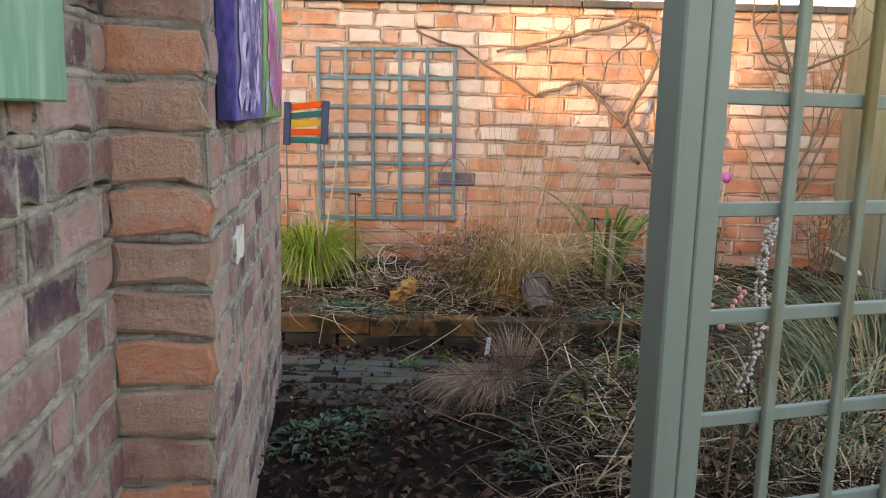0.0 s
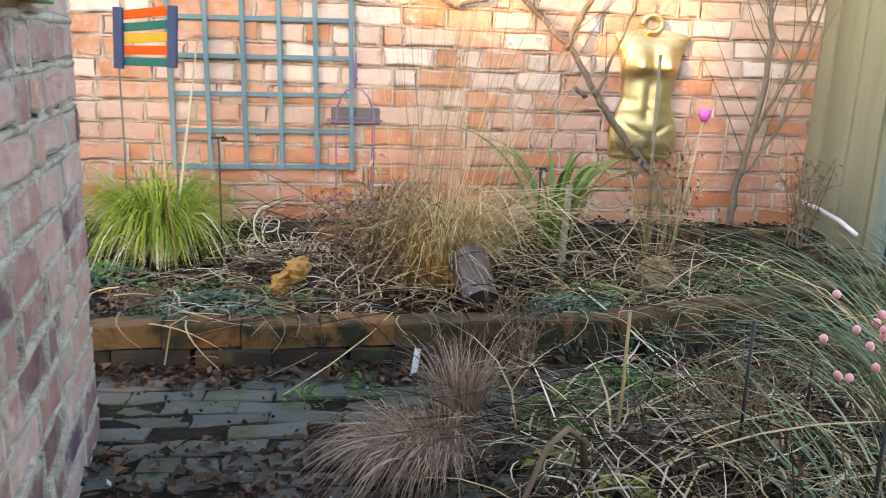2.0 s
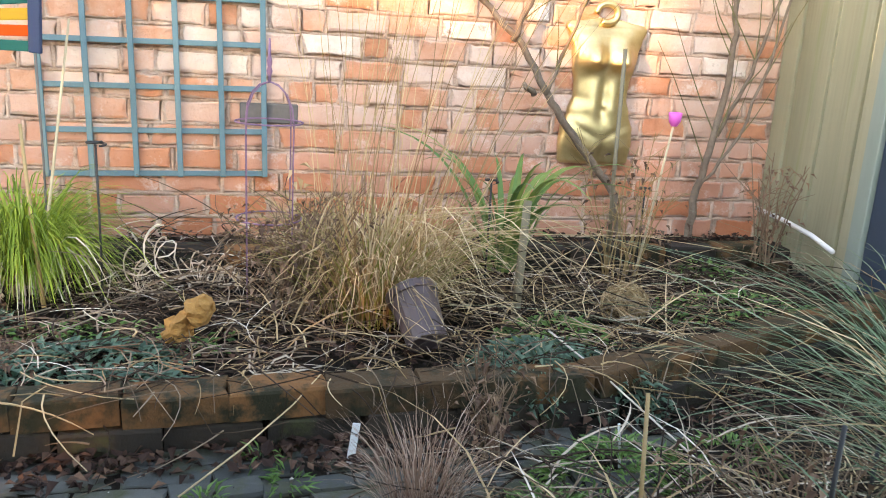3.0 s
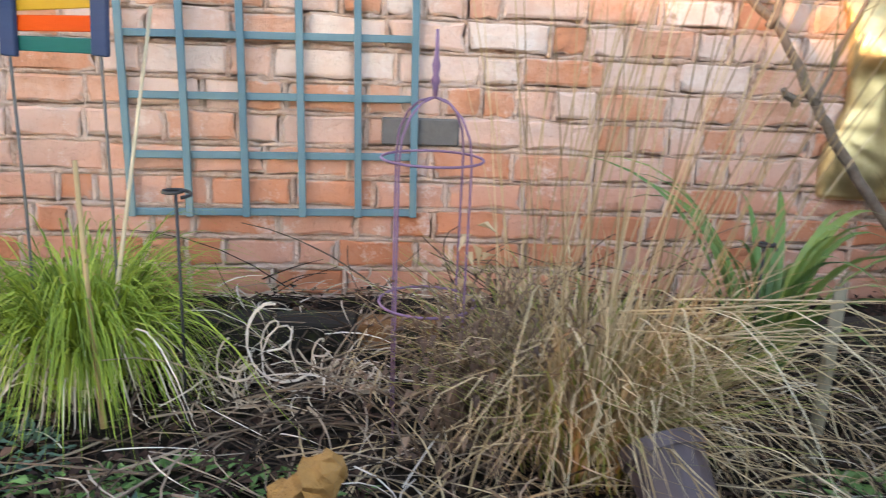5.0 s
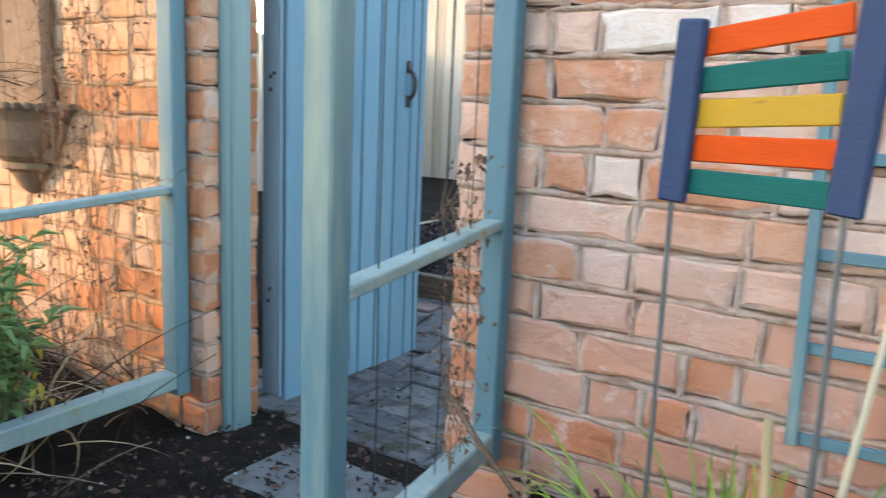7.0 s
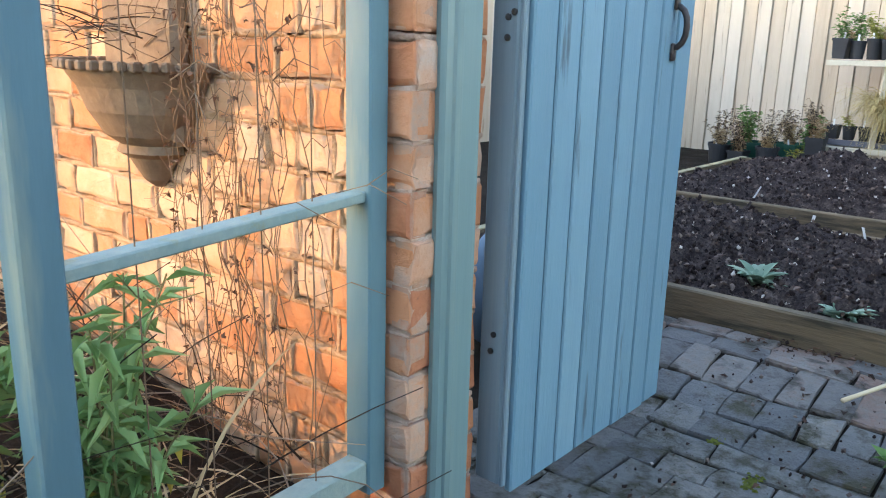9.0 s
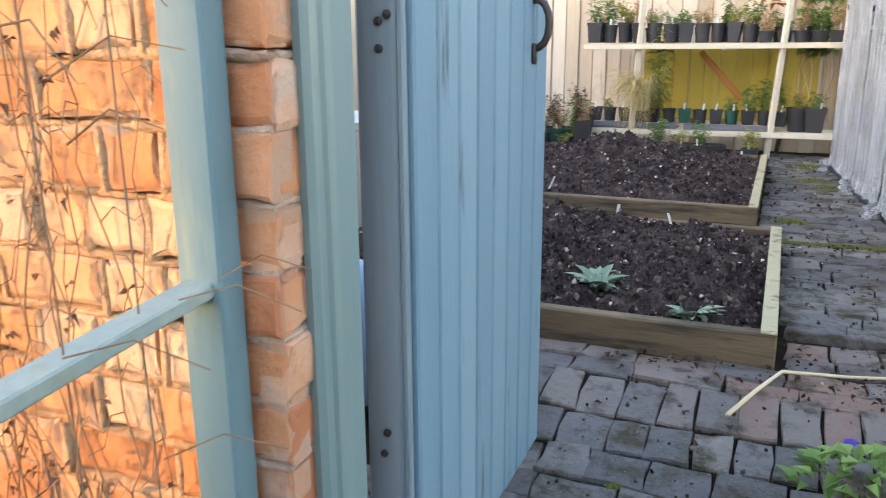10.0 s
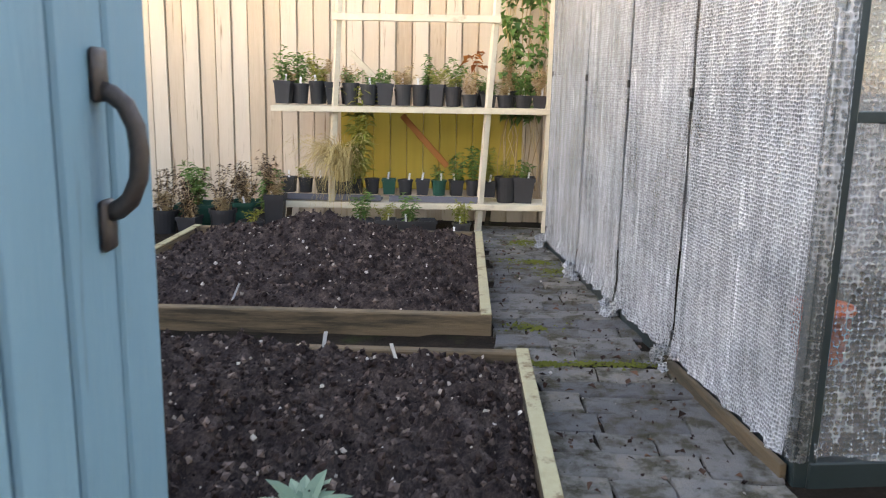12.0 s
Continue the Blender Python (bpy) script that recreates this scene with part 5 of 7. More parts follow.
ob_ = thing("plant_obelisk", "purple iron plant obelisk with two rings and a domed top", "plant support")
OX, OY = 0.046, 4.384
for k in range(4):
    a = radians(45 + 90 * k)
    s = Soup()
    prof = [(0.100, 0.06), (0.103, 0.37), (0.105, 0.69), (0.098, 0.74), (0.075, 0.782), (0.042, 0.808), (0.004, 0.818)]
    s.tube([(OX + q * math.cos(a), OY + q * math.sin(a), z) for q, z in prof], 0.0026, 0.0026, 6)
    part("leg", s, M_PURPLE, ob_, "", True)
for z, q in ((0.37, 0.107), (0.69, 0.109)):
    s = Soup()
    s.tube([(OX + q * math.cos(radians(a)), OY + q * math.sin(radians(a)), z) for a in range(0, 361, 15)], 0.0030, 0.0030, 6)
    part("ring", s, M_PURPLE, ob_, "", True)
s = Soup()
s.lathe([(0.005, 0.815), (0.006, 0.84), (0.010, 0.852), (0.006, 0.864), (0.009, 0.884), (0.005, 0.90), (0.003, 0.955)], pose(OX, OY, 0), 8)
part("finial", s, M_PURPLE, ob_, "", True)
s = Soup()
for k in range(9):
    a = rng.uniform(0, 6)
    s.leaf((OX + 0.09 + rng.uniform(-0.02, 0.02), OY - 0.05, 0.40 + 0.02 * k), (math.cos(a), math.sin(a), rng.uniform(-0.8, 0.6)), (0, 0, 1), 0.05, 0.02, 0.5)
solid("dried_leaves", s, M_STRAW, "few papery dried leaves caught on the obelisk", "leaves", kind="stuff")

# ---- pots, log and other loose things in the bed ----
def pot_mesh(radius, height, square=False):
    s = Soup()
    n = 4 if square else 20
    t = 0.06 * radius
    prof = [(radius * 0.74, 0), (radius * 0.92, height * 0.86), (radius, height * 0.86), (radius, height), (radius - t * 1.4, height), (radius * 0.88, height * 0.84), (radius * 0.70, 0.01)]
    s.lathe(prof, pose(0, 0, 0, 0, 0, 45) if square else None, n)
    return s


ptb = thing("plant_pot", "brown plastic plant pot lying tipped over in the bed", "pot")
s = Soup()
s.lathe([(0.010, 0.004), (0.050, 0.004), (0.054, 0.0), (0.061, 0.0), (0.075, 0.158), (0.071, 0.158), (0.056, 0.008), (0.010, 0.008)], None, 24)
part("body", s, M_POTBROWN, ptb)
s = Soup()
s.lathe([(0.075, 0.157), (0.082, 0.157), (0.083, 0.181), (0.081, 0.185), (0.077, 0.185), (0.0745, 0.160)], None, 24)
part("rim", s, M_POTBROWN, ptb)
axis_ = Vector((0.462, 4.01, 0.225)) - Vector((0.492, 3.87, 0.105))
ptb.matrix_basis = Matrix.Translation((0.492, 3.87, 0.105)) @ axis_.to_track_quat("Z", "Y").to_matrix().to_4x4()
lg = Soup()
for j in range(11):
    for k in range(10):
        a = 2 * math.pi * k / 10
        q = (0.036 + 0.030 * noise.noise((math.cos(a) * 3, math.sin(a) * 3, j * 0.9)) + 0.022 * noise.noise((math.cos(a) * 8, math.sin(a) * 8, j * 2.3))) * (0.55 if j in (0, 10) else 1)
        lg.v.append((0.018 * j - 0.09, q * math.cos(a), q * math.sin(a) * 0.9 + 0.012 * noise.noise((j * 0.9, a, 2))))
lg.f = [(j * 10 + k, j * 10 + (k + 1) % 10, (j + 1) * 10 + (k + 1) % 10, (j + 1) * 10 + k) for j in range(10) for k in range(10)] + [tuple(range(10))[::-1], tuple(range(100, 110))]
l = solid("rotten_log", lg, M_ROT, "crumbling orange-brown piece of rotten wood", "log")
l.matrix_basis = pose(-0.192, 3.96, 0.165, 10, -44, -10)
st = thing("edging_block", "brown sandstone block at the foot of the frame", "stone")
s = Soup()
s.box((-1.27, 4.40, -0.05), (-1.13, 4.56, 0.13), None, 0.015)
part("block", s, M_KERB, st)
pk = thing("pink_ornament", "small bright pink bell on a thin stick", "ornament")
s = Soup()
s.lathe([(0.012, -0.028), (0.022, -0.01), (0.026, 0.022), (0.020, 0.024), (0.012, 0.0)], pose(1.546, 4.452, 0.745), 12)
part("bell", s, M_PINK, pk, "bright pink plastic bell", True)
s = Soup()
s.tube([(1.44, 4.44, 0.05), (1.50, 4.45, 0.42), (1.545, 4.452, 0.73)], 0.006, 0.004, 6)
part("stick", s, M_CANE, pk, "", True)
for x, y, z, lean in ((0.196, 3.378, 0.0, 10), (0.845, 3.276, -0.045, -4)):
    s = Soup()
    s.box((-0.010 if lean > 0 else -0.004, -0.001, -0.02), (0.010 if lean > 0 else 0.004, 0.001, 0.105 if lean > 0 else 0.16), pose(x, y, z, -6, lean, 10), 0.0008)
    solid("plant_label", s, M_LABEL, "white plastic plant label stuck in the ground", "label", "plant labels")


# ---- plants ----
def arc(base, way, length, rise, droop, n=6, wob=0.0, r=rng):
    """Points of a blade that goes up from base and bends over along way."""
    base, way = Vector(base), Vector((way[0], way[1], 0))
    out = []
    for i in range(n + 1):
        u = i / n
        p = base + way * length * (rise * u + (1 - rise) * u * u) + Vector((0, 0, length * (u * (1 - 0.25 * rise) - droop * u ** 2.4)))
        if wob:
            p += Vector((r.uniform(-wob, wob), r.uniform(-wob, wob), r.uniform(-wob, wob))) * u
        out.append(p)
    return out


def tuft(soup, centre, n, radius, length, rise, droop, width, seed, wob=0.0, lean=(0, 0), seg=6, floor=0.03, reach=1.0):
    r = random.Random(seed)
    for k in range(n):
        a, q = r.uniform(0, 2 * math.pi), r.random() ** 0.6
        b = (centre[0] + radius * q * math.cos(a), centre[1] + radius * q * math.sin(a), centre[2])
        a2 = a + r.uniform(-0.5, 0.5)
        spread = reach * (0.25 + 0.75 * q) * r.uniform(0.6, 1.2)
        way = (math.cos(a2) * spread + lean[0], math.sin(a2) * spread + lean[1])
        l = length * r.uniform(0.55, 1.1)
        pts = [Vector((p.x, p.y, max(p.z, floor + 0.01 * r.random()))) for p in arc(b, way, l, rise, droop * r.uniform(0.7, 1.2), seg, wob, r)]
        side = Vector((-math.sin(a2), math.cos(a2), r.uniform(-0.3, 0.3)))
        soup.ribbon(pts, width * r.uniform(0.6, 1.2), side, 0.4)


def leaf_mound(soup, centre, n, rx, ry, h, size, seed, slim=0.5, ground=0.1):
    r = random.Random(seed)
    for k in range(n):
        a, q = r.uniform(0, 2 * math.pi), r.random() ** 0.5
        x, y = centre[0] + rx * q * math.cos(a), centre[1] + ry * q * math.sin(a)
        z = ground + h * (1 - q * q) * r.uniform(0.35, 1.0)
        w = (math.cos(a) + r.uniform(-0.8, 0.8), math.sin(a) + r.uniform(-0.8, 0.8), r.uniform(-0.1, 0.9))
        l = size * r.uniform(0.6, 1.3)
        soup.leaf((x, y, z), w, (0, 0, 1), l, l * slim, r.uniform(0.05, 0.5))


def tangle(soup, n, box, z, length, width, seed, rise=0.4, tube=True, flat=0.25, dip=0.12):
    """Fallen stems that lie across one another."""
    r = random.Random(seed)
    for k in range(n):
        x, y = r.uniform(box[0], box[1]), r.uniform(box[2], box[3])
        a, l = r.uniform(0, 2 * math.pi), length * r.uniform(0.35, 1.2)
        z0 = z(x, y) + r.uniform(0.0, dip)
        tilt = r.uniform(-0.1, rise)
        bend = r.uniform(-1.0, 1.0)
        pts = []
        for i in range(6):
            u = i / 5
            aa = a + bend * u
            p = Vector((x + math.cos(aa) * l * u, y + math.sin(aa) * l * u, z0 + l * (tilt * u - flat * u * u)))
            p.z = max(p.z, z(p.x, p.y) + 0.004)
            pts.append(p)
        if any(p.y > WALL_Y - 0.02 for p in pts):
            continue
        if tube:
            soup.tube(pts, width * r.uniform(0.6, 1.3), width * 0.4, 4, False)
        else:
            soup.ribbon(pts, width * r.uniform(0.7, 1.6), (-math.sin(a), math.cos(a), 0.2), 0.3)


def litter(soup, n, box, size, seed, where=None):
    r = random.Random(seed)
    for k in range(n):
        x, y = r.uniform(box[0], box[1]), r.uniform(box[2], box[3])
        if where and not where(x, y):
            continue
        a = r.uniform(0, 6.3)
        l = size * r.uniform(0.5, 1.4)
        soup.leaf((x, y, land(x, y) + r.uniform(0.008, 0.03)), (math.cos(a), math.sin(a), r.uniform(-0.2, 0.4)), (r.uniform(-0.4, 0.4), r.uniform(-0.4, 0.4), 1), l, l * r.uniform(0.4, 0.8), r.uniform(-0.3, 0.6))


def shoots(soup, leaves, base, n, height, spread, r0, seed, leaf=0.0, kids=3, lean=(0, 0)):
    """Upright stems with side twigs and, when leaf is given, leaves along them."""
    r = random.Random(seed)
    for k in range(n):
        a = r.uniform(0, 6.3)
        b = Vector((base[0] + r.uniform(-0.3, 0.3) * spread, base[1] + r.uniform(-0.3, 0.3) * spread, base[2]))
        h = height * r.uniform(0.55, 1.1)
        way = Vector((math.cos(a) * spread + lean[0], math.sin(a) * spread + lean[1], 0)) * r.uniform(0.2, 1.0)
        pts = [b + way * u ** 1.3 + Vector((r.uniform(-0.012, 0.012), r.uniform(-0.012, 0.012), h * u)) for u in (0, 0.25, 0.5, 0.75, 1)]
        soup.tube(pts, r0, r0 * 0.4, 5, False)
        for q in range(kids):
            u = r.uniform(0.3, 0.95)
            i = min(3, int(u * 4))
            p = pts[i].lerp(pts[i + 1], u * 4 - i)
            aa, l = r.uniform(0, 6.3), h * r.uniform(0.1, 0.3)
            e = [p, p + Vector((math.cos(aa) * l * 0.5, math.sin(aa) * l * 0.5, l * 0.4)), p + Vector((math.cos(aa) * l, math.sin(aa) * l, l * r.uniform(0.2, 0.9)))]
            soup.tube(e, r0 * 0.5, r0 * 0.25, 4, False)
        if leaf > 0:
            for q in range(int(h / leaf * 5)):
                u = r.uniform(0.12, 1.0)
                i = min(3, int(u * 4))
                p = pts[i].lerp(pts[i + 1], u * 4 - i)
                aa = r.uniform(0, 6.3)
                leaves.leaf(p, (math.cos(aa), math.sin(aa), r.uniform(-0.3, 0.8)), (0, 0, 1), leaf * r.uniform(0.6, 1.3), leaf * 0.26, 0.4)


def plant(name, label, category, parts, group="", kind=""):
    p = thing(name, label, category, group, kind)
    for pname, soup, mat, lab in parts:
        if soup.v:
            part(pname, soup, mat, p, lab)
    return p


bed_z = lambda x, y: max(land(x, y), 0.02) if y > kerb_y(x) else land(x, y)

# lime grass
s = Soup()
tuft(s, (-0.755, 4.56, 0.05), 1150, 0.10, 0.98, 0.40, 0.80, 0.0034, 1, seg=8, floor=0.12, reach=0.50)
s2 = Soup()
tuft(s2, (-0.755, 4.56, 0.05), 120, 0.12, 0.86, 0.55, 1.0, 0.004, 2, seg=8, floor=0.07, reach=0.52)
plant("lime_grass", "clump of bright lime green arching grass", "grass", [("foliage", s, M_LIME, ""), ("dry_blades", s2, M_PALE, "bleached dead blades")])
# tall dry grass
s, s2, s3, s4 = Soup(), Soup(), Soup(), Soup()
tuft(s, (0.40, 4.28, 0.05), 560, 0.20, 0.74, 0.26, 0.54, 0.0034, 3, 0.03, floor=0.07, reach=0.66)
tuft(s, (0.44, 4.26, 0.05), 170, 0.16, 0.74, 0.20, 0.66, 0.0030, 303, 0.02, (0.12, -0.18), floor=0.07, reach=0.8)
tuft(s2, (0.38, 4.28, 0.05), 300, 0.20, 0.50, 0.12, 0.25, 0.0036, 4, 0.01, floor=0.06)
r = random.Random(5)
for k in range(64):
    b = Vector((0.42 + r.uniform(-0.2, 0.22), 4.30 + r.uniform(-0.15, 0.15), 0.05))
    way = Vector(((b.x - 0.42) * r.uniform(0.4, 2.6) + r.uniform(-0.15, 0.60), r.uniform(-0.15, 0.2), 0))
    h = r.uniform(0.8, 1.8)
    pts = [b + way * (h * u ** 1.4) * 0.6 + Vector((0, 0, h * u * (1 - 0.06 * u))) for u in (0, 0.2, 0.4, 0.6, 0.8, 1)]
    if all(p.y < WALL_Y - 0.03 for p in pts):
        s3.tube(pts, 0.0024, 0.0009, 4, False)
for k in range(46):
    b = Vector((0.45 + r.uniform(-0.2, 0.2), 4.24 + r.uniform(-0.1, 0.1), 0.16 + r.uniform(0, 0.20)))
    way = (r.uniform(-0.4, 0.9), r.uniform(-0.9, -0.15))
    pts = [Vector((p.x, p.y, max(0.06, p.z))) for p in arc(b, way, r.uniform(0.40, 0.78), 0.5, 1.05, 8, 0.006, r)]
    s4.ribbon(pts, r.uniform(0.0018, 0.0036), (1, 0.2, 0.1), 0.3)
for k in range(8):
    b = Vector((0.45 + r.uniform(-0.1, 0.2), 4.22, 0.38 + r.uniform(-0.05, 0.06)))
    s4.tube([b, b + Vector((r.uniform(0.2, 0.5), -0.1, r.uniform(-0.02, 0.12))), b + Vector((r.uniform(0.6, 1.1), r.uniform(-0.3, 0), r.uniform(-0.22, 0.08)))], 0.0022, 0.001, 4, False)
plant("feather_grass", "big clump of dry straw-coloured ornamental grass", "grass",
      [("foliage", s, M_STRAW, ""), ("low_blades", s2, M_YELLOWGREEN, "olive green lower blades"), ("flowering_growth", s3, M_STRAW, "tall straw-coloured flower stalks"), ("bent_blades", s4, M_BLEACHED, "bleached blades bent down over the pot")])
# strap-leaved plant
s, s2 = Soup(), Soup()
tuft(s, (0.95, 4.58, 0.06), 36, 0.06, 1.12, 0.32, 0.50, 0.019, 6, seg=10, floor=0.12, reach=0.66)
tuft(s2, (0.90, 4.72, 0.08), 16, 0.07, 0.5, 0.5, 0.9, 0.008, 61, seg=8, floor=0.12)
plant("strap_leaf_plant", "strap-leaved green plant with arching leaves", "plant", [("leaves", s, M_STRAP, ""), ("dead_leaves", s2, M_STRAWDARK, "brown collapsed leaves")])
# bronze sedge
s = Soup()
tuft(s, (0.17, 2.86, 0.02), 900, 0.10, 0.34, 0.42, 0.86, 0.0018, 7, 0.010, (-0.30, -0.16), floor=0.02, reach=0.50)
tuft(s, (0.29, 3.06, 0.02), 340, 0.06, 0.33, 0.2, 0.34, 0.0015, 8, 0.012, (-0.02, 0.05), floor=0.02, reach=0.6)
plant("bronze_sedge", "mound of fine bronze-brown sedge beside the path", "grass", [("foliage", s, M_SEDGE, "")])
# blue-green grass fan
s, s2 = Soup(), Soup()
tuft(s, (1.36, 2.64, 0.04), 120, 0.10, 0.92, 0.50, 0.52, 0.0036, 9, 0.01, (-0.42, 0.34), seg=9, reach=0.35)
tuft(s, (1.62, 2.95, 0.05), 70, 0.14, 0.85, 0.55, 0.55, 0.0036, 94, 0.01, (-0.25, 0.35), seg=8)
tuft(s, (1.25, 2.35, 0.05), 64, 0.14, 0.62, 0.4, 0.5, 0.0042, 91, 0.01, (0.05, 0.1), seg=8)
tuft(s, (0.95, 2.15, 0.05), 70, 0.12, 0.6, 0.35, 0.45, 0.0042, 92, 0.01, (0.1, 0.1), seg=8)
tuft(s, (1.95, 3.55, 0.05), 90, 0.12, 0.8, 0.5, 0.5, 0.004, 93, 0.01, (-0.4, 0.1), seg=8)
tuft(s2, (1.62, 2.95, 0.05), 70, 0.14, 0.8, 0.5, 0.6, 0.0035, 10, 0.02, (-0.2, 0.2))
tuft(s2, (1.15, 2.3, 0.05), 60, 0.2, 0.6, 0.4, 0.6, 0.0035, 101, 0.02)
plant("blue_grass", "fan of long blue-green grass blades leaning over the border", "grass", [("foliage", s, M_BLUEGRASS, ""), ("dry_blades", s2, M_STRAW, "straw-coloured dead blades")])
bp = thing("bead_sticks", "salmon pink beads on fine dark twigs among the grass", "ornament")
s = Soup()
r = random.Random(12)
beads = []
for k in range(18):
    c = Vector((0.87 + r.uniform(-0.07, 0.10), 2.30 + r.uniform(-0.08, 0.08), 0.53 + r.uniform(-0.085, 0.075)))
    beads.append(c)
    s = Soup()
    s.tube([(0.98 + r.uniform(-0.01, 0.01), 2.30, 0.02), (0.98 + r.uniform(-0.03, 0.02), 2.30, 0.28), (0.5 * (0.96 + c.x), 0.5 * (2.30 + c.y), c.z - 0.05), c], 0.0020, 0.0012, 4, False)
    part("twig", s, M_TWIG, bp)
ball = Soup()
ball.lathe([(0.003, -0.0075), (0.006, -0.005), (0.0075, 0), (0.006, 0.005), (0.003, 0.0075)], None, 8)
bmsh = ball.mesh("bead", M_BERRY, True)
for c in beads:
    ob = new("bead", bmsh)
    ob.location, ob.parent = c, bp

# woolly flower spike by the trellis
sp = thing("flower_spike", "woolly white flower spike bending beside the trellis", "plant")
s, s2 = Soup(), Soup()
r = random.Random(14)
line = [(0.742, 1.75, 0.850), (0.716, 1.75, 0.825), (0.702, 1.75, 0.77), (0.700, 1.75, 0.70), (0.712, 1.75, 0.62), (0.700, 1.75, 0.54), (0.675, 1.75, 0.45)]
s2.tube(line + [(0.67, 1.76, 0.2), (0.70, 1.78, 0.0)], 0.004, 0.004, 5)
for i in range(len(line) - 1):
    for q in range(30):
        p = Vector(line[i]).lerp(Vector(line[i + 1]), r.random())
        a, b = r.uniform(0, 6.3), r.uniform(-1, 1)
        d = Vector((math.cos(a), math.sin(a), b)).normalized() * r.uniform(0.006, 0.012)
        m = Matrix.Translation(p + d)
        s.add([m @ (Vector(v) * 0.0055) for v in ((1, 0, 0), (-1, 0, 0), (0, 1, 0), (0, -1, 0), (0, 0, 1), (0, 0, -1))], [(0, 2, 4), (2, 1, 4), (1, 3, 4), (3, 0, 4), (2, 0, 5), (1, 2, 5), (3, 1, 5), (0, 3, 5)])
part("flower_head", s, M_SPIKE, sp, "knobbly white florets")
part("stem", s2, M_TWIG, sp)

# leafy mounds in the bed and along the path
for name, lab, mat, spots, size, slim in (
        ("leafy_perennial", "low mound of dull blue-green leaves", M_DARKGREEN, [(-0.47, 3.90, 480, 0.28, 0.18, 0.06), (-0.35, 3.70, 160, 0.2, 0.1, 0.08), (0.80, 3.72, 420, 0.26, 0.20, 0.12), (-0.9, 4.25, 150, 0.2, 0.15, 0.06), (0.72, 3.58, 220, 0.18, 0.1, 0.14), (0.98, 3.56, 160, 0.14, 0.1, 0.12)], 0.038, 0.42),
        ("leafy_perennial", "low mound of fresh green leaves", M_GREEN, [(-1.0, 4.22, 120, 0.16, 0.1, 0.05), (-0.45, 4.15, 60, 0.14, 0.1, 0.04), (0.95, 4.0, 220, 0.2, 0.16, 0.08), (-0.98, 4.42, 90, 0.12, 0.1, 0.05), (1.75, 4.2, 260, 0.35, 0.2, 0.07), (-0.25, 4.1, 80, 0.2, 0.12, 0.04), (-0.62, 4.12, 70, 0.18, 0.1, 0.04), (1.95, 4.75, 120, 0.2, 0.12, 0.08)], 0.034, 0.55),
        ("border_plant", "patch of feathery bright green leaves in the border", M_GREEN, [(0.80, 3.22, 480, 0.20, 0.12, 0.11), (1.02, 2.86, 200, 0.16, 0.12, 0.10), (1.12, 3.25, 160, 0.16, 0.1, 0.08), (0.58, 3.10, 120, 0.12, 0.08, 0.07), (0.52, 2.98, 90, 0.10, 0.08, 0.07)], 0.035, 0.22),
        ("border_plant", "dull green leafy weeds at the foot of the wall", M_DARKGREEN, [(-0.38, 2.45, 150, 0.16, 0.14, 0.08), (-0.28, 2.62, 100, 0.12, 0.08, 0.06), (0.32, 2.55, 50, 0.08, 0.08, 0.07), (0.62, 2.35, 120, 0.2, 0.15, 0.06), (0.28, 2.28, 60, 0.1, 0.1, 0.07)], 0.034, 0.42),
        ("border_plant", "pale green lichen-like weeds among dead stems", M_YELLOWGREEN, [(0.50, 2.82, 36, 0.08, 0.05, 0.06), (0.58, 2.62, 26, 0.07, 0.05, 0.06), (-1.02, 4.30, 30, 0.06, 0.05, 0.05)], 0.04, 0.7),
        ("border_plant", "tufts of short grass in the path's joints", M_GREEN, [(0.05, 3.30, 26, 0.05, 0.03, 0.05), (-0.12, 3.24, 26, 0.05, 0.03, 0.05), (0.0, 3.42, 18, 0.05, 0.03, 0.05)], 0.04, 0.15)):
    for i, (x, y, n, rx, ry, h) in enumerate(spots):
        s = Soup()
        leaf_mound(s, (x, y), int(n * 1.4), rx, ry, h, size, 200 + i + len(lab), slim, bed_z(x, y))
        plant(name, lab, "plant", [("leaves", s, mat, "")], kind="stuff" if n > 300 else "")

# dead stems and litter
s, s2, s3 = Soup(), Soup(), Soup()
tangle(s, 860, (-0.62, 2.35, 3.85, 4.80), bed_z, 0.34, 0.0026, 31)
tangle(s, 160, (-0.4, 1.4, 3.44, 3.62), lambda x, y: 0.145 if kerb_y(x) - 0.02 < y < kerb_y(x) + 0.11 else bed_z(x, y), 0.26, 0.0022, 40, 0.2)
tangle(s, 260, (-0.5, 0.9, 4.3, 5.1), bed_z, 0.45, 0.0028, 32, 0.9)
tangle(s, 1300, (0.25, 1.9, 1.4, 3.2), land, 0.32, 0.0024, 33, 0.7)
tangle(s2, 240, (-0.75, 1.8, 3.62, 4.75), bed_z, 0.26, 0.0022, 34, 0.5, False)
tangle(s2, 460, (0.35, 1.8, 1.8, 3.25), land, 0.28, 0.0028, 35, 0.8, False)
tangle(s2, 150, (-0.55, 0.15, 4.45, 5.1), bed_z, 0.24, 0.0030, 36, 0.6, False)
tangle(s3, 420, (-0.2, 1.6, 3.62, 4.5), bed_z, 0.33, 0.0024, 37, 0.7, False)
tangle(s3, 40, (-0.7, 1.2, 3.44, 3.62), lambda x, y: 0.145 if kerb_y(x) - 0.02 < y < kerb_y(x) + 0.11 else bed_z(x, y), 0.24, 0.0022, 39, 0.2)
tangle(s3, 240, (0.35, 1.7, 1.9, 3.2), land, 0.40, 0.0028, 38, 0.9, False)
solid("dead_stems", s, M_STRAWDARK, "tangle of brown dead stems over the flower beds", "stems", kind="stuff")
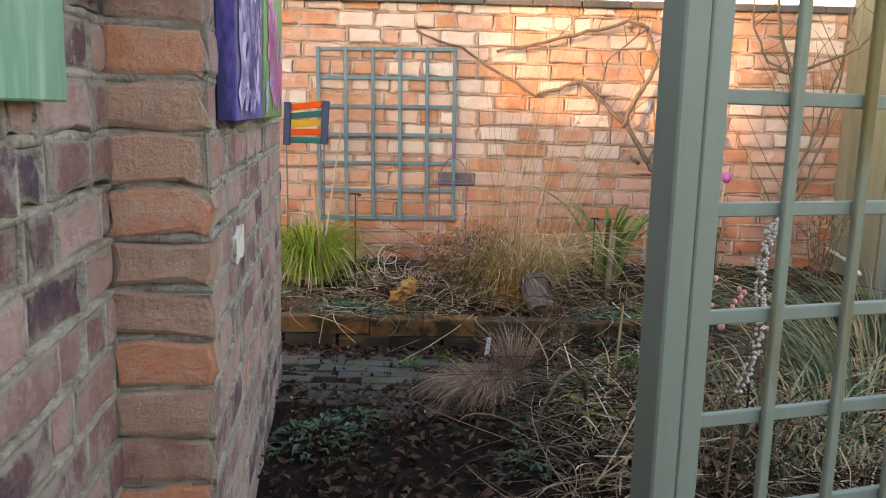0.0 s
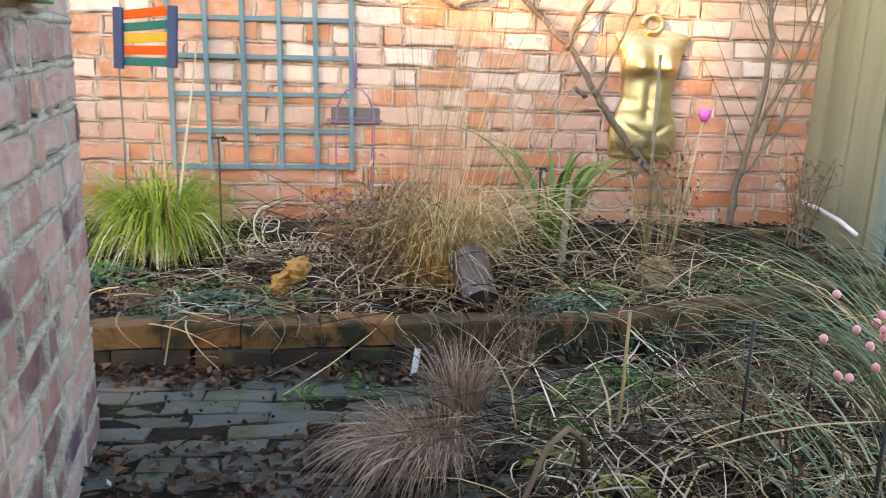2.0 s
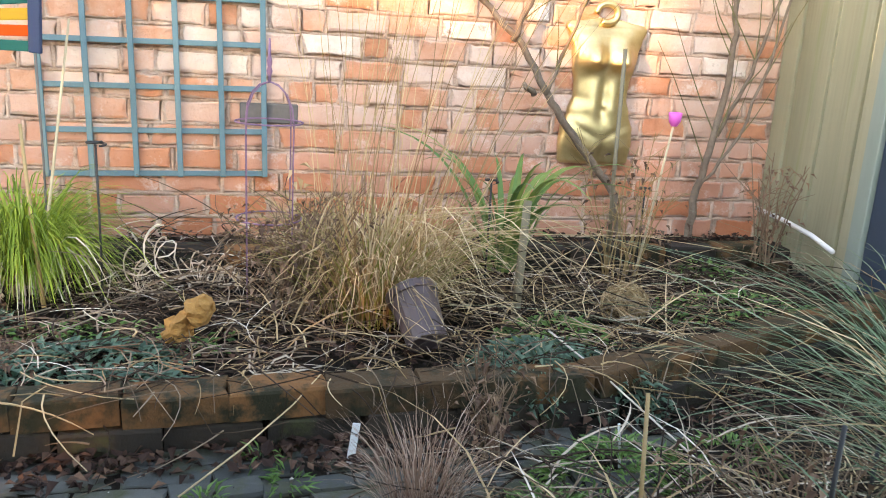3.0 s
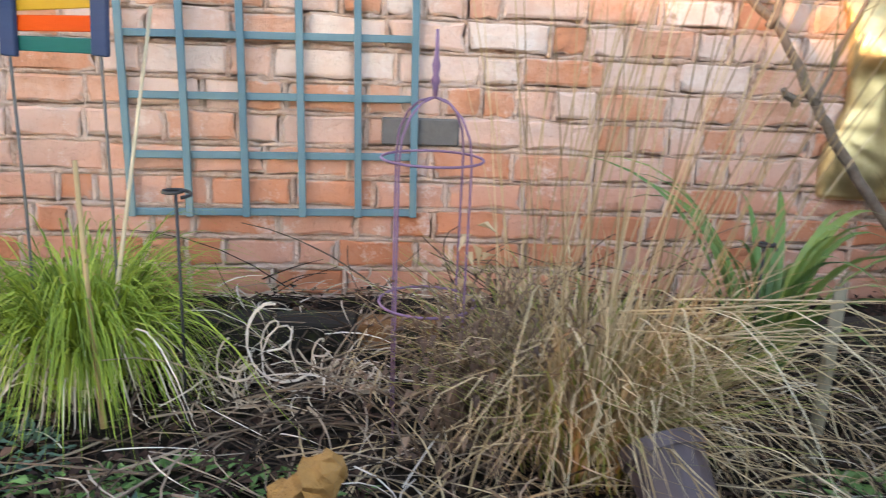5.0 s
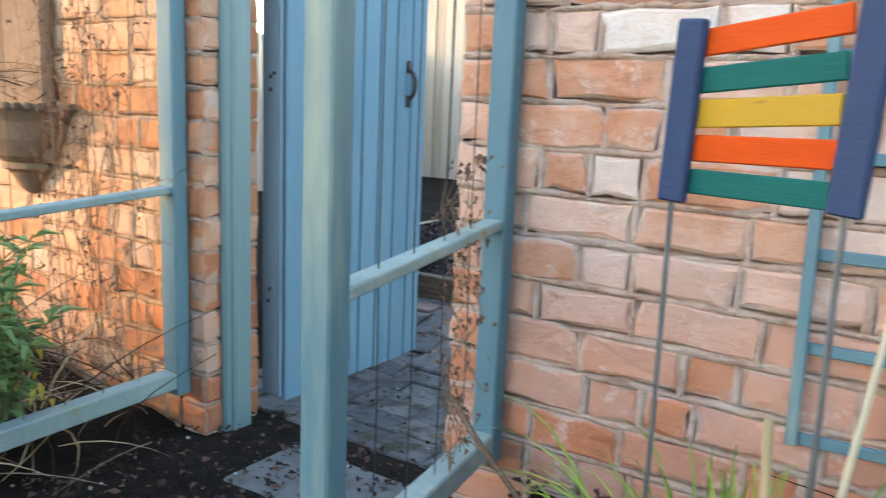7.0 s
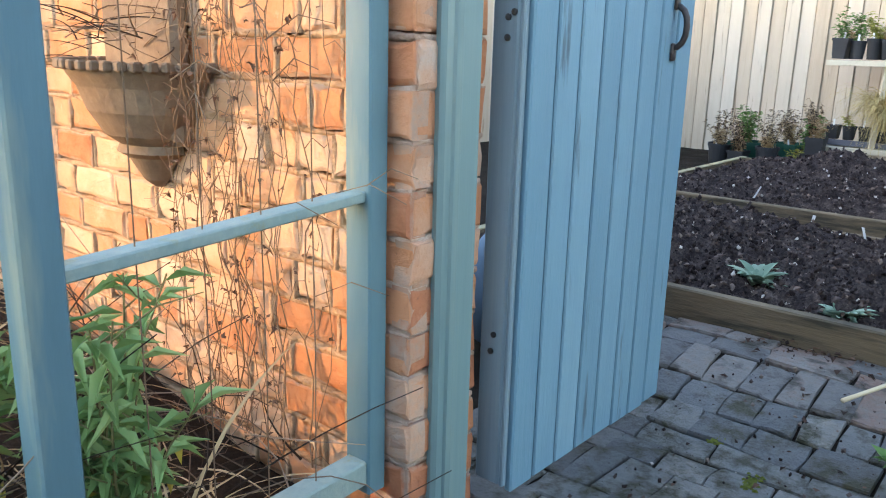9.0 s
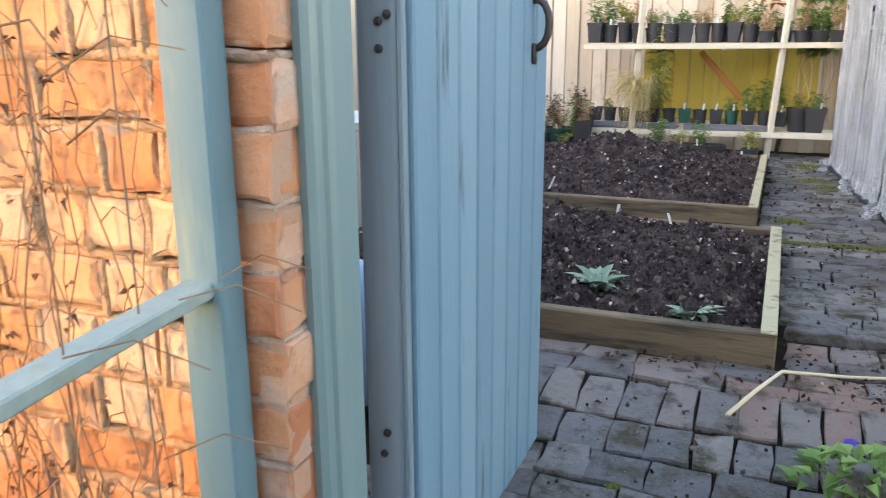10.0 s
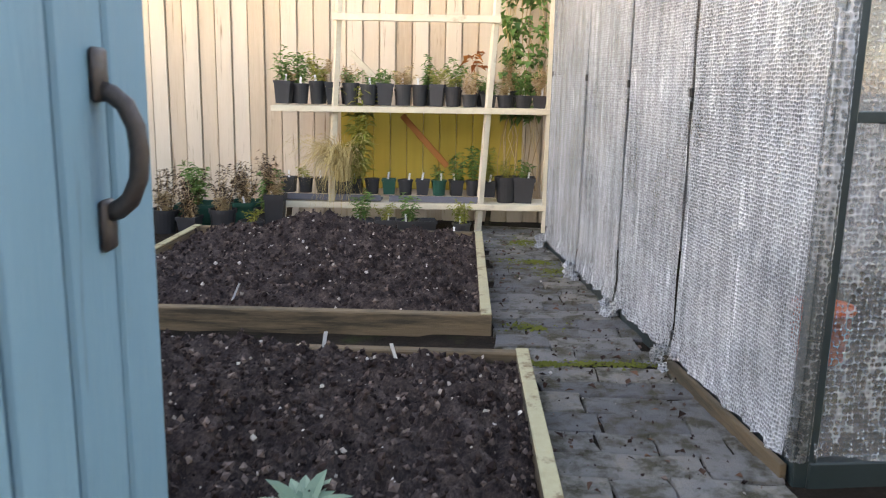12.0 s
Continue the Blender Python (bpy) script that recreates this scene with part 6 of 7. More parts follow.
solid("bleached_stems", s2, M_PALE, "pale curling dead stems and bindweed in the beds", "stems", kind="stuff")
solid("fallen_straw", s3, M_STRAW, "fallen straw-coloured grass in the beds", "straw", kind="stuff")
s = Soup()
litter(s, 4200, (-1.2, 2.4, 3.6, 5.15), 0.034, 41)
litter(s, 5200, (-0.6, 2.0, 1.2, 3.0), 0.034, 42)
litter(s, 900, (-1.2, 2.0, 3.42, 3.66), 0.034, 47)
litter(s, 500, (-0.75, 0.6, 3.34, 3.5), 0.034, 43)
litter(s, 1500, (-2.6, -1.0, 3.4, 5.45), 0.026, 44)
litter(s, 90, (-2.3, -1.2, 5.6, 7.2), 0.022, 45)
litter(s, 170, (-2.36, -1.0, 6.62, 6.80), 0.022, 48)
litter(s, 90, (-1.80, -1.2, 6.8, 7.2), 0.022, 49)
litter(s, 160, (-1.9, -1.3, 7.2, 11.4), 0.03, 46)
solid("leaf_litter", s, M_LITTER, "dark dead leaves scattered over earth and path", "leaves", kind="stuff")

# curled white bindweed loops by the lime grass
s = Soup()
r = random.Random(51)
for c in ((-0.40, 4.42, 0.22), (-0.22, 4.55, 0.20), (0.02, 3.72, 0.12), (-0.33, 4.5, 0.26), (1.20, 4.05, 0.10), (-0.12, 4.5, 0.16)):
    for q in range(4):
        a0, w = r.uniform(0, 6), r.uniform(0.02, 0.06)
        pts = [(c[0] + w * math.cos(a0 + u) + 0.012 * u, c[1] + 0.4 * w * math.sin(a0 + u * 1.2), c[2] - 0.02 * u + w * math.sin(a0 + u)) for u in np.linspace(0, r.uniform(4, 8), 12)]
        s.tube([(p[0], p[1], max(p[2], 0.10)) for p in pts], 0.0030, 0.0018, 5, False)
solid("bindweed", s, M_PALE, "pale curling dead bindweed stems", "stems", kind="stuff")

# dead shrub by the wall's end, dark seed-head stems before the obelisk
for name, lab, base, n, h, sp_, mat, rad, sd in (
        ("dead_shrub", "small twiggy brown dead shrub over the kerb", (-0.68, 4.00, 0.05), 60, 0.06, 0.18, M_TWIG, 0.0026, 61),
        ("dead_perennial", "dark dead perennial stems with withered leaves", (0.12, 4.24, 0.08), 60, 0.38, 0.26, M_TWIG, 0.003, 62),
        ("dead_perennial", "reddish dead stems behind the sedge", (0.52, 3.34, 0.0), 16, 0.30, 0.10, M_TWIG, 0.003, 63),
        ("dead_perennial", "brown dead stems in the middle border", (0.95, 2.75, 0.03), 26, 0.30, 0.30, M_TWIG, 0.0026, 64),
        ("dead_perennial", "brown dead stems beneath the torso", (1.42, 4.5, 0.1), 20, 0.55, 0.24, M_BAMBOO, 0.0034, 65),
        ("dead_perennial", "thin bare stems beside the fence", (2.22, 4.7, 0.1), 14, 0.50, 0.14, M_TWIG, 0.004, 66),
        ("dead_perennial", "dead stems with seed heads in the near border", (0.75, 2.1, 0.03), 30, 0.34, 0.34, M_STRAWDARK, 0.0026, 67)):
    s, s2 = Soup(), Soup()
    shoots(s, s2, base, n, h, sp_, rad, sd, 0.0, 4)
    r = random.Random(sd)
    for k in range(n * 5):
        a = r.uniform(0, 6)
        q = sp_ * r.random()
        s2.leaf((base[0] + q * math.cos(a), base[1] + q * math.sin(a), base[2] + h * r.uniform(0.15, 0.9)), (math.cos(a), math.sin(a), r.uniform(-1, 0.4)), (0, 0, 1), r.uniform(0.012, 0.036), 0.016, 0.6)
    plant(name, lab, "plant", [("growth", s, mat, ""), ("withered_leaves", s2, M_DRYLEAF, "")])
cane("fallen_stalk", [(0.80, 3.70, 0.20), (0.90, 3.54, 0.13), (0.99, 3.2, 0.06), (1.04, 2.88, 0.03), (1.06, 2.6, 0.06)], 0.0030, 0.002, M_PALE, "long bleached stalk lying across the border", "stalk")
cane("fallen_stalk", [(-0.18, 3.28, 0.012), (-0.05, 3.38, 0.06), (0.07, 3.47, 0.12), (0.15, 3.55, 0.17)], 0.0024, 0.0016, M_STRAW, "thin straw stalk leaning over the kerb", "stalk")
s = Soup()
r = random.Random(71)
for k in range(150):
    a, b = r.uniform(0, 6.3), r.uniform(-1, 1)
    ax = Vector((r.uniform(-1, 1), r.uniform(-1, 1), r.uniform(-1, 1))).normalized()
    o = ax.orthogonal().normalized()
    p2 = ax.cross(o)
    q = r.uniform(0.05, 0.085)
    pts = [Vector((1.27, 4.15, 0.11)) + (o * math.cos(a + u) + p2 * math.sin(a + u)) * q * Vector((1.25, 1, 0.85)).length / 1.75 + ax * r.uniform(-0.02, 0.02) for u in np.linspace(0, 2.4, 6)]
    s.tube(pts, 0.0016, 0.001, 4, False)
solid("straw_ball", s, M_STRAW, "round nest-like ball of dry grass in the bed", "straw")

# ---- climbers and shrubs against the wall ----
def limb(soup, pts, r0, r1, seed, kids=0, spread=0.25, up=0.3, twig=None, n=8):
    r = random.Random(seed)
    fine = []
    for i in range(len(pts) - 1):
        for k in range(4):
            p = Vector(pts[i]).lerp(Vector(pts[i + 1]), k / 4)
            fine.append(p + Vector((r.uniform(-1, 1), r.uniform(-0.5, 0.5), r.uniform(-1, 1))) * 0.008)
    fine.append(Vector(pts[-1]))
    soup.tube(fine, r0, r1, n)
    for k in range(kids):
        p = r.choice(fine[1:])
        a = r.uniform(-math.pi, 0)
        l = spread * r.uniform(0.4, 1.2)
        e = [p]
        for j in range(3):
            e.append(e[-1] + Vector((math.cos(a) * l / 3, r.uniform(-0.03, 0.0), up * l / 3 + r.uniform(-0.03, 0.05))))
        if all(q.y < WALL_Y - 0.012 for q in e):
            (twig or soup).tube(e, 0.0035, 0.0012, 5, False)


ros = thing("climbing_rose", "old climbing rose with bare lichened branches on the wall", "climber")
s, s2 = Soup(), Soup()
s = Soup()
limb(s, [(1.70, 5.06, 0.10), (1.64, 5.08, 0.33), (1.45, 5.07, 0.56), (1.30, 5.05, 0.72), (1.26, 5.05, 0.78)], 0.019, 0.017, 1)
part("branch", s, M_BARK, ros, "", True)
s = Soup()
limb(s, [(1.26, 5.05, 0.78), (1.14, 5.09, 0.98), (1.00, 5.13, 1.13), (0.83, 5.15, 1.27), (0.70, 5.15, 1.22), (0.55, 5.17, 1.18), (0.30, 5.17, 1.32), (0.08, 5.17, 1.46), (-0.2, 5.17, 1.55)], 0.016, 0.006, 2, 6, 0.2, 0.6, s2)
part("branch", s, M_BARK, ros, "", True)
s = Soup()
limb(s, [(1.10, 5.09, 1.00), (1.16, 5.1, 1.15), (1.26, 5.12, 1.30), (1.29, 5.13, 1.42), (1.22, 5.14, 1.60), (1.10, 5.14, 1.64), (0.85, 5.14, 1.57), (0.60, 5.14, 1.50), (0.30, 5.15, 1.44)], 0.014, 0.010, 3, 10, 0.25, 0.8, s2)
part("branch", s, M_BARK, ros, "", True)
s = Soup()
limb(s, [(1.26, 5.05, 0.78), (1.32, 5.07, 0.95), (1.42, 5.08, 1.2), (1.46, 5.1, 1.5), (1.5, 5.1, 1.75)], 0.008, 0.005, 4, 4, 0.2, 1.2, s2)
part("branch", s, M_BARK, ros, "", True)
s = Soup()
limb(s, [(1.20, 5.06, 0.77), (1.14, 5.03, 0.82)], 0.014, 0.010, 5)
part("branch", s, M_BARK, ros, "", True)
s = Soup()
limb(s, [(1.22, 5.12, 1.6), (0.98, 5.12, 1.40), (0.95, 5.12, 1.2)], 0.006, 0.003, 6, 4, 0.2, 0.9, s2)
part("branch", s, M_BARK, ros, "", True)
tagged(part("twig_growth", s2, M_GREENTWIG, ros), kind="stuff")
shr = thing("wall_shrub", "bare upright shrub with grey trunks beside the fence", "shrub")
s, s2 = Soup(), Soup()
s = Soup()
limb(s, [(2.05, 5.07, 0.08), (2.06, 5.07, 0.3), (2.10, 5.06, 0.55), (2.14, 5.06, 0.85), (2.15, 5.06, 1.1), (2.10, 5.07, 1.35), (2.02, 5.08, 1.6), (1.98, 5.08, 1.8)], 0.020, 0.008, 11, 9, 0.35, 1.4, s2)
part("branch", s, M_BARK, shr, "", True)
s = Soup()
limb(s, [(2.12, 5.05, 0.62), (2.22, 5.04, 0.85), (2.30, 5.03, 1.1), (2.38, 5.03, 1.4), (2.42, 5.03, 1.75)], 0.010, 0.006, 12, 8, 0.4, 1.2, s2)
part("branch", s, M_BARK, shr, "", True)
s = Soup()
limb(s, [(2.08, 5.05, 0.40), (2.22, 5.02, 0.62), (2.30, 5.0, 0.95), (2.36, 4.98, 1.3), (2.40, 4.98, 1.7)], 0.008, 0.005, 13, 6, 0.3, 1.3, s2)
part("branch", s, M_BARK, shr, "", True)
s = Soup()
limb(s, [(2.10, 5.06, 1.36), (2.3, 5.0, 1.42), (2.42, 4.9, 1.50), (2.43, 4.7, 1.6)], 0.010, 0.006, 14, 6, 0.3, 0.8, s2)
part("branch", s, M_BARK, shr, "", True)
s = Soup()
limb(s, [(2.10, 5.06, 1.34), (1.95, 5.08, 1.42), (1.86, 5.1, 1.62), (1.84, 5.1, 1.8)], 0.009, 0.005, 15, 6, 0.25, 0.8, s2)
part("branch", s, M_BARK, shr, "", True)
tagged(part("twig_growth", s2, M_GREENTWIG, shr), kind="stuff")

# dried climber on the sunlit wall and on the frames
dc = thing("dead_climber", "dried brown climber with shrivelled leaves on wires", "climber")
s, s2 = Soup(), Soup()
r = random.Random(81)
for k in range(26):
    x, y = r.choice((-2.72, -2.78, -2.86, -3.0, -3.1)) + r.uniform(-0.05, 0.05), r.uniform(5.06, 5.16)
    z, pts = 0.05, []
    while z < 1.9:
        pts.append((x, y, z))
        x += r.uniform(-0.032, 0.032)
        y = min(5.165, max(4.98, y + r.uniform(-0.02, 0.02)))
        z += r.uniform(0.04, 0.10)
    s.tube(pts, r.uniform(0.0008, 0.0020), 0.0007, 4, False)
    for p in pts:
        if r.random() < 0.38:
            c = Vector(p) + Vector((r.uniform(-0.025, 0.025), r.uniform(-0.02, 0.0), r.uniform(-0.03, 0.01)))
            for _ in range(r.choice((2, 3, 4))):
                a = r.uniform(0, 6.3)
                l = r.uniform(0.007, 0.017)
                s2.leaf(c, (math.cos(a), math.sin(a), r.uniform(-1.2, 0.5)), (r.uniform(-1, 1), r.uniform(-1, 1), 1), l, l * r.uniform(0.5, 0.9), r.uniform(-0.9, 1.4))
        if r.random() < 0.4:
            a = r.uniform(0, 6.3)
            e = Vector(p) + Vector((math.cos(a) * 0.10, -abs(math.sin(a)) * 0.06, r.uniform(-0.06, 0.06)))
            s.tube([p, Vector(p).lerp(e, 0.35) + Vector((0, 0, 0.018)), Vector(p).lerp(e, 0.7) + Vector((0.008, 0, -0.006)), e], 0.0011, 0.0006, 4, False)
for k in range(14):
    p = Vector((-2.50, r.uniform(4.7, 5.1), r.uniform(0.5, 1.2)))
    a = r.uniform(-0.6, 0.6)
    e = p + Vector((math.cos(a) * 0.16, math.sin(a) * 0.1, r.uniform(-0.08, 0.1)))
    s.tube([p, p.lerp(e, 0.5) + Vector((0, 0, 0.025)), e], 0.0014, 0.0007, 4, False)
part("growth", s, M_TWIG, dc)
part("shrivelled_leaves", s2, M_DRYLEAF, dc)
dc2 = thing("dead_climber", "few dried vine stems with black leaves on the wire frame", "climber")
s2 = Soup()
for k in range(7):
    y = r.uniform(4.85, 5.13)
    pts = [(-1.43 + r.uniform(-0.03, 0.04), y + r.uniform(-0.03, 0.03), z) for z in (0.2, 0.28, 0.36, 0.44, 0.52, 0.60, 0.68, 0.76, 0.85)]
    s = Soup()
    s.tube(pts, 0.0014, 0.0008, 4, False)
    part("vine", s, M_TWIG, dc2)
    for p in pts[1:]:
        for q in range(3):
            a = r.uniform(0, 6.3)
            c = Vector(p) + Vector((r.uniform(-0.02, 0.04), r.uniform(-0.02, 0.02), r.uniform(-0.02, 0.02)))
            s2.leaf(c, (math.cos(a), math.sin(a), r.uniform(-1, 0.3)), (r.uniform(-1, 1), r.uniform(-1, 1), 1), r.uniform(0.008, 0.020), 0.012, 0.8)
s = Soup()
s.tube([(-1.42, 4.95, 0.36), (-1.30, 4.85, 0.34), (-1.16, 4.82, 0.24), (-1.05, 4.8, 0.16)], 0.007, 0.004, 6)
part("vine", s, M_TWIG, dc2, "thick brown runner")
tagged(part("shrivelled_leaves", s2, M_DRYLEAF, dc2), kind="stuff")

# wall planter with a tall back
wp = thing("wall_planter", "brown half-round wall planter with a tall back plate", "planter")
s = Soup()
rows = [(0.875, 0.30, 0.24), (0.868, 0.31, 0.25), (0.845, 0.29, 0.235), (0.82, 0.265, 0.215), (0.76, 0.235, 0.19), (0.70, 0.175, 0.15), (0.675, 0.13, 0.11), (0.655, 0.14, 0.12), (0.64, 0.10, 0.09), (0.58, 0.045, 0.05), (0.56, 0.02, 0.02)]
n = 18
for z, w, d in rows:
    s.v += [(-math.cos(math.pi * i / n) * w, -math.sin(math.pi * i / n) * d, z) for i in range(n + 1)]
s.f = [(j * (n + 1) + i, (j + 1) * (n + 1) + i, (j + 1) * (n + 1) + i + 1, j * (n + 1) + i + 1) for j in range(len(rows) - 1) for i in range(n)] + [tuple(range(n + 1)), tuple((len(rows) - 1) * (n + 1) + i for i in range(n + 1))[::-1]]
w_ = part("bowl", s, M_STONE, wp)
w_.matrix_basis = pose(-3.37, WALL_Y - 0.012, 0.02) @ Matrix.Diagonal((0.84, 0.84, 1, 1))
s = Soup()
s.box((-3.54, WALL_Y - 0.06, 0.70), (-3.20, WALL_Y - 0.013, 1.62), None, 0.015)
part("back_plate", s, M_STONE, wp)
s = Soup()
for k in range(21):
    a = math.pi * k / 20
    s.box((-0.012, -0.012, -0.012), (0.012, 0.012, 0.012), pose(-3.37 - math.cos(a) * 0.256, WALL_Y - 0.02 - math.sin(a) * 0.205, 0.893), 0.004)
part("rim_moulding", s, M_STONE, wp)
s = Soup()
tangle(s, 50, (-3.6, -3.2, 5.02, 5.15), lambda x, y: 0.90, 0.25, 0.002, 83, 0.6)
solid("dry_twigs", s, M_STRAWDARK, "dry twigs left in the wall planter", "twigs", kind="stuff")

# wallflowers and dead growth at the foot of the sunlit wall
for x, y, n, h, sd in ((-2.66, 4.66, 16, 0.52, 91), (-2.86, 4.42, 20, 0.60, 92), (-2.66, 4.30, 12, 0.40, 93), (-3.1, 4.35, 16, 0.5, 94)):
    s, s2, s3 = Soup(), Soup(), Soup()
    shoots(s, s2, (x, y, 0.04), n, h, 0.16, 0.004, sd, 0.085, 2)
    r = random.Random(sd)
    for k in range(n):
        a = r.uniform(0, 6.3)
        s3.leaf((x + r.uniform(-0.12, 0.12), y + r.uniform(-0.12, 0.12), 0.04 + h * r.uniform(0.1, 0.5)), (math.cos(a), math.sin(a), -0.6), (0, 0, 1), 0.055, 0.018, 0.4)
    plant("wallflower", "bushy green wallflower with some yellowed leaves", "plant", [("growth", s, M_GREENTWIG, ""), ("leaves", s2, M_WALLFLOWER, ""), ("yellow_leaves", s3, M_YELLOWLEAF, "yellowed lower leaves")], "wallflowers")
s, s2 = Soup(), Soup()
tangle(s, 420, (-4.4, -2.55, 4.2, 5.15), land, 0.42, 0.0024, 95, 1.3)
tangle(s2, 260, (-4.4, -2.55, 4.2, 5.15), land, 0.36, 0.0036, 96, 1.0, False)
solid("dead_growth", s, M_STRAWDARK, "tangle of brown dead stems below the sunlit wall", "stems", kind="stuff")
solid("dead_growth_straw", s2, M_STRAW, "straw-coloured dead growth below the sunlit wall", "stems", kind="stuff")
s = Soup()
leaf_mound(s, (-2.58, 4.18), 30, 0.12, 0.1, 0.12, 0.10, 97, 0.5, 0.0)
plant("leafy_weed", "large grey-green leaves at the path's edge", "plant", [("leaves", s, M_SILVER, "")])
s = Soup()
s.box((-4.9, WALL_Y - 0.07, 1.27), (-4.78, WALL_Y - 0.03, 1.40), None, 0.01)
solid("yellow_ornament", s, M_MUSTARD, "small mustard yellow wall ornament above the trellis", "ornament")
s = Soup()
s.lathe([(0.026, -0.02), (0.028, 0.12), (0.022, 0.125), (0.021, 0.08)], pose(-1.40, 4.25, 0), 10)
solid("cut_post", s, M_STAKE, "short sawn-off post beside the frame", "post")

# ---- far yard: shelves, pots and seedlings ----
shelf = thing("plant_shelves", "home-made staging of bleached battens with two shelves", "shelves")
for p, q, w, h, lab in (((-3.06, 11.30, -0.05), (-2.985, 11.34, 1.66), 0.045, 0.04, "front_post"), ((-1.965, 11.30, -0.05), (-1.865, 11.34, 1.68), 0.045, 0.04, "front_post"),
                        ((-1.475, 11.28, -0.05), (-1.475, 11.30, 1.75), 0.04, 0.04, "front_post")):
    part(lab, bar(p, q, w, h, 0.003), M_BATTEN, shelf)
part("top_rail", bar((-3.03, 11.30, 1.53), (-1.84, 11.30, 1.53), 0.03, 0.05, 0.003), M_BATTEN, shelf)
for z, x0 in ((0.895, -3.47), (0.20, -3.47)):
    for k in range(3):
        part("shelf_board", bar((x0, 11.34 + 0.115 * k, z), (-1.46, 11.34 + 0.115 * k, z + 0.012), 0.11, 0.022, 0.002), M_BATTEN, shelf)
    part("shelf_edge", bar((x0, 11.270, z - 0.01), (-1.46, 11.270, z + 0.002), 0.022, 0.042, 0.002), M_BATTEN, shelf)
for x in (-3.42, -1.98, -1.90):
    part("leg", bar((x, 11.5, -0.05), (x + 0.03, 11.5, 0.19), 0.035, 0.035, 0.002), M_SLEEPER, shelf)
part("brace", bar((-2.55, 11.6, 0.84), (-2.20, 11.6, 0.46), 0.02, 0.045, 0.002), M_RUST, shelf, "reddish diagonal brace")
part("brace", bar((-2.95, 11.6, 1.30), (-2.62, 11.6, 0.98), 0.02, 0.04, 0.002), M_BATTEN, shelf)

def seedling(x, y, z, radius, height, mat, grow, square, seed, dead=False):
    """A nursery pot with its compost and what grows in it."""
    r = random.Random(seed)
    p = thing("nursery_pot", {True: "square", False: "round"}[square] + " " + {M_POTBLACK.name: "black", M_POTGREEN.name: "green"}[mat.name] + " plastic nursery pot " + {"tall": "with a leafy seedling", "low": "with low seedlings", "dry": "with dry straw-like growth", "none": "of bare compost"}[grow],
              "pot", "nursery pots")
    m = pose(x, y, z, 0, r.uniform(-2, 2), r.uniform(-12, 12))
    s = pot_mesh(radius * (1.3 if square else 1), height, square)
    s.v = [tuple(m @ Vector(v)) for v in s.v]
    part("body", s, mat, p)
    s = Soup()
    s.lathe([(radius * 0.3, height * 0.80), (radius * 0.86, height * 0.80), (radius * 0.2, height * 0.86)], m, 10)
    part("compost", s, M_SOIL, p)
    top = m @ Vector((0, 0, height * 0.85))
    if grow != "none":
        a, b = Soup(), Soup()
        hh = {"tall": 0.20, "low": 0.11, "dry": 0.18}[grow] * r.uniform(0.7, 1.3)
        shoots(a, b, top, {"tall": 9, "low": 9, "dry": 14}[grow], hh, 0.09, 0.0018, seed, {"tall": 0.045, "low": 0.032, "dry": 0.03}[grow], 1)
        if a.v:
            part("growth", a, M_STRAW if grow == "dry" else M_GREENTWIG, p)
        if b.v:
            part("leaves", b, M_STRAW if grow == "dry" else r.choice((M_GREEN, M_GREEN, M_YELLOWGREEN)), p)
    if r.random() < 0.6:
        s = Soup()
        s.box((-0.008, -0.001, 0), (0.007, 0.001, 0.10), pose(top.x + r.uniform(-0.4, 0.4) * radius, top.y - 0.3 * radius, top.z - 0.03, r.uniform(-12, 12), r.uniform(-15, 15), r.uniform(-20, 20)), 0.0005)
        part("label", s, M_LABEL, p, "white plastic label")
    return p


r = random.Random(101)
grows = ["tall", "tall", "tall", "none", "low", "low", "low", "dry", "none", "low", "low", "dry", "low", "dry", "tall", "dry"]
for i in range(16):
    x = -3.40 + 0.124 * i + r.uniform(-0.01, 0.01)
    seedling(x, 11.36 + r.uniform(0, 0.05), 0.918, r.uniform(0.060, 0.070), r.uniform(0.14, 0.165) if i < 11 else 0.09, M_POTBLACK, grows[i], i % 3 == 0, 110 + i)
for i in range(9):
    seedling(-3.35 + 0.2 * i, 11.50, 0.918, 0.055, 0.12, M_POTBLACK, r.choice(("dry", "low", "tall")), False, 140 + i)
for i in range(15):
    x = -3.38 + 0.125 * i
    seedling(x, 11.40 + r.uniform(0, 0.04), 0.262 if i < 13 else 0.224, 0.058 if i < 13 else 0.09, 0.115 if i < 13 else 0.19, M_POTGREEN if i in (6, 9) else M_POTBLACK, ["none", "low", "none", "none", "low", "none", "none", "none", "none", "low", "tall", "tall", "tall", "low", "tall"][i], i % 2 == 0, 160 + i)
for x0, x1 in ((-3.42, -2.68), (-2.62, -1.95)):
    t = thing("seed_tray", "long grey plastic tray under the pots", "tray", "seed trays")
    s = Soup()
    s.box((x0, 11.30, 0.222), (x1, 11.31, 0.268), None, 0.002)
    s.box((x0, 11.31, 0.222), (x1, 11.50, 0.230))
    part("tray", s, M_TRAY, t)
for i, x in enumerate((-2.78, -2.62, -2.46, -2.34)):
    seedling(x, 11.0 + 0.03 * (i % 2), -0.01, 0.085, 0.15, M_POTBLACK, ("tall", "low", "tall", "none")[i], i % 2 == 1, 190 + i)
for i, x in enumerate((-2.26, -2.12)):
    seedling(x, 10.96, -0.01, 0.065, 0.055, M_POTGREEN, "none", True, 196 + i)
seedling(-2.08, 11.12, -0.01, 0.07, 0.12, M_POTBLACK, "tall", False, 199)
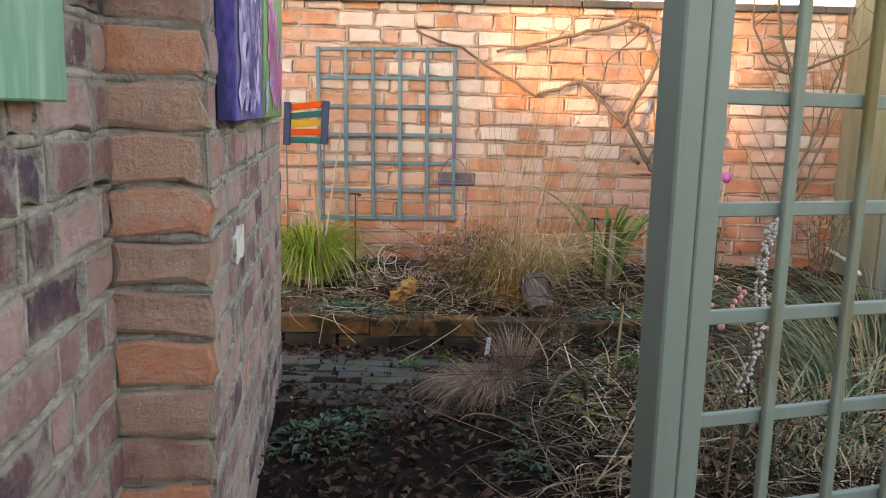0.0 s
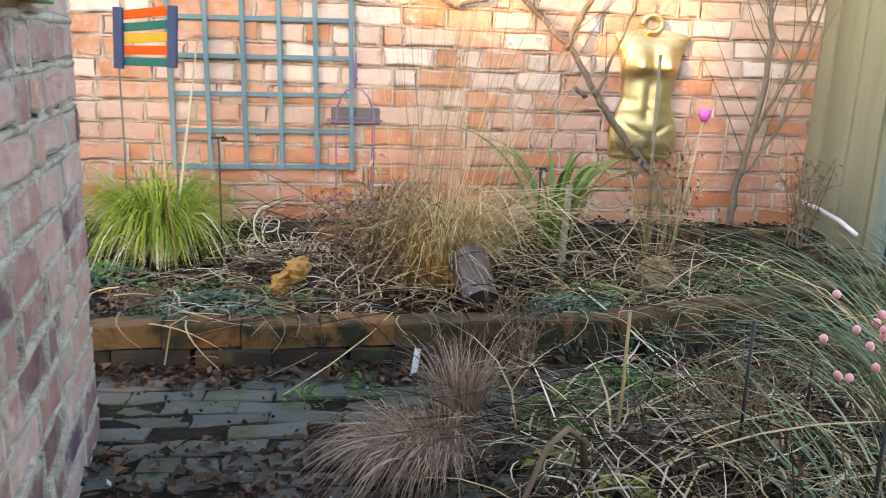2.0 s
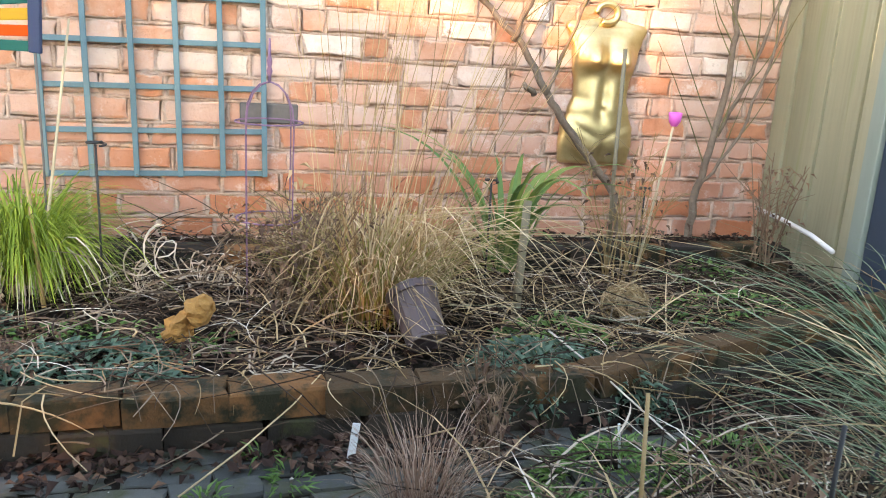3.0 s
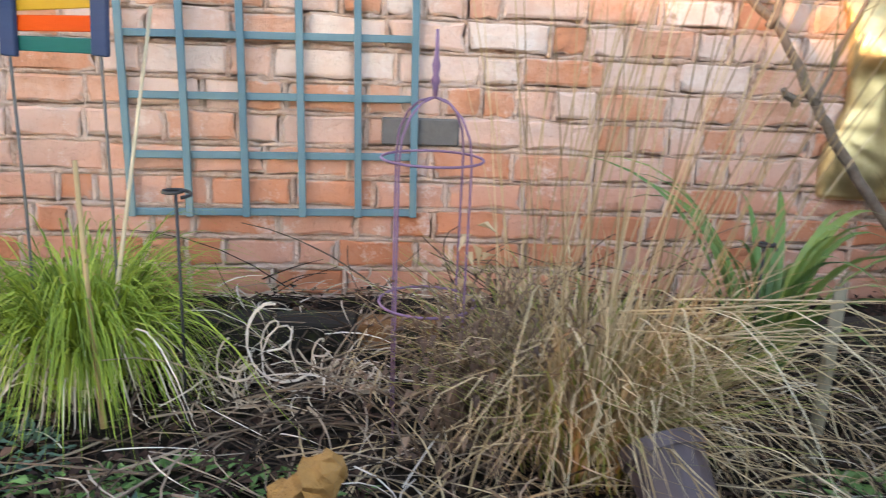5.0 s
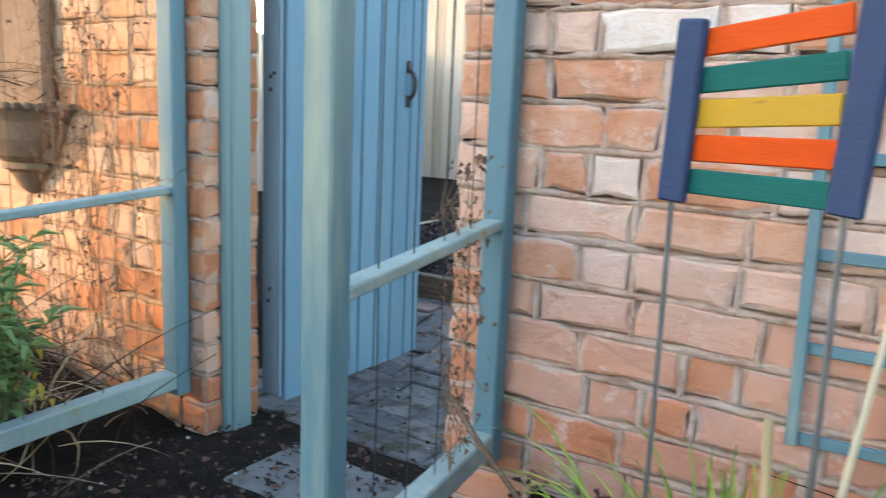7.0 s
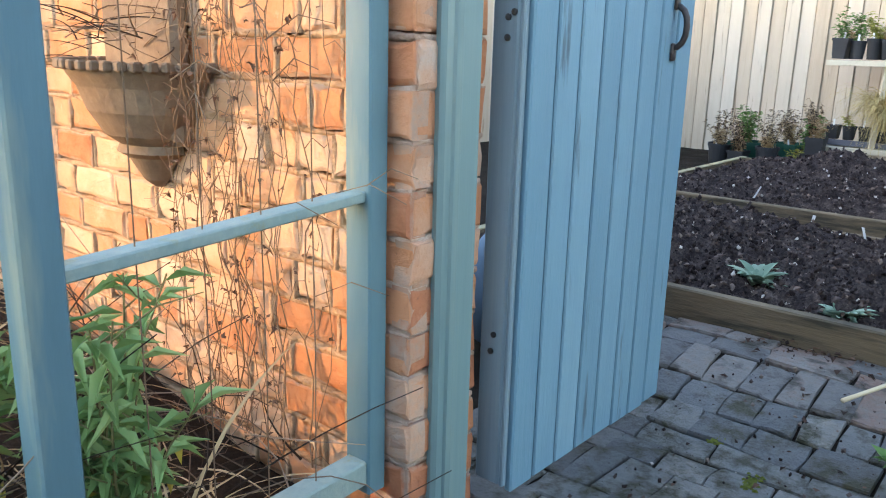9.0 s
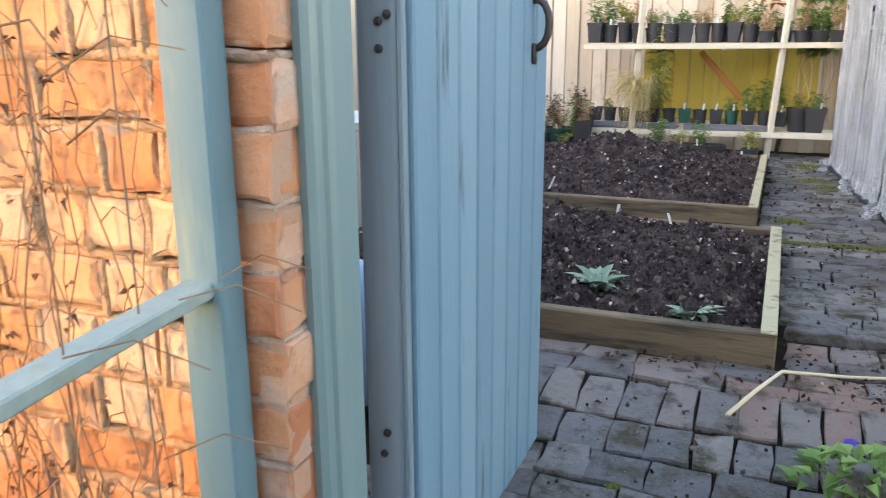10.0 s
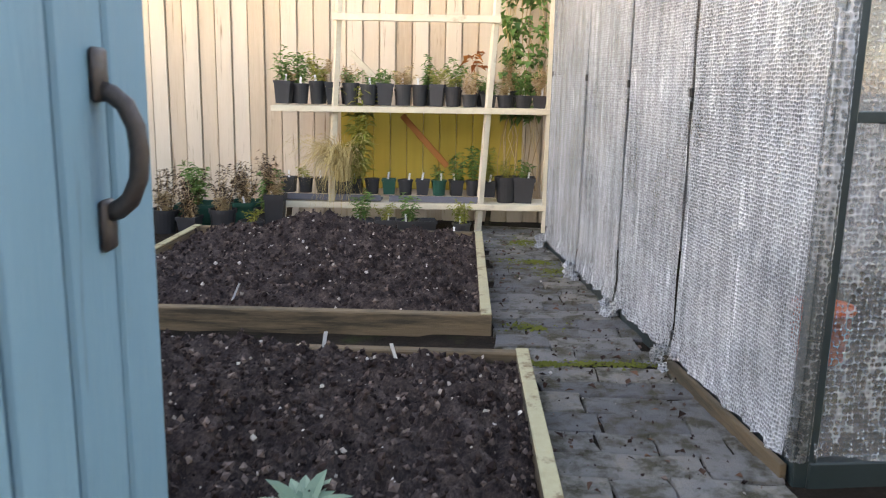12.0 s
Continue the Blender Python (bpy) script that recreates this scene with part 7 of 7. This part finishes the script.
for i, (x, y, rad, hh, mt, g) in enumerate(((-4.02, 11.25, 0.15, 0.20, M_POTGREEN, "tall"), (-3.78, 11.05, 0.10, 0.19, M_POTBLACK, "dry"), (-3.70, 11.4, 0.14, 0.20, M_POTGREEN, "dry"), (-4.0, 11.0, 0.08, 0.14, M_POTBLACK, "dry"),
                                          (-3.56, 11.0, 0.09, 0.12, M_POTBLACK, "low"), (-3.48, 11.2, 0.11, 0.18, M_POTBLACK, "tall"), (-3.42, 11.1, 0.08, 0.30, M_POTBLACK, "dry"), (-4.2, 11.05, 0.10, 0.18, M_POTBLACK, "dry"))):
    seedling(x, y, -0.01, rad, hh, mt, g, i % 3 == 0, 210 + i)
    if g != "low":
        s, s2 = Soup(), Soup()
        shoots(s, s2, (x, y, hh - 0.02), 12, 0.30, 0.16, 0.0025, 230 + i, 0.05 if g == "tall" else 0.03, 2)
        plant("pot_plant", "leafless straw-coloured shoots in a pot" if g == "dry" else "leafy green shoots in a pot", "plant", [("growth", s, M_STRAW if g == "dry" else M_GREENTWIG, ""), ("leaves", s2, M_STRAWDARK if g == "dry" else M_GREEN, "")])
s, s2 = Soup(), Soup()
tuft(s, (-2.97, 11.34, 0.36), 420, 0.06, 0.86, 0.34, 0.80, 0.0040, 241, 0.03, (-0.12, -0.2), seg=9, floor=0.05, reach=0.42)
tuft(s, (-2.97, 11.30, 0.40), 90, 0.05, 0.60, 0.55, 1.35, 0.0035, 244, 0.02, (-0.05, -0.35), seg=9, floor=0.05, reach=0.35)
shoots(s2, s2, (-2.86, 11.36, 0.34), 12, 0.66, 0.16, 0.003, 242, 0.08, 1)
plant("potted_grass", "arching dry golden grass growing in a pot", "grass", [("foliage", s, M_GOLDGRASS, ""), ("green_shoots", s2, M_YELLOWGREEN, "lime green leafy shoots")])
seedling(-2.97, 11.36, 0.222, 0.075, 0.15, M_POTBLACK, "none", False, 243)
s, s2 = Soup(), Soup()
r = random.Random(251)
for k in range(16):
    x = -1.66 + r.uniform(-0.14, 0.14)
    pts = [(x + r.uniform(-0.05, 0.05), 11.55 + r.uniform(-0.1, 0.1), z) for z in np.linspace(0.3, 2.1, 10)]
    s.tube(pts, 0.003, 0.002, 5, False)
    for p in pts[3:]:
        for q in range(5):
            a = r.uniform(0, 6.3)
            l = r.uniform(0.05, 0.10)
            s2.leaf((p[0], p[1], p[2] + r.uniform(-0.08, 0.08)), (math.cos(a), math.sin(a) - 0.4, r.uniform(-0.7, 0.3)), (0, -0.3, 1), l, l * 0.7, 0.3)
plant("ivy", "dark leafy climber hanging at the end of the shelves", "climber", [("growth", s, M_STRAW, ""), ("leaves", s2, M_GREEN, "")])
s = Soup()
for k in range(12):
    a = r.uniform(0, 6.3)
    s.leaf((-2.02 + r.uniform(-0.06, 0.06), 11.45, 1.22 + r.uniform(-0.02, 0.08)), (math.cos(a), math.sin(a) - 0.3, r.uniform(-0.4, 0.5)), (0, 0, 1), 0.09, 0.05, 0.3)
s.tube([(-2.0, 11.45, 1.0), (-2.01, 11.46, 1.15), (-2.03, 11.45, 1.27)], 0.003, 0.002, 5)
plant("red_seedling", "seedling with rust-red leaves on the upper shelf", "plant", [("leaves", s, M_RUST, "")])

# rosettes, pansy and odds and ends near the gate
for x, y, sd, n in ((-2.42, 7.05, 261, 80), (-2.09, 6.94, 262, 42)):
    s = Soup()
    r = random.Random(sd)
    zz = bed1(x, y)
    for k in range(n):
        a, tilt = r.uniform(0, 6.3), r.uniform(0.1, 1.1)
        l = r.uniform(0.06, 0.12)
        d = Vector((math.cos(a), math.sin(a), tilt))
        pts = [Vector((x, y, zz)) + Vector((d.x * l * u, d.y * l * u, tilt * l * (u - 0.45 * u * u))) for u in (0, 0.25, 0.5, 0.75, 1)]
        s.ribbon(pts, 0.024, (-math.sin(a), math.cos(a), 0), 0.5)
    plant("leaf_rosette", "silvery green rosette of broad leaves in the compost", "plant", [("leaves", s, M_SILVER, "")], "rosettes")
s, s2 = Soup(), Soup()
leaf_mound(s, (-1.63, 6.20), 90, 0.13, 0.12, 0.09, 0.055, 271, 0.6, -0.02)
for k in range(5):
    a = k * 1.256
    s2.leaf((-1.655, 6.20, 0.09), (math.cos(a), math.sin(a), 0.3), (0, 0, 1), 0.022, 0.02, 0.1)
plant("pansy", "leafy pansy with a violet flower by the path", "plant", [("leaves", s, M_GREEN, ""), ("flower", s2, M_VIOLET, "violet petals")])
cane("fallen_stick", [(-1.93, 6.40, 0.02), (-1.86, 6.58, 0.03), (-1.80, 6.72, 0.035), (-1.62, 6.76, 0.03), (-1.35, 6.84, 0.03)], 0.007, 0.004, M_CANE, "pale bent stick lying on the setts", "stick")
s, s2 = Soup(), Soup()
tangle(s, 150, (-2.35, -1.5, 6.45, 6.80), lambda x, y: land(x, y) + 0.015, 0.30, 0.0022, 281, 0.12, True, 0.1, 0.02)
tangle(s, 60, (-1.50, -1.33, 8.4, 9.0), lambda x, y: 0.035, 0.22, 0.0026, 282, 0.25, True, 0.1, 0.03)
tangle(s, 40, (-1.8, -1.3, 6.7, 7.1), lambda x, y: 0.03, 0.3, 0.0024, 283, 0.15, True, 0.1, 0.02)
for bed_box, bed in (((-3.4, -1.95, 6.9, 8.2), bed1), ((-3.6, -2.05, 8.9, 10.7), bed2)):
    tangle(s, 130, bed_box, bed, 0.07, 0.0022, 284, 0.15, True, 0.1, 0.006)
solid("straw_debris", s, M_PALE, "dry twigs and straw lying on the setts", "twigs", kind="stuff")
for x, y, w, d, n, sd in ((-1.58, 9.98, 0.22, 0.16, 700, 1), (-1.66, 10.25, 0.24, 0.12, 420, 2), (-1.50, 8.42, 0.26, 0.045, 520, 3), (-1.76, 8.9, 0.14, 0.10, 260, 4), (-1.68, 10.9, 0.22, 0.22, 420, 5), (-2.17, 6.12, 0.03, 0.03, 60, 6), (-1.76, 8.40, 0.16, 0.04, 240, 7), (-2.02, 5.98, 0.03, 0.05, 60, 8)):
    s = Soup()
    r = random.Random(sd)
    for k in range(n):
        a, q = r.uniform(0, 6.3), abs(r.gauss(0, 0.45))
        cx, cy = x + w * q * math.cos(a), y + d * q * math.sin(a)
        g = r.uniform(0.004, 0.011)
        c = Vector((cx, cy, land(cx, cy) + 0.010))
        s.add([c + Vector(v) * g for v in ((1, 0, 0), (0.2, 0.9, 0), (-0.9, 0.3, 0), (-0.4, -0.9, 0), (r.uniform(-0.3, 0.3), r.uniform(-0.3, 0.3), 0.75))], [(0, 1, 4), (1, 2, 4), (2, 3, 4), (3, 0, 4)])
    solid("moss_cushion", s, M_MOSS, "bright yellow-green moss growing over the stones", "moss", "moss cushions", kind="stuff", smooth=True)
for x, y, turn in ((-2.58, 8.24, 20), (-3.1, 8.9, 70), (-2.3, 8.12, -30)):
    s = Soup()
    s.box((-0.007, -0.001, -0.02), (0.007, 0.001, 0.07), pose(x, y, 0.12, 15, turn * 0.3, turn), 0.0005)
    solid("plant_label", s, M_LABEL, "white plastic plant label stuck in the compost", "label", "plant labels")
s = Soup()
s.lathe([(0.17, 0), (0.20, 0.50), (0.21, 0.50), (0.21, 0.53), (0.215, 0.54), (0.215, 0.57), (0.10, 0.60), (0.02, 0.61)], pose(-3.78, 7.65, 0.05), 24)
solid("dustbin", s, M_ZINC, "zinc dustbin with its lid on behind the gate", "bin", smooth=False)
s = Soup()
s.lathe([(0.13, -0.04), (0.15, 0.12), (0.14, 0.26), (0.08, 0.34), (0.03, 0.36)], pose(-2.98, 6.25, 0.02), 14)
solid("plastic_sack", s, M_BLUEPLASTIC, "pale blue plastic sack standing behind the gate", "sack", smooth=True)
s = Soup()
s.lathe([(0.10, 0.0), (0.12, 0.22), (0.13, 0.22), (0.125, 0.24), (0.11, 0.23), (0.09, 0.02)], pose(-0.62, 8.6, 0.0), 16)
solid("orange_bucket", s, M_ORANGE, "orange bucket seen dimly inside the greenhouse", "bucket", smooth=True)

sc = thing("iron_scroll", "black iron plant support with a curled scroll end", "plant support")
s = Soup()
s.tube([(1.02 + 0.045 * (1 - 0.0016 * a) * math.cos(radians(a)), 2.62, 0.10 + 0.045 * (1 - 0.0016 * a) * math.sin(radians(a))) for a in range(0, 540, 20)], 0.004, 0.004, 6)
part("scroll", s, M_BLACK, sc, "", True)
s = Soup()
s.tube([(1.065, 2.62, 0.10), (1.068, 2.62, 0.0), (1.068, 2.62, -0.05)], 0.004, 0.004, 6)
part("shaft", s, M_BLACK, sc, "", True)
cane("bent_branch", [(0.30, 2.50, 0.0), (0.34, 2.55, 0.10), (0.40, 2.61, 0.185), (0.45, 2.64, 0.208), (0.50, 2.68, 0.16), (0.53, 2.72, 0.0)], 0.005, 0.010, M_TWIG, "dark bent branch arching over the border", "branch")

# crumbs of earth and small stones trodden over the paving
s, s2 = Soup(), Soup()
r = random.Random(301)
for box, n in (((-2.36, -1.1, 5.42, 7.2), 800), ((-1.95, -1.25, 7.2, 11.2), 900), ((-1.0, 1.0, 2.7, 3.46), 900), ((-2.6, -0.7, 3.5, 5.45), 3200)):
    for k in range(n):
        x, y = r.uniform(box[0], box[1]), r.uniform(box[2], box[3])
        q = 0.002 + 0.009 * r.random() ** 3
        m = pose(x, y, land(x, y) + 0.015, r.uniform(0, 360), r.uniform(0, 360), r.uniform(0, 360))
        pts = [m @ (Vector(p) * q * r.uniform(0.7, 1.3)) for p in ((1, 0, 0), (-1, 0, 0), (0, 0.8, 0), (0, -0.8, 0), (0, 0, 0.7), (0, 0, -0.7))]
        (s2 if k % 30 == 0 else s).add(pts, [(0, 2, 4), (2, 1, 4), (1, 3, 4), (3, 0, 4), (2, 0, 5), (1, 2, 5), (3, 1, 5), (0, 3, 5)])
solid("earth_crumbs", s, M_CLOD, "dark crumbs of earth trodden over the paving", "soil", kind="stuff")
solid("path_chips", s2, M_GRIT, "small pale stone chips lying on the paving", "stones", kind="stuff")


# ---- pieces of walls and pavements ----
EAST, WEST = pose(0, WALL_Y, 0), pose(0, WALL_Y, 0)
lay(EAST, GATE_R, 2.50, 0.0, WALL_TOP, wall_e, M_BRICK, 330, 0.0, 11, mortar=M_MORTAR, flush=0.011, crack=0.0075)
lay(WEST, -7.4, -2.60, -0.1, WALL_TOP, wall_w, M_JAMB, 280, -2.6, 12, mortar=M_SANDMORTAR, flush=0.011, crack=0.0075)
lay(WEST, -2.588, GATE_L, -0.1, WALL_TOP, wall_w, M_JAMBRED, 300, None, 18, 0.30, mortar=M_MORTAR)
lay(pose(GATE_L - 0.010, WALL_Y, 0, 0, 0, 90), -0.004, 0.214, -0.1, WALL_TOP, wall_w, M_JAMBRED, 300, None, 13, 0.30, mortar=M_MORTAR, proud=(0.008, 0.016))
lay(pose(GATE_R + 0.010, WALL_BACK, 0, 0, 0, -90), 0.006, 0.218, 0.0, WALL_TOP, wall_e, M_JAMB, 300, None, 14, 0.30, mortar=M_MORTAR)
lay(HOUSE, 0.002, 1.70, 0.0, 1.75, house, M_PLUM, 260, None, 15, 0.22, M_GREYMORTAR, 0.092, (0.000, 0.010), 0.007, 0.005)
lay(HOUSE_IN, -1.6, -0.01, 0.0, 1.75, house_near, M_PLUM, 260, None, 16, 0.22, M_GREYMORTAR, 0.092, (0.000, 0.010), 0.008, 0.005)
pier = HOUSE @ pose(0, 0.165, 0, 0, 0, -90)
for k in range(19):
    ob = new("brick", brick_data("pier", 0.176, M_PIERBRICK, 0.092)[k % 8])
    ob.matrix_basis = pier @ pose(0.0825 + rng.uniform(-0.002, 0.003), -rng.uniform(0.001, 0.011), 0.046 + 0.092 * k, rng.uniform(-1, 1), rng.uniform(-1.4, 1.4), rng.uniform(-2, 2))
    ob.parent = house
s = Soup()
for k in range(20):
    base, zk = len(s.v), 0.092 * k
    for i in range(13):
        x = -0.01 + 0.181 * i / 12
        y = 0.0015 + 0.003 * noise.noise((x * 24, k * 3.1, 5))
        w = 0.006 + 0.005 * noise.noise((x * 30, k * 2.3, 8))
        s.v += [tuple(pier @ Vector(c)) for c in ((x, 0.02, zk - 0.016), (x, y, zk - w), (x, y, zk + w * 0.8), (x, 0.02, zk + 0.012))]
    for i in range(12):
        for c in range(3):
            q = base + 4 * i + c
            s.f.append((q, q + 4, q + 5, q + 1))
tagged(part("pier_pointing", s, M_GREYMORTAR, house, "thick grey pointing", True), kind="stuff")

path_near = thing("path_brick", "dark mossy brick path along the flower bed", "path", kind="structure")
pave(path_near, -2.3, 1.0, 2.72, 3.46, 0.20, 0.078, M_PAVER, 0.004, 80, 0.08, odd=0.1)
path_gate = thing("pavement_yard", "uneven grey stone setts behind the gate", "pavement", kind="structure")
YARD = [(0.105, 0.21), (0.19, 0.11), (0.11, 0.19), (0.135, 0.16)]
setts(path_gate, -2.80, -0.75, 5.44, 6.38, YARD, M_SETT, 0.010, 81)
setts(path_gate, -2.80, -0.75, 6.385, 6.79, YARD, M_SETTRED, 0.010, 87)
setts(path_gate, -1.79, -0.75, 6.80, 7.07, YARD, M_SETTRED, 0.010, 84)
path_beds = thing("pavement_beds", "mossy grey stone path between the beds and the greenhouse", "pavement", kind="structure")
BEDS = [(0.15, 0.24), (0.16, 0.30), (0.14, 0.20)]
setts(path_beds, -1.815, -1.17, 7.20, 8.43, BEDS, M_SETT, 0.010, 82)
setts(path_beds, -1.93, -1.29, 8.435, 9.6, BEDS, M_SETT, 0.010, 85)
setts(path_beds, -1.935, -1.40, 9.605, 11.5, BEDS, M_SETT, 0.010, 86)
kerb3 = thing("kerb_step", "row of long rounded stone setts as a step", "kerb", kind="structure")
ks = [stone_mesh("sett", 0.185, 0.09, 0.06, M_SETT, 90 + k) for k in range(3)]
for k in range(4):
    ob = new("sett", ks[k % 3])
    ob.matrix_basis = pose(-1.70 + 0.19 * k, 7.13, 0.040, rng.uniform(-2, 2), rng.uniform(-2, 2), rng.uniform(-2, 2))
    ob.parent = kerb3
s = Soup()
s.box((-0.045, WALL_Y - 0.019, 0.598), (0.195, WALL_Y + 0.02, 0.682), None, 0.005)
part("dark_brick", s, M_SLATE, wall_e, "single brick blackened grey")
